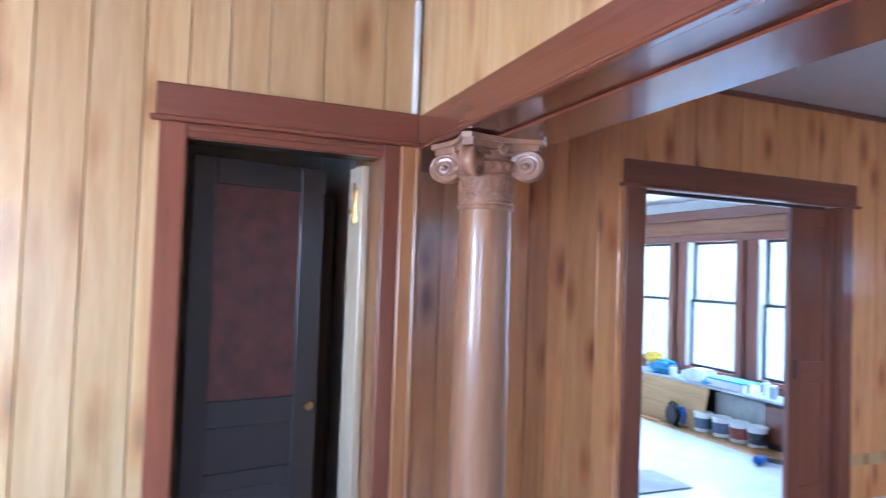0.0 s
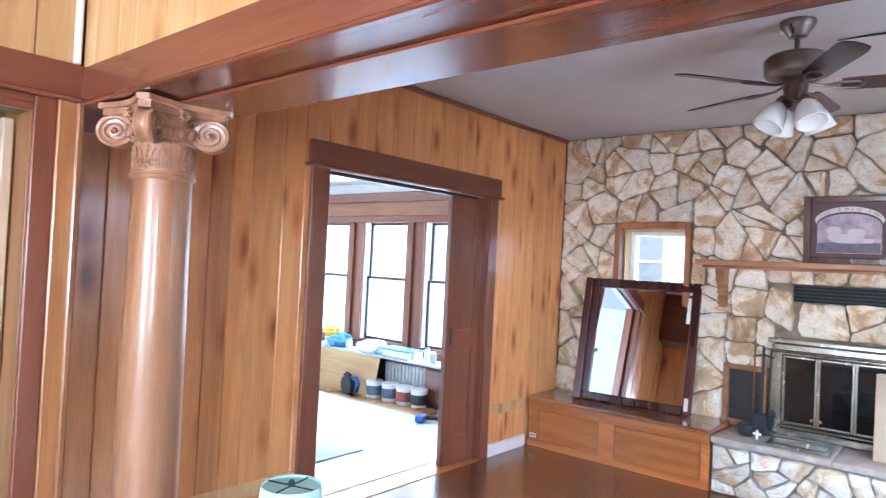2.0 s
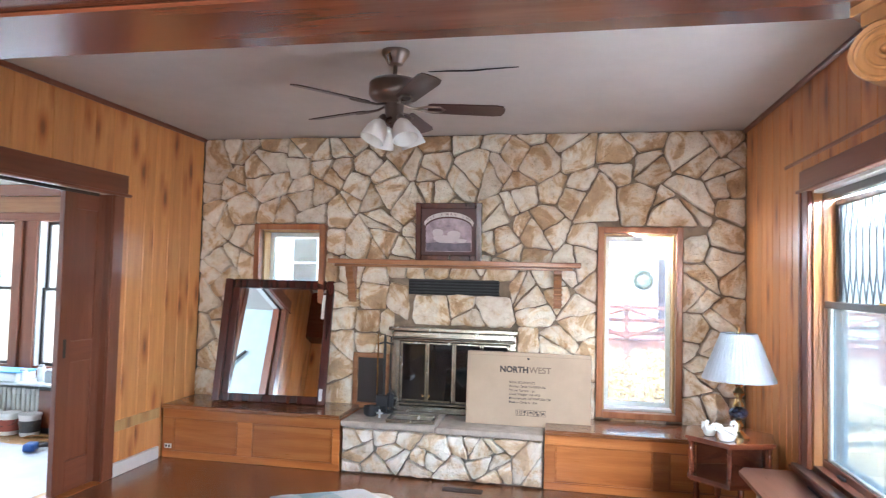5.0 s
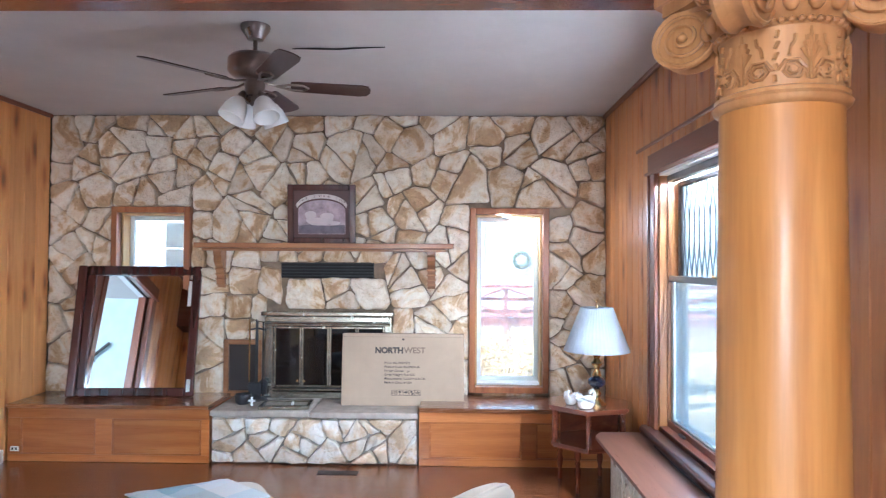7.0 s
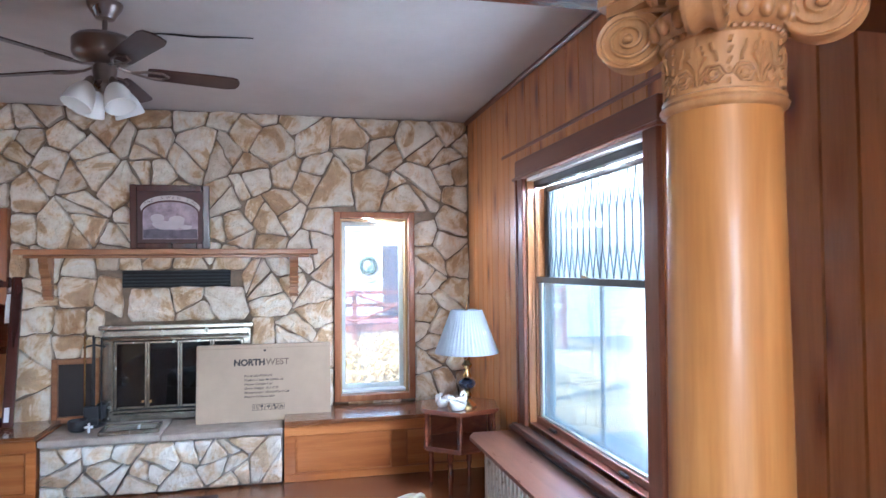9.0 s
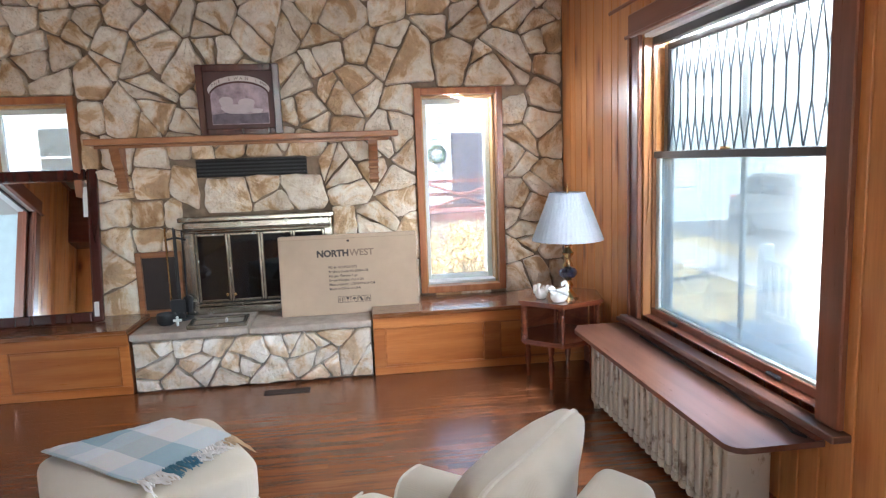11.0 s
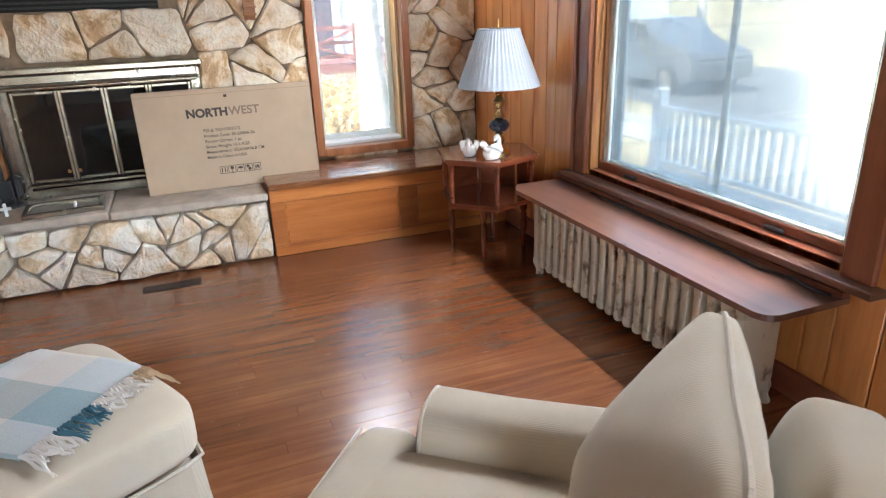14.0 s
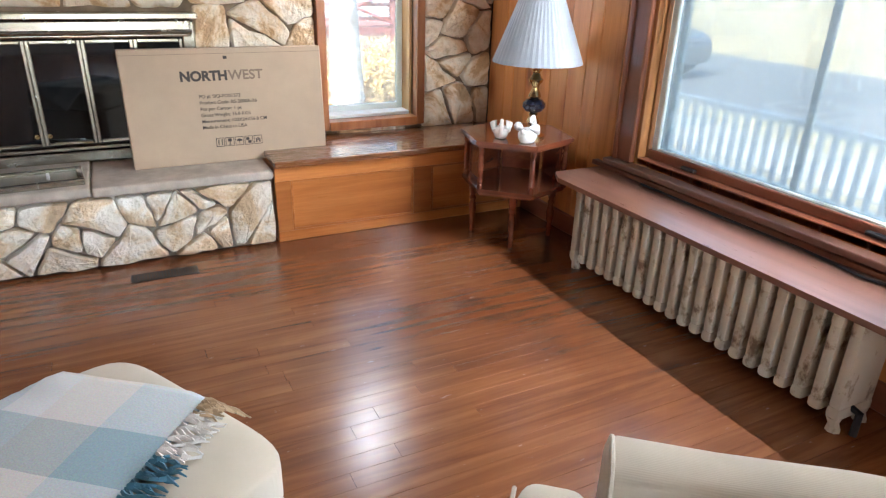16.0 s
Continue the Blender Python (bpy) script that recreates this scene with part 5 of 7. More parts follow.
# ---------------------------------------------------------------- side table, lamp, figurines
def side_table():
    e = thing("hexagonal_side_table", "cherry hexagonal side table with turned legs", "side table", pose(5.07, -1.662, 0))

    def hexa(r, turn=47.5):
        return [(r * math.cos(radians(turn + 60 * k)), r * math.sin(radians(turn + 60 * k))) for k in range(6)]
    top = prism(hexa(0.335), 0.598, 0.62)
    bmesh.ops.bevel(top, geom=top.edges[:], offset=0.005, segments=2, affect="EDGES")
    part("table_top", top, TABLE_WOOD, e)
    part("top_moulding", prism(hexa(0.318), 0.584, 0.598), TABLE_WOOD, e)
    part("lower_shelf", prism(hexa(0.315), 0.325, 0.345), TABLE_WOOD, e)
    part("shelf_rim", prism(hexa(0.30), 0.308, 0.325), TABLE_WOOD, e)
    for x, y in hexa(0.29):
        sp = [(0.016, 0.345), (0.016, 0.36), (0.010, 0.37), (0.017, 0.385), (0.012, 0.40), (0.017, 0.44), (0.018, 0.47), (0.013, 0.51), (0.017, 0.525), (0.010, 0.54), (0.017, 0.555), (0.016, 0.584)]
        part("spindle", lathe(sp, 14, Matrix.Translation((x, y, 0))), TABLE_WOOD, e, smooth=True)
    lg = [(0.012, 0.0), (0.017, 0.012), (0.012, 0.035), (0.019, 0.06), (0.013, 0.075), (0.021, 0.12), (0.023, 0.16), (0.015, 0.20), (0.022, 0.215), (0.013, 0.23), (0.023, 0.255), (0.024, 0.308)]
    for a in (57, 149, 237, 327):
        part("leg", lathe(lg, 14, Matrix.Translation((0.235 * math.cos(radians(a)), 0.235 * math.sin(radians(a)), 0))), TABLE_WOOD, e, smooth=True)
    # panels close four sides, two sides stay open
    pts = hexa(0.272)
    for k in (0, 3, 4, 5):
        a, b_ = Vector(pts[k]), Vector(pts[(k + 1) % 6])
        mid_, d = (a + b_) / 2, (b_ - a)
        m = pose(mid_.x, mid_.y, 0, 0, 0, math.degrees(math.atan2(d.y, d.x)))
        pn = bmesh.new()
        add_box(pn, -d.length / 2 + 0.018, d.length / 2 - 0.018, -0.006, 0.006, 0.347, 0.582, 0.003, m=m)
        side = part("side_panel", pn, TABLE_WOOD, e)
        fm = bmesh.new()
        h_ = d.length / 2 - 0.02
        for q in ((-h_, -h_ + 0.03, 0.349, 0.58), (h_ - 0.03, h_, 0.349, 0.58), (-h_ + 0.03, h_ - 0.03, 0.349, 0.375), (-h_ + 0.03, h_ - 0.03, 0.555, 0.58)):
            add_box(fm, q[0], q[1], -0.011, -0.0065, q[2], q[3], 0.0015, m=m)
        part("panel_frame", fm, TABLE_WOOD, side)
    return e


side_table()


def lamp():
    e = thing("table_lamp", "brass table lamp with a dark ball and pleated white shade", "lamp", pose(4.97, -1.70, 0.621))
    part("lamp_base", lathe([(0.072, 0), (0.072, 0.010), (0.060, 0.018), (0.048, 0.03), (0.030, 0.045), (0.022, 0.06), (0.030, 0.072), (0.036, 0.085), (0.028, 0.10), (0.020, 0.115), (0.026, 0.125), (0.018, 0.135)], 28), BRASS, e, smooth=True)
    part("ball", lathe([(0.018, 0.133), (0.045, 0.142), (0.064, 0.165), (0.064, 0.185), (0.045, 0.205), (0.02, 0.213)], 28), ENAMEL, e, "glossy navy ball", smooth=True)
    part("stem", lathe([(0.02, 0.212), (0.036, 0.222), (0.030, 0.24), (0.018, 0.265), (0.022, 0.285), (0.036, 0.30), (0.040, 0.315), (0.028, 0.33), (0.018, 0.35), (0.028, 0.365), (0.030, 0.38), (0.018, 0.395), (0.015, 0.44)], 24), BRASS, e, smooth=True)
    sh = bmesh.new()
    n = 96
    rows = []
    for z, r in ((0.405, 0.243), (0.415, 0.240), (0.72, 0.122), (0.73, 0.120)):
        rows.append([sh.verts.new(((r + (0.0022 if k % 2 else 0)) * math.cos(2 * math.pi * k / n), (r + (0.0022 if k % 2 else 0)) * math.sin(2 * math.pi * k / n), z)) for k in range(n)])
    for a, b_ in zip(rows, rows[1:]):
        for k in range(n):
            sh.faces.new((a[k], a[(k + 1) % n], b_[(k + 1) % n], b_[k]))
    so = part("shade", sh, SHADE, e)
    so.modifiers.new("thick", "SOLIDIFY").thickness = 0.003
    part("harp", tube([(0.015, 0, 0.42), (0.06, 0, 0.50), (0.05, 0, 0.66), (0, 0, 0.735), (-0.05, 0, 0.66), (-0.06, 0, 0.50), (-0.015, 0, 0.42)], 0.0025, 6), BRASS, e)
    part("spider", box(-0.12, 0.12, -0.003, 0.003, 0.722, 0.727), BRASS, e)
    part("finial", lathe([(0.004, 0.72), (0.008, 0.74), (0.004, 0.752), (0.007, 0.765), (0.002, 0.785)], 10), BRASS, e, smooth=True)
    return e


lamp()


def bird_dish(m, s, label):
    """A glazed swan-shaped dish as one plain shape."""
    bm = bmesh.new()
    add_lathe(bm, [(0.015, 0.0), (0.045, 0.004), (0.058, 0.025), (0.06, 0.05), (0.05, 0.07), (0.03, 0.075)], 20, Matrix.Diagonal((1.25, 0.85, 1, 1)))
    add_tube(bm, [(0.055, 0, 0.045), (0.085, 0, 0.075), (0.085, 0, 0.105), (0.065, 0, 0.125), (0.045, 0, 0.118), (0.03, 0, 0.10)], 0.012, 10, radii=[0.02, 0.015, 0.012, 0.013, 0.014, 0.005])
    for q in (-1, 1):
        add_tube(bm, [(0.03, q * 0.045, 0.05), (-0.02, q * 0.052, 0.085), (-0.075, q * 0.035, 0.095)], 0.02, 10, radii=[0.014, 0.024, 0.006])
    add_tube(bm, [(-0.055, 0, 0.06), (-0.095, 0, 0.085)], 0.012, 8, radii=[0.022, 0.006])
    bmesh.ops.transform(bm, matrix=m @ Matrix.Diagonal((s, s, s, 1)), verts=bm.verts)
    o = link_mesh("swan_figurine", bm, PORCELAIN, smooth=True)
    return tagged(o, label, "figurine", "white figurines on the side table")


bird_dish(pose(4.86, -1.60, 0.621, 0, 0, -55), 1.0, "white porcelain swan figurine on the side table")
bird_dish(pose(5.0, -1.515, 0.621, 0, 0, 150), 0.85, "smaller white porcelain swan figurine on the side table")

# floor register
reg = thing("floor_register", "dark bronze floor register before the hearth", "vent")
part("frame", box(5.205, 5.30, 0.13, 0.45, 0.0, 0.004, 0.001), BLACK, reg)
for i in range(20):
    part("slat", box(5.215, 5.29, 0.14 + i * 0.0153, 0.147 + i * 0.0153, 0.004, 0.006), plain("bronze", (0.06, 0.03, 0.018), 0.4, 0.6) if i == 0 else bpy.data.materials["bronze"], reg)


# ---------------------------------------------------------------- hearth tools and oddments
def tool_set():
    e = thing("fireplace_tools", "black iron fireplace tool stand", "fire tools", pose(5.86, 1.13, 0.443))
    part("stand_base", lathe([(0.09, 0), (0.09, 0.012), (0.03, 0.022), (0.012, 0.03)], 20), BLACK, e)
    part("stand_post", tube([(0, 0, 0.02), (0, 0, 0.70)], 0.009, 8), BLACK, e)
    part("cross_arm", tube([(0, -0.08, 0.62), (0, 0, 0.64), (0, 0.08, 0.62)], 0.008, 8), BLACK, e)
    part("poker", tube([(-0.03, -0.06, 0.04), (-0.03, -0.06, 0.70)], 0.007, 8), BLACK, e)
    part("tongs", tube([(-0.03, 0.06, 0.05), (-0.03, 0.06, 0.72)], 0.008, 8), BRASS, e)
    part("shovel_handle", tube([(-0.05, 0.0, 0.16), (-0.03, 0.0, 0.72)], 0.007, 8), BLACK, e)
    part("shovel_pan", box(-0.085, -0.06, -0.055, 0.055, 0.02, 0.17, 0.01, 2), BLACK, e)
    part("brush", lathe([(0.03, 0.05), (0.04, 0.16), (0.012, 0.18)], 12, pose(0.03, -0.05, 0)), BLACK, e)
    return e


tool_set()
pot = thing("black_pot", "small black pot on the hearth", "pot", pose(5.70, 1.20, 0.443))
part("bowl", lathe([(0.05, 0), (0.068, 0.02), (0.072, 0.07), (0.066, 0.085), (0.06, 0.07), (0.05, 0.02)], 20), BLACK, pot, smooth=True)
part("handle", tube([(0, -0.07, 0.06), (0, -0.10, 0.08), (0, -0.13, 0.08)], 0.008, 8), BLACK, pot)
knob = thing("white_valve_key", "white cross-shaped valve key on the hearth", "key", pose(5.62, 1.10, 0.443))
part("stem", box(-0.008, 0.008, -0.008, 0.008, 0, 0.075, 0.003), WHITE, knob)
part("cross_bar", box(-0.008, 0.008, -0.03, 0.03, 0.035, 0.052, 0.003), WHITE, knob)
grate = thing("metal_vent_frame", "flat silver vent frame lying on the hearth", "vent frame", pose(5.62, 0.80, 0.443, 0, 0, 4))
for q in ((-0.14, -0.11, -0.21, 0.21), (0.10, 0.13, -0.21, 0.21)):
    part("frame_bar", box(q[0], q[1], q[2], q[3], 0, 0.03, 0.004), STEEL, grate)
for q in ((-0.21, -0.18), (0.18, 0.21)):
    part("frame_bar", box(-0.11, 0.10, q[0], q[1], 0, 0.03, 0.004), STEEL, grate)
part("plate", box(-0.11, 0.10, -0.18, 0.18, 0.005, 0.012), plain("dull_plate", (0.30, 0.27, 0.22), 0.5, 0.6), grate)
part("clip", box(-0.03, 0.03, -0.06, -0.045, 0.012, 0.035, 0.003), WHITE, grate)


# ---------------------------------------------------------------- armchair and ottoman
def piping(pts, parent, r=0.006):
    return part("piping", tube(pts, r, 6), CREAM_PIPE, parent)


def armchair():
    # local x to the sitter's right, local y forward
    e = thing("armchair", "cream slipcovered armchair with rolled arms and loose cushions", "armchair", pose(2.237, -0.40, 0, 0, 0, -40))

    def put(name, bm, x, y, z, rx=0, ry=0, rz=0, label="", par=None):
        o = part(name, bm, CREAM, par or e, label, smooth=True)
        o.matrix_local = pose(x, y, z, rx, ry, rz)
        return o
    put("base", cushion(0.86, 0.80, 0.30, 12, 8), 0, -0.06, 0.17)
    skirt = bmesh.new()
    n = 60
    rows = []
    for z, k in ((0.02, 1.02), (0.20, 1.0)):
        row = []
        for i in range(n):
            a = 2 * math.pi * i / n
            c, s = math.cos(a), math.sin(a)
            f = (abs(c) ** 8 + abs(s) ** 8) ** (-1 / 8)
            w = 1 + 0.008 * math.sin(i * 2.1) * (1.0 if z < 0.1 else 0)
            row.append(skirt.verts.new((0.435 * k * c * f * w, -0.06 + 0.405 * k * s * f * w, z)))
        rows.append(row)
    for i in range(n):
        skirt.faces.new((rows[0][i], rows[0][(i + 1) % n], rows[1][(i + 1) % n], rows[1][i]))
    sk = part("skirt", skirt, CREAM, e)
    sk.modifiers.new("thick", "SOLIDIFY").thickness = 0.004
    seat = put("seat_cushion", cushion(0.60, 0.72, 0.17, 6, 16, 0.12), 0, 0.08, 0.415)
    front = put("seat_front", cushion(0.76, 0.17, 0.165, 5, 14, 0.06), 0, 0.40, 0.415)
    for s in (-1, 1):
        # upright arm with a softly rounded top and a piped front panel
        half = [(0.095 * math.copysign(abs(math.cos(t)) ** 0.6, math.cos(t)), 0.48 + 0.112 * math.sin(t) ** 0.8) for t in np.linspace(0, math.pi, 15)]
        outline = [(0.095, 0.10)] + half + [(-0.095, 0.10)]
        ab = bmesh.new()
        rows = []
        for y, k in ((-0.40, 0.9), (-0.385, 1.0), (-0.15, 1.03), (0.10, 1.0), (0.295, 1.0), (0.312, 0.97), (0.318, 0.9)):
            rows.append([ab.verts.new((x * k, y, 0.33 + (z - 0.33) * k + 0.02 * max(0, -y))) for x, z in outline])
        for a, b_ in zip(rows, rows[1:]):
            for i in range(len(outline)):
                i2 = (i + 1) % len(outline)
                ab.faces.new((a[i], a[i2], b_[i2], b_[i]))
        ab.faces.new(rows[0])
        ab.faces.new(rows[-1][::-1])
        arm = put("arm", ab, s * 0.372, -0.01, 0.0)
        part("piping", tube([(x * 0.985, 0.306, 0.33 + (z - 0.33) * 0.985) for x, z in outline], 0.0055, 6), CREAM_PIPE, arm)
    # frame back, narrower at the top
    bk = cushion(0.42, 0.17, 0.78, 5, 16)
    for v_ in bk.verts:
        k = 1.06 - 0.26 * max(0.0, v_.co.z / 0.37 + 0.2)
        v_.co.x *= k
    put("back", bk, 0, -0.45, 0.515, 9)
    # loose back cushion with drawn-out corners
    def soft(x, z):
        ear = 1 + 0.13 * (abs(x) * abs(z)) ** 3
        return x * 0.285 * ear * (1 - 0.07 * (1 - z * z)), z * 0.275 * ear * (1 - 0.05 * (1 - x * x))
    bc = bmesh.new()
    bmesh.ops.create_cube(bc, size=2.0)
    bmesh.ops.subdivide_edges(bc, edges=bc.edges, cuts=24, use_grid_fill=True)
    for v_ in bc.verts:
        x, y, z = v_.co
        k = (abs(x) ** 5 + abs(y) ** 5 + abs(z) ** 5) ** 0.2
        x, y, z = x / k, y / k, z / k
        fat = max((1 - 0.8 * x * x) * (1 - 0.7 * z * z), 0)
        px, pz = soft(x, z)
        crease = 0.010 * noise.noise((x * 3.1, z * 3.3, y + 2.0)) * (1 - abs(y) * 0.3)
        pinch = 0.016 * math.exp(-((z - 0.05) / 0.12) ** 2) * max(0.0, abs(x) - 0.55)
        v_.co = Vector((px - math.copysign(pinch, px), y * (0.025 + (0.155 if y > 0 else 0.075) * fat) + crease, pz))
    back = put("back_cushion", bc, 0.0, -0.275, 0.70, 12)
    ring = []
    for t in np.linspace(0, 2 * math.pi, 73):
        c, s = math.cos(t), math.sin(t)
        f = (abs(c) ** 5 + abs(s) ** 5) ** -0.2
        px, pz = soft(c * f, s * f)
        ring.append((px * 1.008, 0.0, pz * 1.008))
    part("piping", tube(ring, 0.006, 6), CREAM_PIPE, back)
    for dz in (0.06, -0.06):
        piping([(x, 0.483, 0.415 + dz) for x in np.linspace(-0.34, 0.34, 8)], e, 0.005)
    return e


armchair()


def ottoman():
    e = thing("ottoman", "cream slipcovered ottoman with a piped box cushion", "ottoman", pose(3.27, 0.61, 0, 0, 0, 29))
    b_ = part("body", cushion(0.66, 0.66, 0.26, 12, 8), CREAM, e, smooth=True)
    b_.location = (0, 0, 0.16)
    sk = bmesh.new()
    n = 72
    rows = []
    for z, k in ((0.015, 1.05), (0.15, 1.02), (0.285, 1.0)):
        row = []
        for i in range(n):
            a = 2 * math.pi * i / n
            c, s = math.cos(a), math.sin(a)
            f = (abs(c) ** 14 + abs(s) ** 14) ** (-1 / 14)
            row.append(sk.verts.new((0.345 * k * c * f, 0.345 * k * s * f, z)))
        rows.append(row)
    for a, b2 in zip(rows, rows[1:]):
        for i in range(n):
            sk.faces.new((a[i], a[(i + 1) % n], b2[(i + 1) % n], b2[i]))
    so = part("skirt", sk, CREAM, e)
    so.modifiers.new("thick", "SOLIDIFY").thickness = 0.006
    piping([(0.35 * math.cos(2 * math.pi * i / 48) * (abs(math.cos(2 * math.pi * i / 48)) ** 14 + abs(math.sin(2 * math.pi * i / 48)) ** 14) ** (-1 / 14),
             0.35 * math.sin(2 * math.pi * i / 48) * (abs(math.cos(2 * math.pi * i / 48)) ** 14 + abs(math.sin(2 * math.pi * i / 48)) ** 14) ** (-1 / 14), 0.287) for i in range(49)], e)
    cu = part("top_cushion", cushion(0.72, 0.72, 0.18, 7, 18, 0.10), CREAM, e, smooth=True)
    cu.location = (0, 0, 0.375)
    for z in (0.31, 0.44):
        pts = []
        for i in range(61):
            c, s = math.cos(2 * math.pi * i / 60), math.sin(2 * math.pi * i / 60)
            f = (abs(c) ** 7 + abs(s) ** 7) ** (-1 / 7)
            pts.append((0.345 * c * f, 0.345 * s * f, z))
        piping(pts, e, 0.005)
    return e


ottoman()


def throw_material():
    m, ns, ls, b = make("plaid_throw", 0.95, 0, 0, 0.2)
    tc = ns.new("ShaderNodeTexCoord")
    sep = ns.new("ShaderNodeSeparateXYZ")
    ls.new(tc.outputs["Object"], sep.inputs[0])

    def bands(axis, stops):
        mp = ns.new("ShaderNodeMapRange")
        mp.inputs["From Min"].default_value, mp.inputs["From Max"].default_value = -0.5, 0.5
        ls.new(sep.outputs[axis], mp.inputs["Value"])
        r = ns.new("ShaderNodeValToRGB")
        r.color_ramp.interpolation = "CONSTANT"
        els = r.color_ramp.elements
        while len(els) < len(stops):
            els.new(0.5)
        for e_, (p, c) in zip(els, stops):
            e_.position, e_.color = p, rgb(c)
        ls.new(mp.outputs[0], r.inputs["Fac"])
        return r.outputs["Color"]
    W_, T_, G_, B_ = (0.58, 0.58, 0.57), (0.20, 0.31, 0.35), (0.36, 0.44, 0.47), (0.58, 0.52, 0.46)
    a = bands("X", [(0.0, T_), (0.35, G_), (0.52, B_), (0.68, W_), (0.78, G_), (0.9, W_)])
    c = bands("Y", [(0.0, B_), (0.27, W_), (0.44, T_), (0.60, W_), (0.72, G_)])
    col = mixc(ns, ls, 0.5, a, c)
    n = node(ns, "ShaderNodeTexNoise", Scale=220.0, Detail=2.0)
    ls.new(tc.outputs["Object"], n.inputs["Vector"])
    col = mixc(ns, ls, 0.25, col, n.outputs["Color"], "OVERLAY")
    ls.new(col, b.inputs["Base Color"])
    bump(ns, ls, b, n.outputs["Fac"], 0.3, 0.003)
    return m


def throw():
    # local x runs away from the fringe, local y along it
    ang = math.degrees(math.atan2(0.54 - 0.264, 2.985 - 3.35))
    e = thing("fringed_throw", "plaid teal and beige throw with knotted fringe on the ottoman", "throw", pose(3.30, 0.545, 0.474, 0, 0, ang - 90))
    nx, ny = 34, 26
    bm = bmesh.new()
    base_m = pose(3.27, 0.61, 0, 0, 0, 29).inverted() @ pose(3.30, 0.545, 0.474, 0, 0, ang - 90)
    g = []
    for i in range(nx + 1):
        row = []
        for j in range(ny + 1):
            x, y = -0.16 + 0.62 * i / nx, -0.235 + 0.47 * j / ny
            q = base_m @ Vector((x, y, 0))
            ox, oy = max(abs(q.x) - 0.33, 0), max(abs(q.y) - 0.33, 0)
            over = math.hypot(ox, oy)
            z = 0.006 - 0.9 * over ** 1.0 - 0.02 * (q.x ** 4 + q.y ** 4) * 8
            z += 0.007 * noise.noise((x * 7, y * 7, 1.3)) + 0.005
            if i > nx * 0.55:
                z += 0.018 * max(0, noise.noise((x * 5, y * 9, 4.0)))
            row.append(bm.verts.new((x, y, z)))
        g.append(row)
    for i in range(nx):
        for j in range(ny):
            bm.faces.new((g[i][j], g[i + 1][j], g[i + 1][j + 1], g[i][j + 1]))
    cloth = part("cloth", bm, throw_material(), e, smooth=True)
    cloth.modifiers.new("thick", "SOLIDIFY").thickness = 0.005
    rnd = random.Random(8)
    cols = {"tan": fabric("fringe_tan", (0.46, 0.33, 0.20)), "white": fabric("fringe_white", (0.72, 0.69, 0.64)), "teal": fabric("fringe_teal", (0.07, 0.18, 0.24))}
    seqs = [("tan", -0.235, -0.15), ("white", -0.15, 0.0), ("teal", 0.0, 0.13), ("white", 0.13, 0.235)]
    for nm, a, b_ in seqs:
        fb = bmesh.new()
        k = int((b_ - a) / 0.006)
        for i in range(k):
            y = a + (b_ - a) * (i + rnd.random()) / k
            L = rnd.uniform(0.06, 0.10) * (1.0 if y < 0.12 else 1.2)
            dy = rnd.uniform(-0.02, 0.02)
            z0 = 0.012
            pts = []
            for t in np.linspace(0, 1, 6):
                x_, y_ = -0.155 - L * t, y + dy * t + 0.006 * math.sin(7 * t + i)
                q = base_m @ Vector((x_, y_, 0))
                over = math.hypot(max(abs(q.x) - 0.33, 0), max(abs(q.y) - 0.33, 0))
                pts.append((x_, y_, z0 - 0.004 * t - 0.9 * over - 0.16 * (q.x ** 4 + q.y ** 4) + rnd.uniform(-0.002, 0.004)))
            add_tube(fb, pts, 0.0028, 4, radii=[0.004, 0.006, 0.0045, 0.0055, 0.004, 0.0022])
        o = part("fringe", fb, cols[nm], e)
    return e


throw()

# short lamp with a pale green drum shade, seen from above by the column
gl = thing("small_lamp", "small lamp with a pale green drum shade", "lamp", pose(1.53, 1.60, 0))
part("shade", lathe([(0.135, 0.675), (0.105, 0.90), (0.101, 0.90), (0.131, 0.675)], 32, close=False), GREEN_SHADE, gl, smooth=True)
part("diffuser", lathe([(0.01, 0.885), (0.101, 0.887), (0.101, 0.891), (0.01, 0.893)], 32), GREEN_SHADE, gl)
part("finial", lathe([(0.012, 0.891), (0.014, 0.905), (0.006, 0.917)], 10), plain("green_metal", (0.02, 0.06, 0.05), 0.3, 0.5), gl)
part("stem", lathe([(0.10, 0), (0.10, 0.02), (0.03, 0.04), (0.014, 0.08), (0.014, 0.885)], 18), BRASS, gl, smooth=True)
for k in range(4):
    a = k * math.pi / 2 + 0.3
    part("spoke", tube([(0, 0, 0.895), (0.1 * math.cos(a), 0.1 * math.sin(a), 0.895)], 0.003, 5), BLACK, gl)


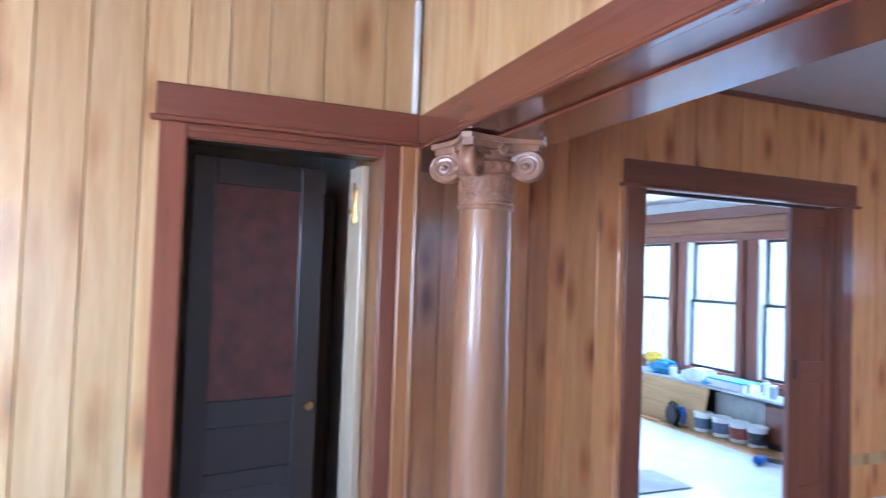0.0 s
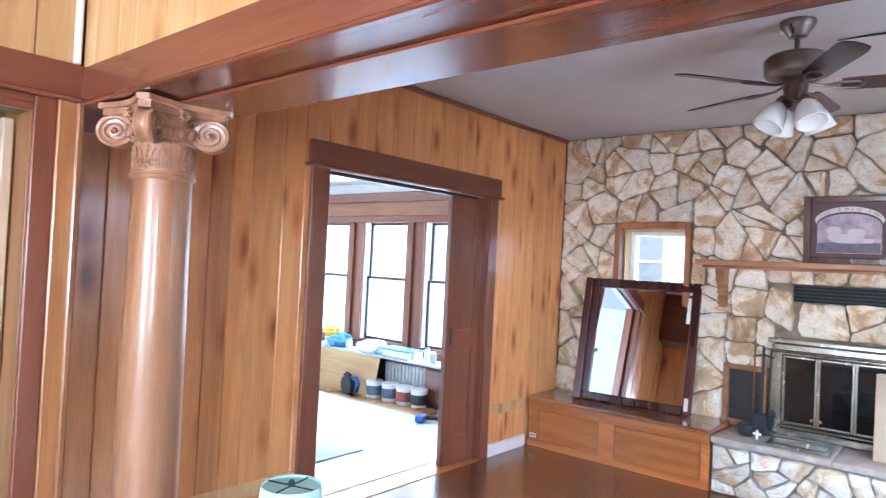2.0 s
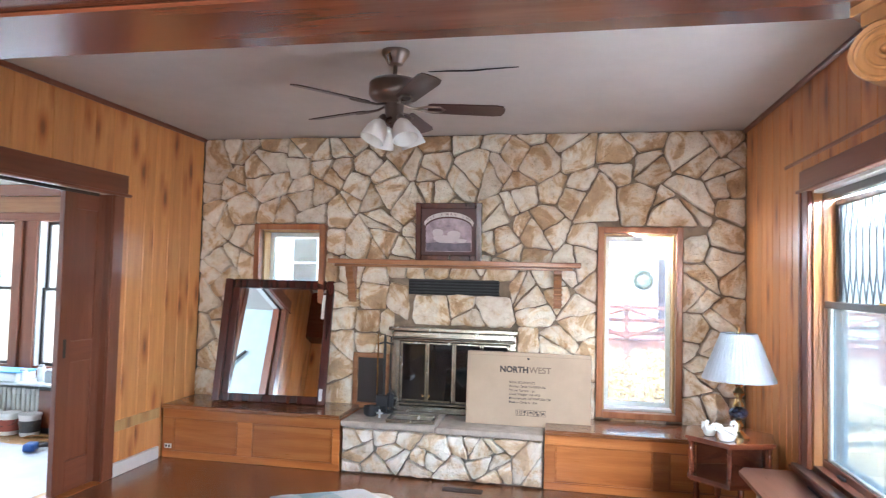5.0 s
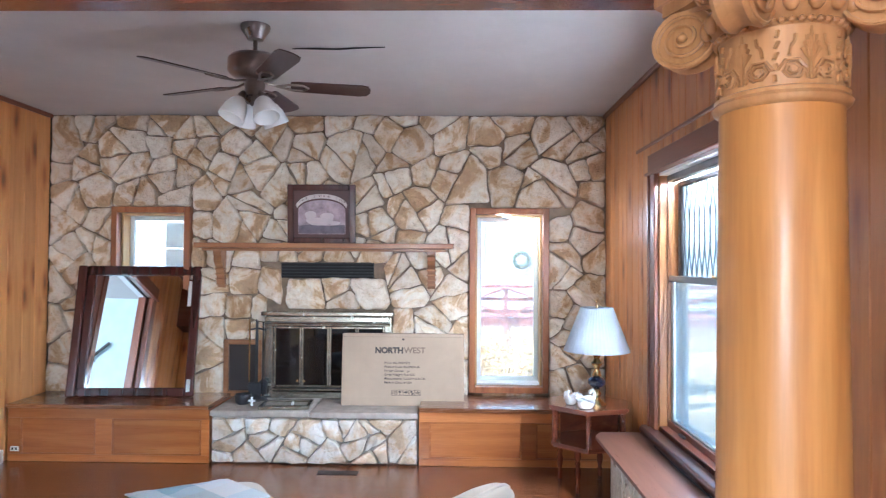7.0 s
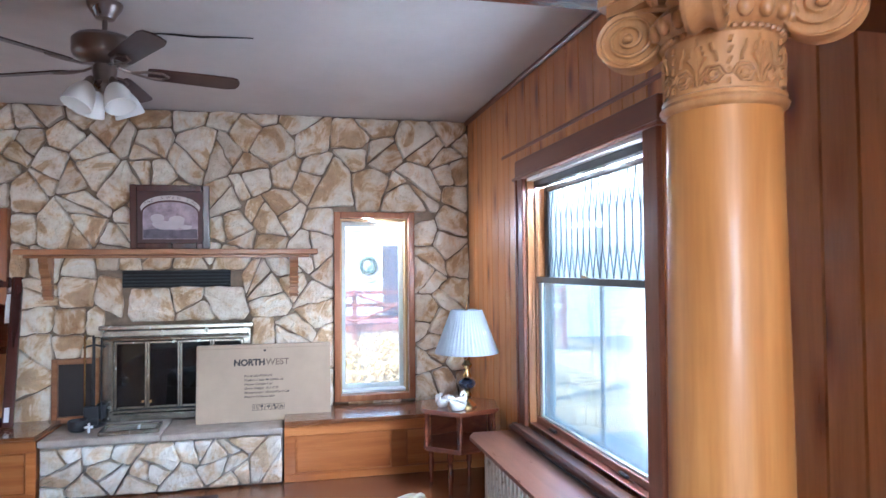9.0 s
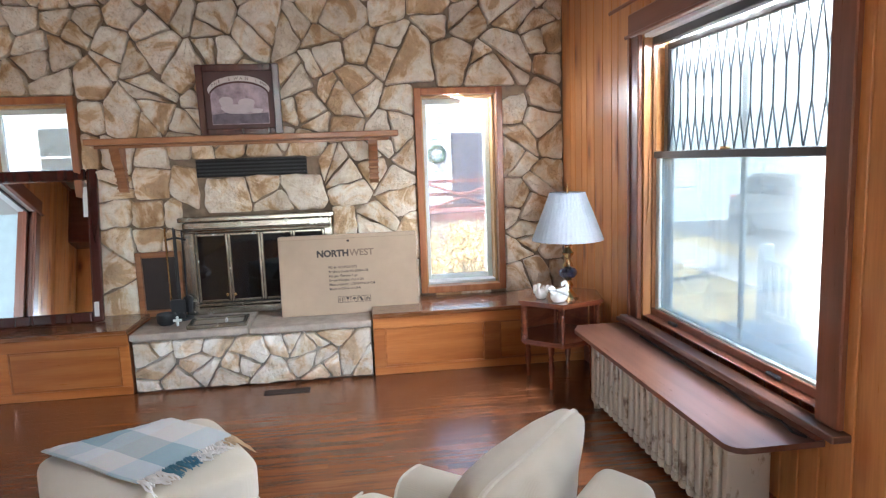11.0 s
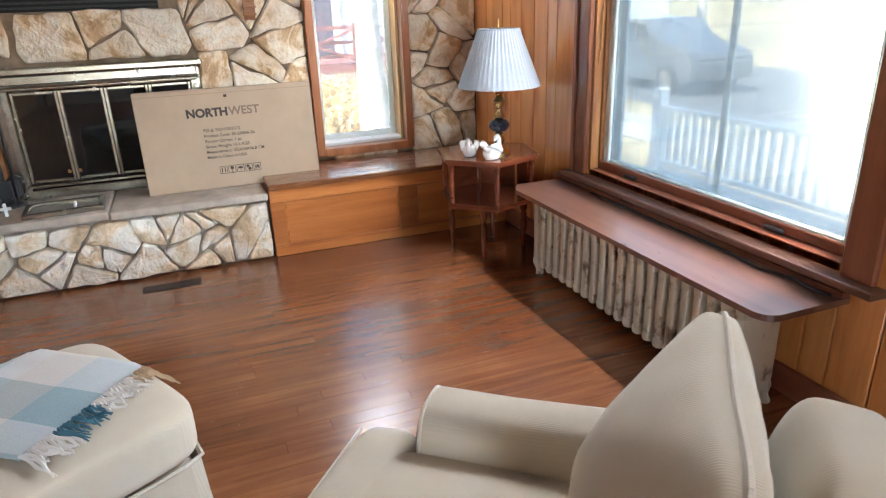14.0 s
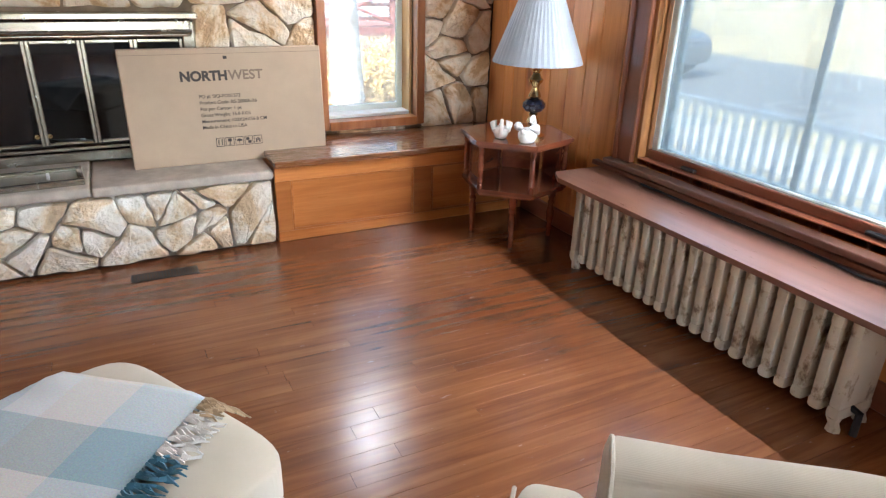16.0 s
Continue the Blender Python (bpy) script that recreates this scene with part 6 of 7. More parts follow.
# ---------------------------------------------------------------- hall doorway
def hall_doors():
    d = thing("door_1", "dark old door with a red-brown upper panel, ajar", "", pose(0.15, 2.79, 0, 0, 0, 12), kind="structure")
    for q in ((0.0, 0.10), (0.50, 0.62)):
        part("stile", box(q[0], q[1], -0.02, 0.02, 0.01, 2.19, 0.004), DARK_WOOD, d)
    for q in ((2.07, 2.19), (0.98, 1.10), (0.70, 0.78), (0.01, 0.22)):
        part("rail", box(0.10, 0.50, -0.02, 0.02, q[0], q[1], 0.004), DARK_WOOD, d)
    part("upper_panel", box(0.10, 0.50, -0.008, 0.008, 1.10, 2.07), RED_PANEL, d, "worn red-brown panel")
    for q in ((0.78, 0.98), (0.22, 0.70)):
        part("lower_panel", box(0.10, 0.50, -0.008, 0.008, q[0], q[1]), DARK_WOOD, d)
    part("door_knob", lathe([(0.006, 0), (0.02, 0.012), (0.026, 0.03), (0.018, 0.045)], 14, pose(0.565, -0.02, 1.05, 90, 0, 0)), BRASS, d, "tarnished brass knob", smooth=True)
    p = thing("door_2", "pale wooden door edge with a brass surface bolt", "", pose(0.925, 2.72, 0, 0, 0, 97), kind="structure")
    part("leaf", box(0.0, 0.16, -0.01, 0.03, 0.01, 2.2, 0.004), wood("bleached_pine", (0.42, 0.32, 0.2), (0.55, 0.44, 0.3), (0.62, 0.52, 0.38), "z", 0.35, 0.2), p)
    part("bolt_plate", box(0.05, 0.075, 0.03, 0.036, 1.93, 2.10, 0.002), BRASS, p)
    part("bolt", tube([(0.062, 0.042, 1.92), (0.062, 0.042, 2.12)], 0.007, 8), BRASS, p)
    part("bolt_knob", lathe([(0.005, 0), (0.011, 0.008), (0.011, 0.02)], 10, pose(0.062, 0.05, 1.98, -90, 0, 0)), BRASS, p)
    # added dark block fills the gap where the passage falls into shade
    c = thing("passage_dark_block", "added dark cupboard-shaped block standing in for the unlit passage", "cupboard", pose(0.62, 3.35, 0))
    part("carcass", box(0.0, 0.30, 0.0, 0.6, 0, 2.12, 0.006), DARK_WOOD, c)
    part("cupboard_door", box(0.01, 0.29, -0.018, -0.001, 0.08, 2.08, 0.004), DARK_WOOD, c)
    part("knob", lathe([(0.004, 0), (0.012, 0.01), (0.008, 0.02)], 10, pose(0.04, -0.018, 1.1, 90, 0, 0)), BRASS, c)


hall_doors()


# ---------------------------------------------------------------- pocket door
def pocket_door():
    d = thing("door_3", "mahogany panelled pocket door, slid half open", "", kind="structure")
    x0, x1, y0, y1 = 4.25, 4.72, YL + 0.055, YL + 0.10
    for a, b_ in ((x0, x0 + 0.12), (x1 - 0.12, x1)):
        part("stile", box(a, b_, y0, y1, 0.01, 2.29, 0.003), TRIM_Z, d)
    for a, b_ in ((0.01, 0.24), (0.98, 1.14), (2.15, 2.29)):
        part("rail", box(x0 + 0.12, x1 - 0.12, y0, y1, a, b_, 0.003), TRIM_X, d)
    for a, b_ in ((0.24, 0.98), (1.14, 2.15)):
        part("panel", box(x0 + 0.12, x1 - 0.12, y0 + 0.014, y1 - 0.014, a, b_), TRIM_Z, d)
    part("pull", box(x0 + 0.045, x0 + 0.075, y0 - 0.002, y0 + 0.004, 1.02, 1.16, 0.002), BLACK, d, "dark recessed pull")
    e = thing("door_4", "edge of the second pocket door", "", kind="structure")
    part("stile", box(2.873, 2.93, y0, y1, 0.01, 2.29, 0.003), TRIM_Z, e)
    part("pull", box(2.895, 2.915, y0 - 0.002, y0 + 0.004, 0.98, 1.14, 0.002), BLACK, e, "dark recessed pull")


pocket_door()


# ---------------------------------------------------------------- next room: windows, radiators, tools
def far_window(name, w):
    y0, y1, z0, z1 = w
    e = thing(name, "tall double-hung window in stained trim", "", kind="structure")
    part("side_casing", box(6.165, 6.2, y0 - 0.11, y0, z0 - 0.03, z1, 0.005), TRIM_Z, e)
    part("side_casing", box(6.165, 6.2, y1, y1 + 0.11, z0 - 0.03, z1, 0.005), TRIM_Z, e)
    part("window_sill", box(6.12, 6.25, y0 - 0.12, y1 + 0.12, z0 - 0.05, z0 - 0.02, 0.005), TRIM_Y, e)
    part("jamb", box(6.2, 6.38, y0, y0 + 0.018, z0, z1), WHITE, e)
    part("jamb", box(6.2, 6.38, y1 - 0.018, y1, z0, z1), WHITE, e)
    mid = 1.44
    for nm, x, a, b_ in (("upper_sash", 6.30, mid, z1), ("lower_sash", 6.26, z0, mid + 0.03)):
        s = bmesh.new()
        k = 0.035
        for q in ((y0 + 0.018, y0 + 0.018 + k, a, b_), (y1 - 0.018 - k, y1 - 0.018, a, b_), (y0 + 0.05, y1 - 0.05, a, a + 0.032), (y0 + 0.05, y1 - 0.05, b_ - 0.03, b_)):
            add_box(s, x, x + 0.03, q[0], q[1], q[2], q[3], 0.003)
        sash = part(nm, s, DARK_WOOD, e)
        p = part("pane", box(x + 0.013, x + 0.016, y0 + 0.05, y1 - 0.05, a + 0.03, b_ - 0.03), PANE, sash)
        p.visible_shadow = False
        if nm == "upper_sash":
            for i in (1, 2):
                yy = y0 + 0.05 + (y1 - y0 - 0.1) * i / 3
                part("glazing_bar", box(x + 0.008, x + 0.022, yy - 0.005, yy + 0.005, a + 0.03, b_ - 0.03), VINYL, sash)
    return e


for i, w in enumerate(FAR_WINS):
    far_window("window_%d" % (i + 4), w)
fr = thing("trim_far_frieze", "stained frieze boards above the windows of the next room", "", kind="structure")
part("head_board", box(6.16, 6.2, 3.3, 8.44, 2.20, 2.29, 0.005), TRIM_Y, fr)
part("pale_board", box(6.175, 6.2, 3.3, 8.44, 2.29, 2.47, 0.003), MANTEL, fr)
part("crown_board", box(6.14, 6.2, 3.3, 8.44, 2.47, 2.60, 0.008), TRIM_Y, fr)
part("upper_wall", box(6.19, 6.2, 3.3, 8.44, 2.60, 2.738), PLASTER, fr)

radiator("radiator", pose(5.99, 5.95, 0, 0, 0, 90), 16, "grey-white cast-iron radiator below the window board", 0.44, 0.058, 0.18, plain("far_radiator_paint", (0.55, 0.53, 0.48), 0.45))
radiator("radiator", pose(5.99, 4.85, 0, 0, 0, 90), 12, "grey-white cast-iron radiator below the window board", 0.44, 0.058, 0.18, bpy.data.materials["far_radiator_paint"])
wt = thing("window_board", "long dark-edged work board under the windows", "shelf")
part("board_top", box(5.78, 6.118, 4.3, 8.2, 0.485, 0.51, 0.004), plain("work_board", (0.50, 0.53, 0.56), 0.4), wt)
for y in (4.32, 5.72, 7.1, 8.17):
    part("end_panel", box(5.82, 6.11, y, y + 0.025, 0, 0.485, 0.003), DARK_WOOD, wt)
part("back_panel", box(6.11, 6.15, 4.3, 8.2, 0, 0.485), DARK_WOOD, wt)
cb = thing("low_cabinet", "dark low cabinet under the work board", "cabinet")
part("body", box(5.86, 6.10, 4.36, 4.80, 0.0, 0.47, 0.005), DARK_WOOD, cb)
part("door", box(5.845, 5.86, 4.38, 4.78, 0.06, 0.44, 0.004), TRIM_Y, cb)
ply = link_mesh("plywood_sheet", box(-0.006, 0.006, -0.56, 0.56, 0, 0.50, 0.001), wood("plywood", (0.46, 0.29, 0.12), (0.55, 0.36, 0.16), (0.62, 0.42, 0.2), "y", 0.6, 0), None)
ply.matrix_world = pose(5.66, 6.02, 0.002, 0, 12, 0)
tagged(ply, "tan plywood sheet leaning against the work board", "board")
lath = link_mesh("wood_lath", box(5.50, 5.56, 6.05, 7.4, 0, 0.02, 0.002), FLOOR_PALE)
tagged(lath, "pale wooden lath lying on the floor", "board")
sheet = bmesh.new()
gx, gy = 40, 44
grid = [[sheet.verts.new((1.6 + 3.85 * i / gx + 0.03 * noise.noise((i * 0.3, j * 0.3, 2)), 3.34 + 4.6 * j / gy, 0.001 + 0.006 * max(0, noise.noise((i * 0.55, j * 0.55, 0.4))))) for j in range(gy + 1)] for i in range(gx + 1)]
for i in range(gx):
    for j in range(gy):
        sheet.faces.new((grid[i][j], grid[i + 1][j], grid[i + 1][j + 1], grid[i][j + 1]))
tagged(link_mesh("drop_sheet", sheet, plain("plastic_sheet", (0.62, 0.66, 0.70), 0.22, coat=0.4, mottle=0.06, scale=3), smooth=True), "pale plastic drop sheet covering the floor", "drop sheet")
rug = link_mesh("grey_mat", box(3.2, 4.12, 3.95, 4.46, 0.008, 0.014, 0.002), plain("mat_grey", (0.30, 0.31, 0.33), 0.9), None)
tagged(rug, "thin grey floor mat on the drop sheet", "mat")


def bucket(x, y, band, label):
    e = thing("paint_pail", label, "paint pail", pose(x, y, 0.008), group="paint pails by the work board")
    part("pail", lathe([(0.085, 0), (0.09, 0.01), (0.098, 0.19), (0.103, 0.195), (0.103, 0.205)], 24), WHITE, e, smooth=True)
    part("lid", lathe([(0.106, 0.195), (0.108, 0.21), (0.10, 0.216), (0.06, 0.212)], 24), WHITE, e, smooth=True)
    part("paper_label", lathe([(0.0925, 0.04), (0.0985, 0.155)], 24, close=False), band, e)
    part("wire_handle", tube([(-0.0, 0.105, 0.17), (-0.06, 0.09, 0.11), (-0.10, 0.0, 0.09), (-0.06, -0.09, 0.11), (0, -0.105, 0.17)], 0.003, 5), STEEL, e)


LB = plain("label_blue", (0.10, 0.13, 0.2), 0.5)
bucket(5.72, 5.50, LB, "white paint pail with a dark blue label")
bucket(5.74, 5.25, LB, "white paint pail with a dark blue label")
bucket(5.74, 5.01, plain("label_red", (0.30, 0.07, 0.05), 0.5), "white paint pail with a red label")
bucket(5.75, 4.78, plain("label_black", (0.03, 0.03, 0.035), 0.5), "white paint pail with a black label")

hr = thing("handrail", "dark sloping handrail on the pale blue wall", "handrail")
part("rail", tube([(1.43, 4.95, 1.15), (1.43, 4.10, 2.0)], 0.024, 10), DARK_WOOD, hr)
for y in (4.8, 4.3):
    part("bracket", tube([(1.351, y, 6.075 - y - 0.06), (1.41, y, 6.075 - y - 0.045), (1.43, y, 6.075 - y)], 0.008, 6), BLACK, hr)
for y0, y1, zt, w in ((5.15, 4.42, 1.35, 0.10), (5.35, 4.75, 1.05, 0.08)):
    L = math.hypot(y1 - y0, zt)
    st = link_mesh("trim_board", box(-0.01, 0.01, -w / 2, w / 2, 0, L, 0.003), WHITE)
    st.matrix_world = pose(1.385, y0, 0.03, math.degrees(math.atan2(y0 - y1, zt)), 0, 0)
    tagged(st, "white painted trim board leaning by the wall", "board", "white trim boards")

BLUE = plain("tool_blue", (0.02, 0.09, 0.32), 0.4)
saw = thing("circular_saw", "blue and black circular saw on the floor", "power tool", pose(5.62, 5.83, 0.008, 0, 0, 80))
part("base_plate", box(-0.17, 0.17, -0.08, 0.08, 0, 0.012, 0.003), STEEL, saw)
part("blade_guard", lathe([(0.02, -0.03), (0.115, -0.03), (0.12, 0), (0.115, 0.03), (0.02, 0.03)], 24, pose(0.03, 0.02, 0.11, 90, 0, 0)), BLACK, saw, smooth=True)
part("motor", lathe([(0.03, 0), (0.055, 0.01), (0.058, 0.12), (0.04, 0.14)], 20, pose(0.03, -0.03, 0.11, 90, 0, 0)), BLUE, saw, smooth=True)
part("handle", tube([(-0.05, 0, 0.2), (-0.14, 0, 0.22), (-0.19, 0, 0.15), (-0.15, 0, 0.05)], 0.022, 10), BLUE, saw)
part("front_grip", tube([(0.1, 0, 0.18), (0.14, 0, 0.22), (0.08, 0, 0.25), (0.0, 0, 0.23)], 0.018, 10), BLACK, saw)
drill = thing("blue_tool", "small blue power tool on the drop sheet", "power tool", pose(5.27, 4.31, 0.012, 0, 0, 20))
part("body", box(-0.07, 0.07, -0.05, 0.05, 0, 0.07, 0.02, 2), BLUE, drill)
part("grip", tube([(0.05, -0.04, 0.035), (0.09, -0.12, 0.03), (0.10, -0.2, 0.03)], 0.022, 10), BLACK, drill)
part("battery", box(0.07, 0.13, -0.24, -0.17, 0, 0.055, 0.008, 2), BLACK, drill)
ext = link_mesh("extension_cord", tube([(5.65 + 0.12 * math.cos(t) * (1 - 0.02 * t), 4.60 + 0.13 * math.sin(t), 0.012 + 0.003 * t / 6) for t in np.linspace(0, 14, 50)], 0.006, 6), plain("orange_cord", (0.42, 0.2, 0.06), 0.5))
tagged(ext, "coiled orange extension cord on the floor", "cord")

# clutter along the work board
rnd = random.Random(31)
pal = [plain("clutter_white", (0.74, 0.75, 0.76), 0.4), plain("clutter_blue", (0.10, 0.32, 0.55), 0.4), plain("clutter_grey", (0.40, 0.43, 0.45), 0.4),
       plain("clutter_yellow", (0.72, 0.52, 0.05), 0.5), plain("clutter_teal", (0.25, 0.45, 0.52), 0.5)]


def jar(x, y, h, r, mat, label):
    e = thing("paint_jar", label, "jar", pose(x, y, 0.511), group="jars on the work board")
    part("body", lathe([(r * 0.95, 0), (r, 0.01), (r, h * 0.8), (r * 0.7, h * 0.88)], 16), mat, e, smooth=True)
    part("cap", lathe([(r * 0.72, h * 0.88), (r * 0.72, h), (r * 0.2, h)], 16), pal[2] if mat is pal[0] else pal[0], e)


for x, y, h, r, k in ((5.9, 7.3, 0.13, 0.05, 0), (5.95, 7.05, 0.10, 0.045, 2), (5.9, 6.88, 0.28, 0.025, 0), (5.97, 6.7, 0.15, 0.05, 0), (5.93, 6.5, 0.12, 0.05, 4), (5.9, 6.2, 0.13, 0.045, 0), (5.96, 6.05, 0.10, 0.05, 0),
                      (5.92, 5.05, 0.12, 0.045, 0), (5.95, 4.86, 0.17, 0.04, 0), (5.9, 4.72, 0.14, 0.04, 2), (5.97, 4.6, 0.18, 0.04, 0)):
    jar(x, y, h, r, pal[k], {0: "white plastic jar on the work board", 2: "grey capped jar on the work board", 4: "teal jar on the work board"}[k])
tub = thing("storage_tub", "pale blue lidded plastic tub on the work board", "tub", pose(5.95, 5.30, 0.511))
part("tub_body", box(-0.13, 0.13, -0.26, 0.26, 0, 0.085, 0.012, 2), pal[0], tub)
part("tub_lid", box(-0.14, 0.14, -0.275, 0.275, 0.086, 0.105, 0.008, 2), pal[1], tub)
wh = thing("white_carton", "white carton on the work board", "box", pose(5.95, 5.78, 0.511))
part("carton", box(-0.1, 0.1, -0.14, 0.14, 0, 0.13, 0.004), pal[0], wh)
part("carton_flap", box(-0.1, 0.1, -0.10, 0.10, 0.131, 0.15, 0.003), pal[0], wh)
for nm, mat, x, y, z, s, lab in (("blue_bag", pal[1], 5.93, 6.42, 0.60, (0.11, 0.20, 0.10), "crumpled blue plastic bag on the work board"), ("yellow_bag", pal[3], 5.9, 6.55, 0.70, (0.09, 0.13, 0.07), "crumpled yellow bag on a blue bag"),
                                 ("blue_cloth", pal[1], 5.9, 5.55, 0.545, (0.09, 0.12, 0.035), "folded blue cloth on the work board")):
    bb = bmesh.new()
    bmesh.ops.create_icosphere(bb, subdivisions=4, radius=1.0)
    for v_ in bb.verts:
        d_ = 1 + 0.35 * noise.noise(v_.co * 2.2 + Vector((x, y, 0) * 1) * 1.0) + 0.12 * noise.noise(v_.co * 6)
        v_.co = Vector((v_.co.x * s[0] * d_, v_.co.y * s[1] * d_, max(v_.co.z * s[2] * d_, -s[2] * 0.9)))
    o = link_mesh(nm, bb, mat, smooth=True)
    o.location = (x, y, z)
    tagged(o, lab, "bag" if "bag" in nm else "cloth")


# ---------------------------------------------------------------- outdoors
GRASS = plain("dry_grass", (0.30, 0.24, 0.13), 0.95, mottle=0.4, scale=1.2, bumpy=0.5)
ASPHALT = plain("asphalt", (0.09, 0.09, 0.095), 0.9, mottle=0.2, scale=2)
CONCRETE = plain("concrete", (0.38, 0.37, 0.35), 0.9, mottle=0.12, scale=2)
GZ = -0.75
g = bmesh.new()
add_box(g, -400, 400, -400, 400, GZ - 0.2, GZ)
setting("ground", g, GRASS, "dry winter grass round the house")
setting("road", box(-200, 200, -17.0, -9.5, GZ + 0.004, GZ + 0.012), ASPHALT, "grey street in front of the porch")
setting("pavement", box(-200, 200, -8.2, -6.8, GZ + 0.004, GZ + 0.05, 0.01), CONCRETE, "concrete pavement along the street")
setting("wall_foundation", box(-3.4, 6.5, -2.2, 8.6, GZ - 0.1, -0.13), CONCRETE, "concrete foundation of the house")


def porch():
    e = thing("porch", "white wooden porch with a baluster rail", "porch", kind="structure")
    part("deck", box(-4.0, 7.0, -4.6, -2.2, -0.30, -0.22, 0.005), plain("porch_grey", (0.45, 0.47, 0.48), 0.7), e)
    part("deck_skirt", box(-4.0, 7.0, -4.58, -4.5, GZ, -0.31), WHITE, e)
    for z in (-0.12, 0.42):
        part("rail", box(-3.9, 6.9, -4.45, -4.38, z, z + 0.05, 0.006), WHITE, e)
    x = -0.5
    while x < 6.9:
        part("baluster", box(x, x + 0.045, -4.435, -4.395, -0.07, 0.42, 0.004), WHITE, e)
        x += 0.115
    for x in (0.6, 6.85):
        part("porch_post", box(x - 0.06, x + 0.06, -4.5, -4.38, -0.22, 0.62, 0.01), WHITE, e)
    return e


porch()


def car(m):
    e = thing("parked_car", "dark blue sport utility car parked at the kerb", "car", m)
    PAINT = plain("car_paint", (0.10, 0.11, 0.125), 0.2, 0.3, 0.8, mottle=0.05)
    side = [(-2.2, 0.35), (-2.25, 0.75), (-2.1, 1.02), (-1.75, 1.1), (-1.35, 1.62), (-0.9, 1.70), (0.4, 1.68), (1.0, 1.18), (2.0, 1.02), (2.22, 0.8), (2.22, 0.4), (1.95, 0.28), (-1.95, 0.28)]
    b_ = prism(side, -0.9, 0.9, pose(0, 0, 0, 90, 0, 0))
    bmesh.ops.bevel(b_, geom=b_.edges[:], offset=0.06, segments=2, affect="EDGES")
    part("body", b_, PAINT, e, smooth=True)
    for s in (-1, 1):
        for poly in ([(-1.55, 1.15), (-1.22, 1.58), (-0.75, 1.62), (-0.75, 1.15)], [(-0.68, 1.15), (-0.68, 1.62), (0.05, 1.61), (0.05, 1.15)], [(0.12, 1.15), (0.12, 1.60), (0.38, 1.58), (0.82, 1.18)]):
            part("side_window", prism(poly, -0.01, 0.01, pose(0, s * 0.905, 0, 90, 0, 0)), FIRE_GLASS, e)
        for x in (-1.35, 1.38):
            w = part("wheel", lathe([(0.2, -0.11), (0.33, -0.11), (0.35, -0.06), (0.35, 0.06), (0.33, 0.11), (0.2, 0.11)], 28, pose(x, s * 0.84, 0.35, 90, 0, 0)), RUBBER, e, smooth=True)
            rim = bmesh.new()
            for k in range(6):
                a = k * math.pi / 3
                add_tube(rim, [(x, s * 0.955, 0.35), (x + 0.22 * math.cos(a), s * 0.955, 0.35 + 0.22 * math.sin(a))], 0.035, 6)
            add_lathe(rim, [(0.2, 0.0), (0.235, 0.0), (0.235, 0.02), (0.2, 0.02)], 24, pose(x, s * 0.945, 0.35, 90, 0, 0))
            part("rim", rim, STEEL, w)
        part("mirror", box(0.72, 0.9, s * 0.93 - 0.07, s * 0.93 + 0.07, 1.12, 1.28, 0.03, 2), PAINT, e)
    part("tail_light", box(-2.22, -2.1, 0.6, 0.85, 0.85, 1.05, 0.02), plain("tail_red", (0.3, 0.01, 0.01), 0.2), e)
    part("tail_light", box(-2.22, -2.1, -0.85, -0.6, 0.85, 1.05, 0.02), bpy.data.materials["tail_red"], e)
    return e


car(pose(15.6, -11.5, GZ + 0.012, 0, 0, 180))


def house(x, y0, y1, wallc, label):
    e = thing("house", label, "house")
    SID = plain("siding_" + label.split()[0], wallc, 0.7, mottle=0.06)
    part("wall", box(x, x + 7, y0, y1, GZ, 5.2), SID, e)
    z = GZ
    lap = bmesh.new()
    while z < 5.1:
        add_prism(lap, [(0, 0), (-0.022, 0.004), (-0.004, 0.16), (0, 0.16)], y0, y1, Matrix(((1, 0, 0, x), (0, 0, 1, 0), (0, 1, 0, z), (0, 0, 0, 1))))
        z += 0.165
    part("clapboards", lap, SID, e)["kind"] = "stuff"
    rf = [(-0.5, 5.1), (7.5, 5.1), (3.5, 7.6)]
    part("roof", prism(rf, y0 - 0.4, y1 + 0.4, Matrix(((1, 0, 0, x), (0, 0, 1, 0), (0, 1, 0, 0), (0, 0, 0, 1)))), plain("shingle", (0.12, 0.11, 0.11), 0.9, mottle=0.3), e)
    return e


def house_window(e, x, y, z0, z1, w):
    wn_ = part("window", box(x - 0.06, x + 0.02, y - w / 2 - 0.1, y + w / 2 + 0.1, z0 - 0.1, z1 + 0.1, 0.01), WHITE, e)
    part("glass", box(x - 0.075, x - 0.062, y - w / 2, y + w / 2, z0, z1), FIRE_GLASS, wn_)
    part("cross_bar", box(x - 0.085, x - 0.076, y - w / 2, y + w / 2, (z0 + z1) / 2 - 0.03, (z0 + z1) / 2 + 0.03), WHITE, wn_)


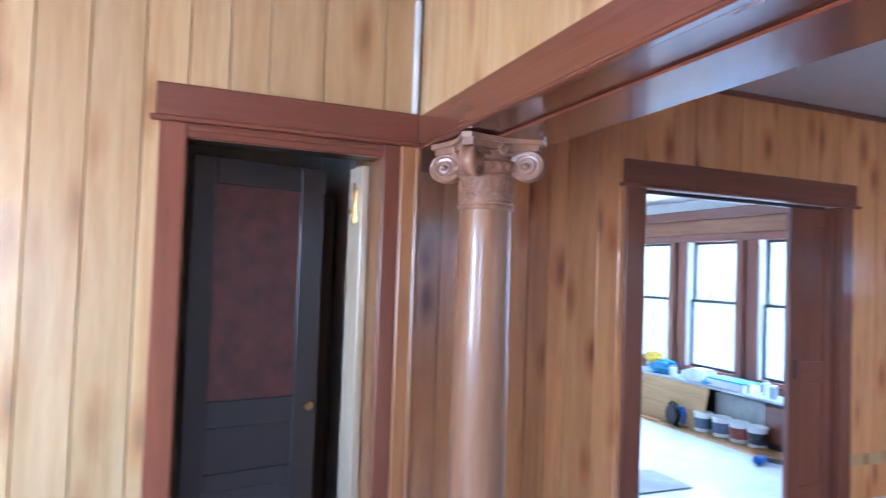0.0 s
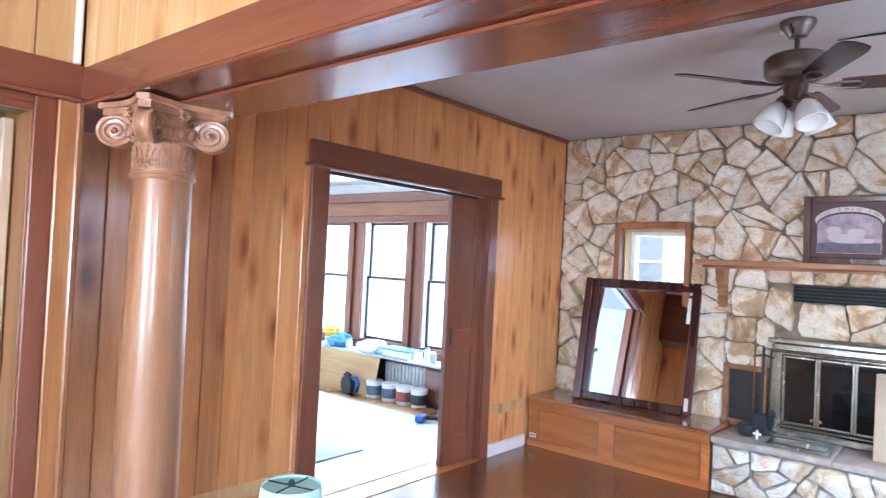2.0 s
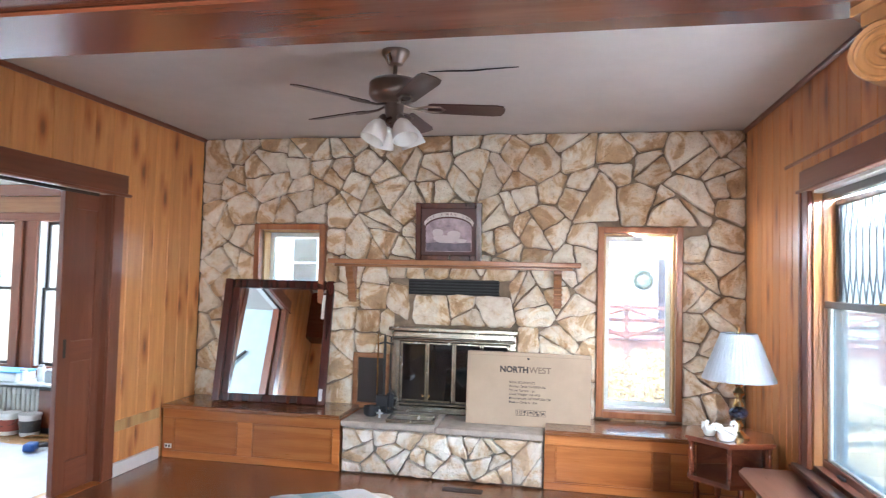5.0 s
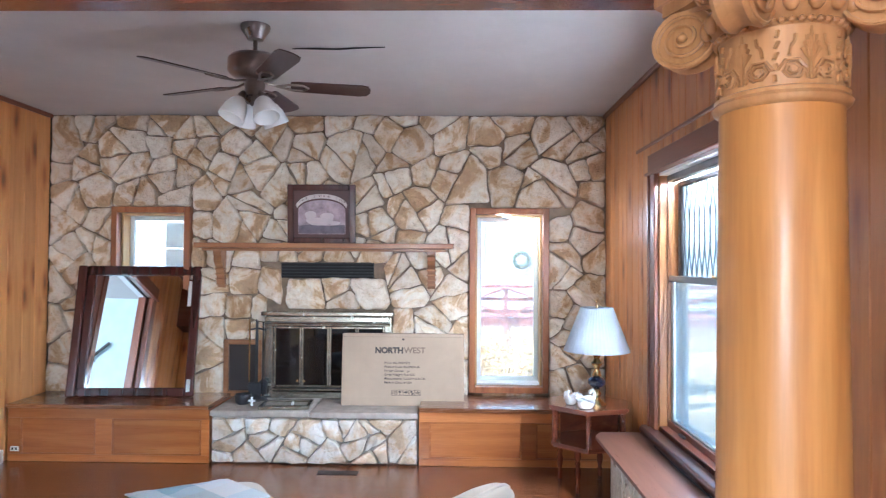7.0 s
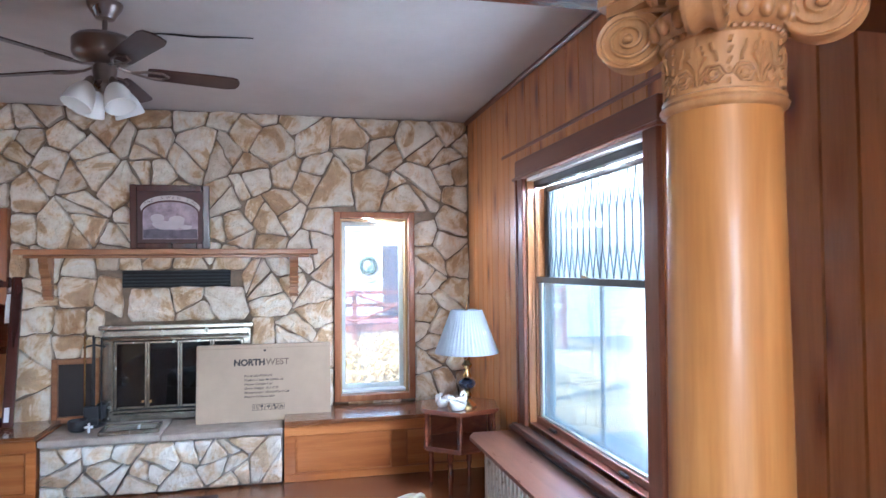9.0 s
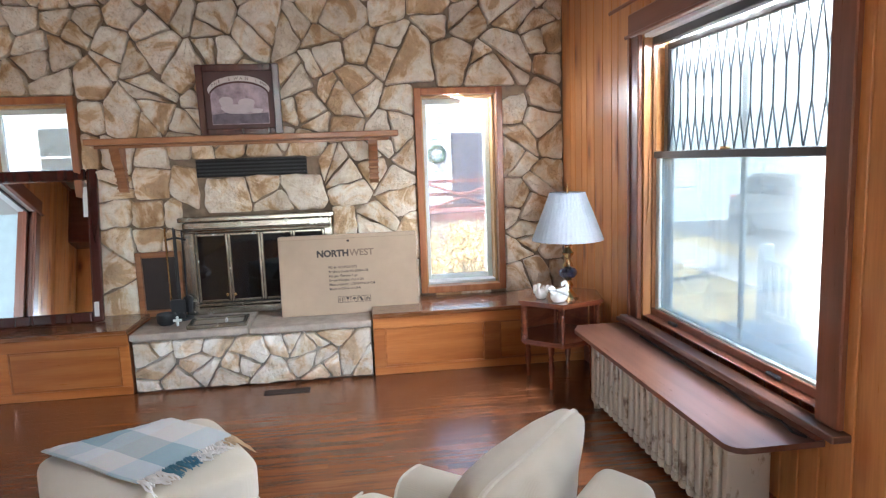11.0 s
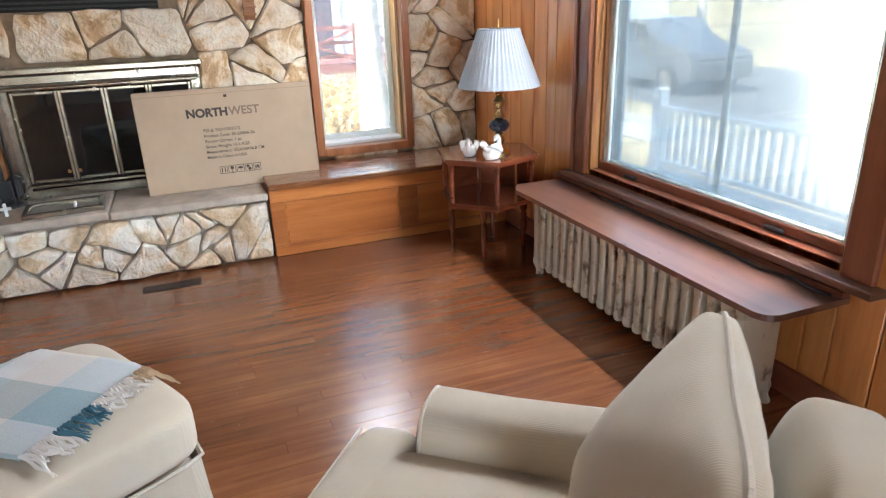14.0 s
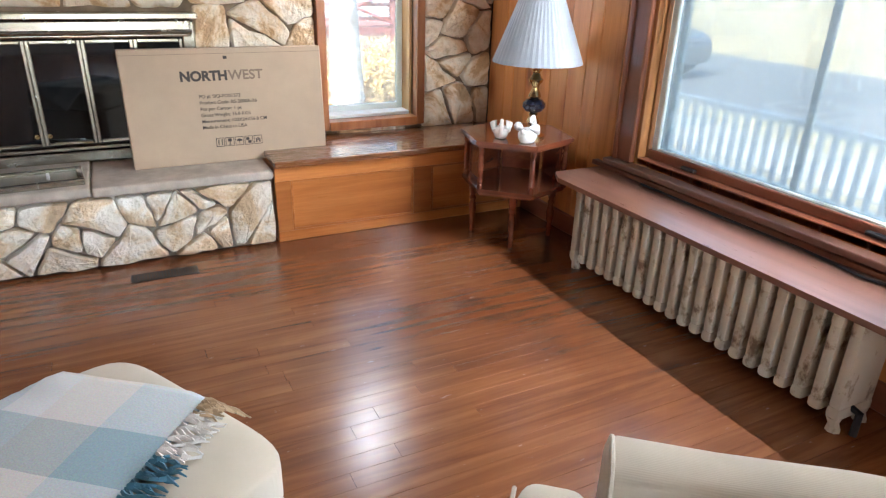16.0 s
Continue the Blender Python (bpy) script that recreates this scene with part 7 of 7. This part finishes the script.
h1 = house(21.0, -16.0, 1.0, (0.62, 0.70, 0.74), "pale blue clapboard house across the yard")
house_window(h1, 21.0, -1.0, 1.2, 3.0, 0.9)
house_window(h1, 21.0, -6.9, 1.0, 2.9, 1.0)
dr = part("door", box(20.94, 21.02, -4.2, -3.2, 0.2, 2.4, 0.02), plain("door_dark", (0.07, 0.06, 0.09), 0.5), h1, "dark panelled front door")
part("door_frame", box(20.9, 21.0, -4.4, -4.2, 0.2, 2.55), WHITE, h1)
part("door_frame", box(20.9, 21.0, -3.2, -3.0, 0.2, 2.55), WHITE, h1)
wreath = bmesh.new()
add_lathe(wreath, [(0.19, -0.04), (0.25, -0.05), (0.30, 0), (0.25, 0.05), (0.19, 0.04), (0.17, 0), (0.19, -0.04)], 20, pose(20.86, -2.75, 1.75, 0, 90, 0), close=False)
part("wreath", wreath, plain("wreath_green", (0.05, 0.09, 0.06), 0.9), h1)
h2 = house(23.0, 6.0, 19.0, (0.72, 0.74, 0.76), "white clapboard house beyond the yard")
for y in (7.4, 9.2, 11.5, 14.0):
    house_window(h2, 23.0, y, 1.2, 3.0, 0.9)

DECKRED = plain("deck_red", (0.26, 0.09, 0.08), 0.7)
dk = thing("neighbour_deck", "red-brown wooden deck with a cross-braced rail", "deck")
part("platform", box(17.6, 20.85, -8.0, 0.0, 0.0, 0.18), DECKRED, dk)
for z in (0.32, 0.64, 0.98):
    part("rail", box(17.6, 17.7, -8.0, 0.0, z, z + 0.09), DECKRED, dk)
for k in range(5):
    y = -8.0 + 2.0 * k
    part("post", box(17.58, 17.72, y - 0.06, y + 0.06, GZ, 1.12), DECKRED, dk)
    if k < 4:
        part("brace", tube([(17.55, y, 0.25), (17.55, y + 2.0, 1.0)], 0.04, 5), DECKRED, dk)
        part("brace", tube([(17.55, y, 1.0), (17.55, y + 2.0, 0.25)], 0.04, 5), DECKRED, dk)
part("skirt", box(17.62, 17.66, -8.0, 0.0, GZ, 0.0), plain("lattice", (0.40, 0.30, 0.24), 0.8, mottle=0.5, scale=22), dk)


def shrub(x, y, r, h, seed):
    rnd = random.Random(seed)
    bm = bmesh.new()
    for i in range(260):
        a, q = rnd.uniform(0, 6.28), rnd.random() ** 0.5 * r
        px, py = q * math.cos(a), q * math.sin(a)
        hh = h * rnd.uniform(0.5, 1.0)
        b0 = Vector((px * 0.5, py * 0.5, 0))
        b1 = Vector((px, py, hh))
        d = Vector((rnd.uniform(-1, 1), rnd.uniform(-1, 1), 0)).normalized() * 0.012
        vs = [bm.verts.new(b0 - d), bm.verts.new(b0 + d), bm.verts.new(b1)]
        bm.faces.new(vs)
        for _ in range(5):
            c = b0.lerp(b1, rnd.uniform(0.4, 1.0)) + Vector((rnd.uniform(-0.05, 0.05), rnd.uniform(-0.05, 0.05), rnd.uniform(-0.03, 0.03)))
            u = Vector((rnd.uniform(-1, 1), rnd.uniform(-1, 1), rnd.uniform(-1, 1))).normalized() * 0.05
            w = u.orthogonal().normalized() * 0.025
            bm.faces.new([bm.verts.new(c - u), bm.verts.new(c + w), bm.verts.new(c + u), bm.verts.new(c - w)])
    e = thing("shrub", "dry golden winter shrub in the yard", "shrub", pose(x, y, GZ), group="shrubs in the yard")
    part("twigs", bm, DRY, e)
    part("stump", lathe([(0.05, -0.05), (0.04, 0.1), (0.02, 0.2)], 8), BARK, e)


DRY, ns, ls, b = make("dry_leaves", 0.9)
gi = ns.new("ShaderNodeNewGeometry")
ls.new(ramp(ns, ls, gi.outputs["Random Per Island"], [(0.0, (0.32, 0.18, 0.06)), (0.5, (0.52, 0.36, 0.14)), (1.0, (0.66, 0.52, 0.26))]), b.inputs["Base Color"])
BARK = plain("pale_bark", (0.55, 0.50, 0.44), 0.85, mottle=0.5, scale=5, bumpy=0.5)
for i, (x, y) in enumerate(((11.0, -1.7), (11.6, -2.6), (12.0, -3.5), (11.2, -3.2), (12.6, -1.2), (12.5, -4.6), (10.6, -2.3), (13.2, -2.4))):
    shrub(x, y, 0.55, 1.0 + 0.15 * (i % 3), 40 + i)


def tree(x, y, h, seed, lab):
    rnd = random.Random(seed)
    e = thing("tree", lab, "tree", pose(x, y, GZ))
    part("trunk", tube([(0, 0, -0.1), (0.03, 0.02, h * 0.3), (-0.04, 0.05, h * 0.6), (0.02, 0.0, h)], 0.2, 12, radii=[0.26, 0.17, 0.13, 0.05]), BARK, e, smooth=True)
    cr = bmesh.new()
    for i in range(14):
        z = h * rnd.uniform(0.45, 0.98)
        a = rnd.uniform(0, 6.28)
        L = rnd.uniform(0.9, 2.2)
        tip = Vector((L * math.cos(a), L * math.sin(a), z + rnd.uniform(0.4, 1.2)))
        add_tube(cr, [(0, 0, z), tuple(Vector((0, 0, z)).lerp(tip, 0.5) + Vector((0, 0, 0.12))), tuple(tip)], 0.03, 5, radii=[0.05, 0.03, 0.008])
        for _ in range(7):
            s = Vector((0, 0, z)).lerp(tip, rnd.uniform(0.3, 1))
            q = s + Vector((rnd.uniform(-0.5, 0.5), rnd.uniform(-0.5, 0.5), rnd.uniform(0.1, 0.6)))
            add_tube(cr, [tuple(s), tuple(q)], 0.008, 4, radii=[0.012, 0.004])
    part("bare_branches", cr, BARK, e)
    return e


tree(10.2, -2.35, 6.5, 3, "pale-barked bare tree in the side yard")
tree(16.0, 8.6, 8.0, 4, "bare tree before the white house")
tree(14.0, -24.0, 9.0, 5, "bare tree across the street")
tree(26.0, -22.0, 9.0, 6, "bare tree across the street")
h3 = house(9.0, -46.0, -34.0, (0.55, 0.50, 0.46), "tan clapboard house across the street")


# ---------------------------------------------------------------- pieces of walls and floors
boards(wall_left, "x", YL, -1, 1.12, 5.99, 0, H, [DOOR], PINE, seed=3)
boards(wall_right, "x", YR, 1, 1.12, 5.99, 0, H, [BIGWIN], PINE_BACKLIT, wide=(0.10, 0.20), seed=4)
boards(wall_hall_left, "x", HALL_L, -1, -3.19, 1.088, 0, H, [HDOOR], PINE_PALE, seed=5)
boards(wall_hall_right, "x", HALL_R, 1, -3.19, 1.06, 0, H, [(-2.7, -0.6, 0.7, 2.4)], PINE, seed=6)
boards(beam, "y", BEAM_X0, -1, HALL_R + 0.002, HALL_L - 0.002, BEAM_Z + 0.157, H, [], PINE_PALE, seed=7)
boards(ret_l, "y", 1.114, 1, HALL_L + 0.14, YL - 0.015, 0, BEAM_Z, [], PINE, seed=8)
boards(ret_r, "y", 1.114, 1, YR + 0.015, HALL_R - 0.15, 0, BEAM_Z, [], PINE, seed=9)
build_stones()


def strip_floor():
    """Floor strips laid along y, staggered; those by the hearth and chair are pieces, the rest is one mesh."""
    rnd = random.Random(21)
    rest = bmesh.new()
    x = -3.2
    w = 0.072
    while x < 5.97:
        near = x > 2.2
        y0, y1 = (YR, YL) if x > 1.12 else (HALL_R, HALL_L)
        y = y0
        while y < y1 - 0.01:
            ln = rnd.uniform(1.2, 2.6)
            e = y1 if y1 - (y + ln) < 0.5 else y + ln
            drop = rnd.uniform(0, 0.0005)
            bm = bmesh.new() if near else rest
            add_box(bm, x + 0.0002, x + w - 0.0002, y + 0.0003, e - 0.0003, -0.014, -drop, 0.0006 if near else 0)
            if near:
                part("floorboard", bm, FLOOR, floor)
            y = e
        x += w
    o = part("floorboards", rest, FLOOR, floor)
    o["kind"] = "stuff"


strip_floor()
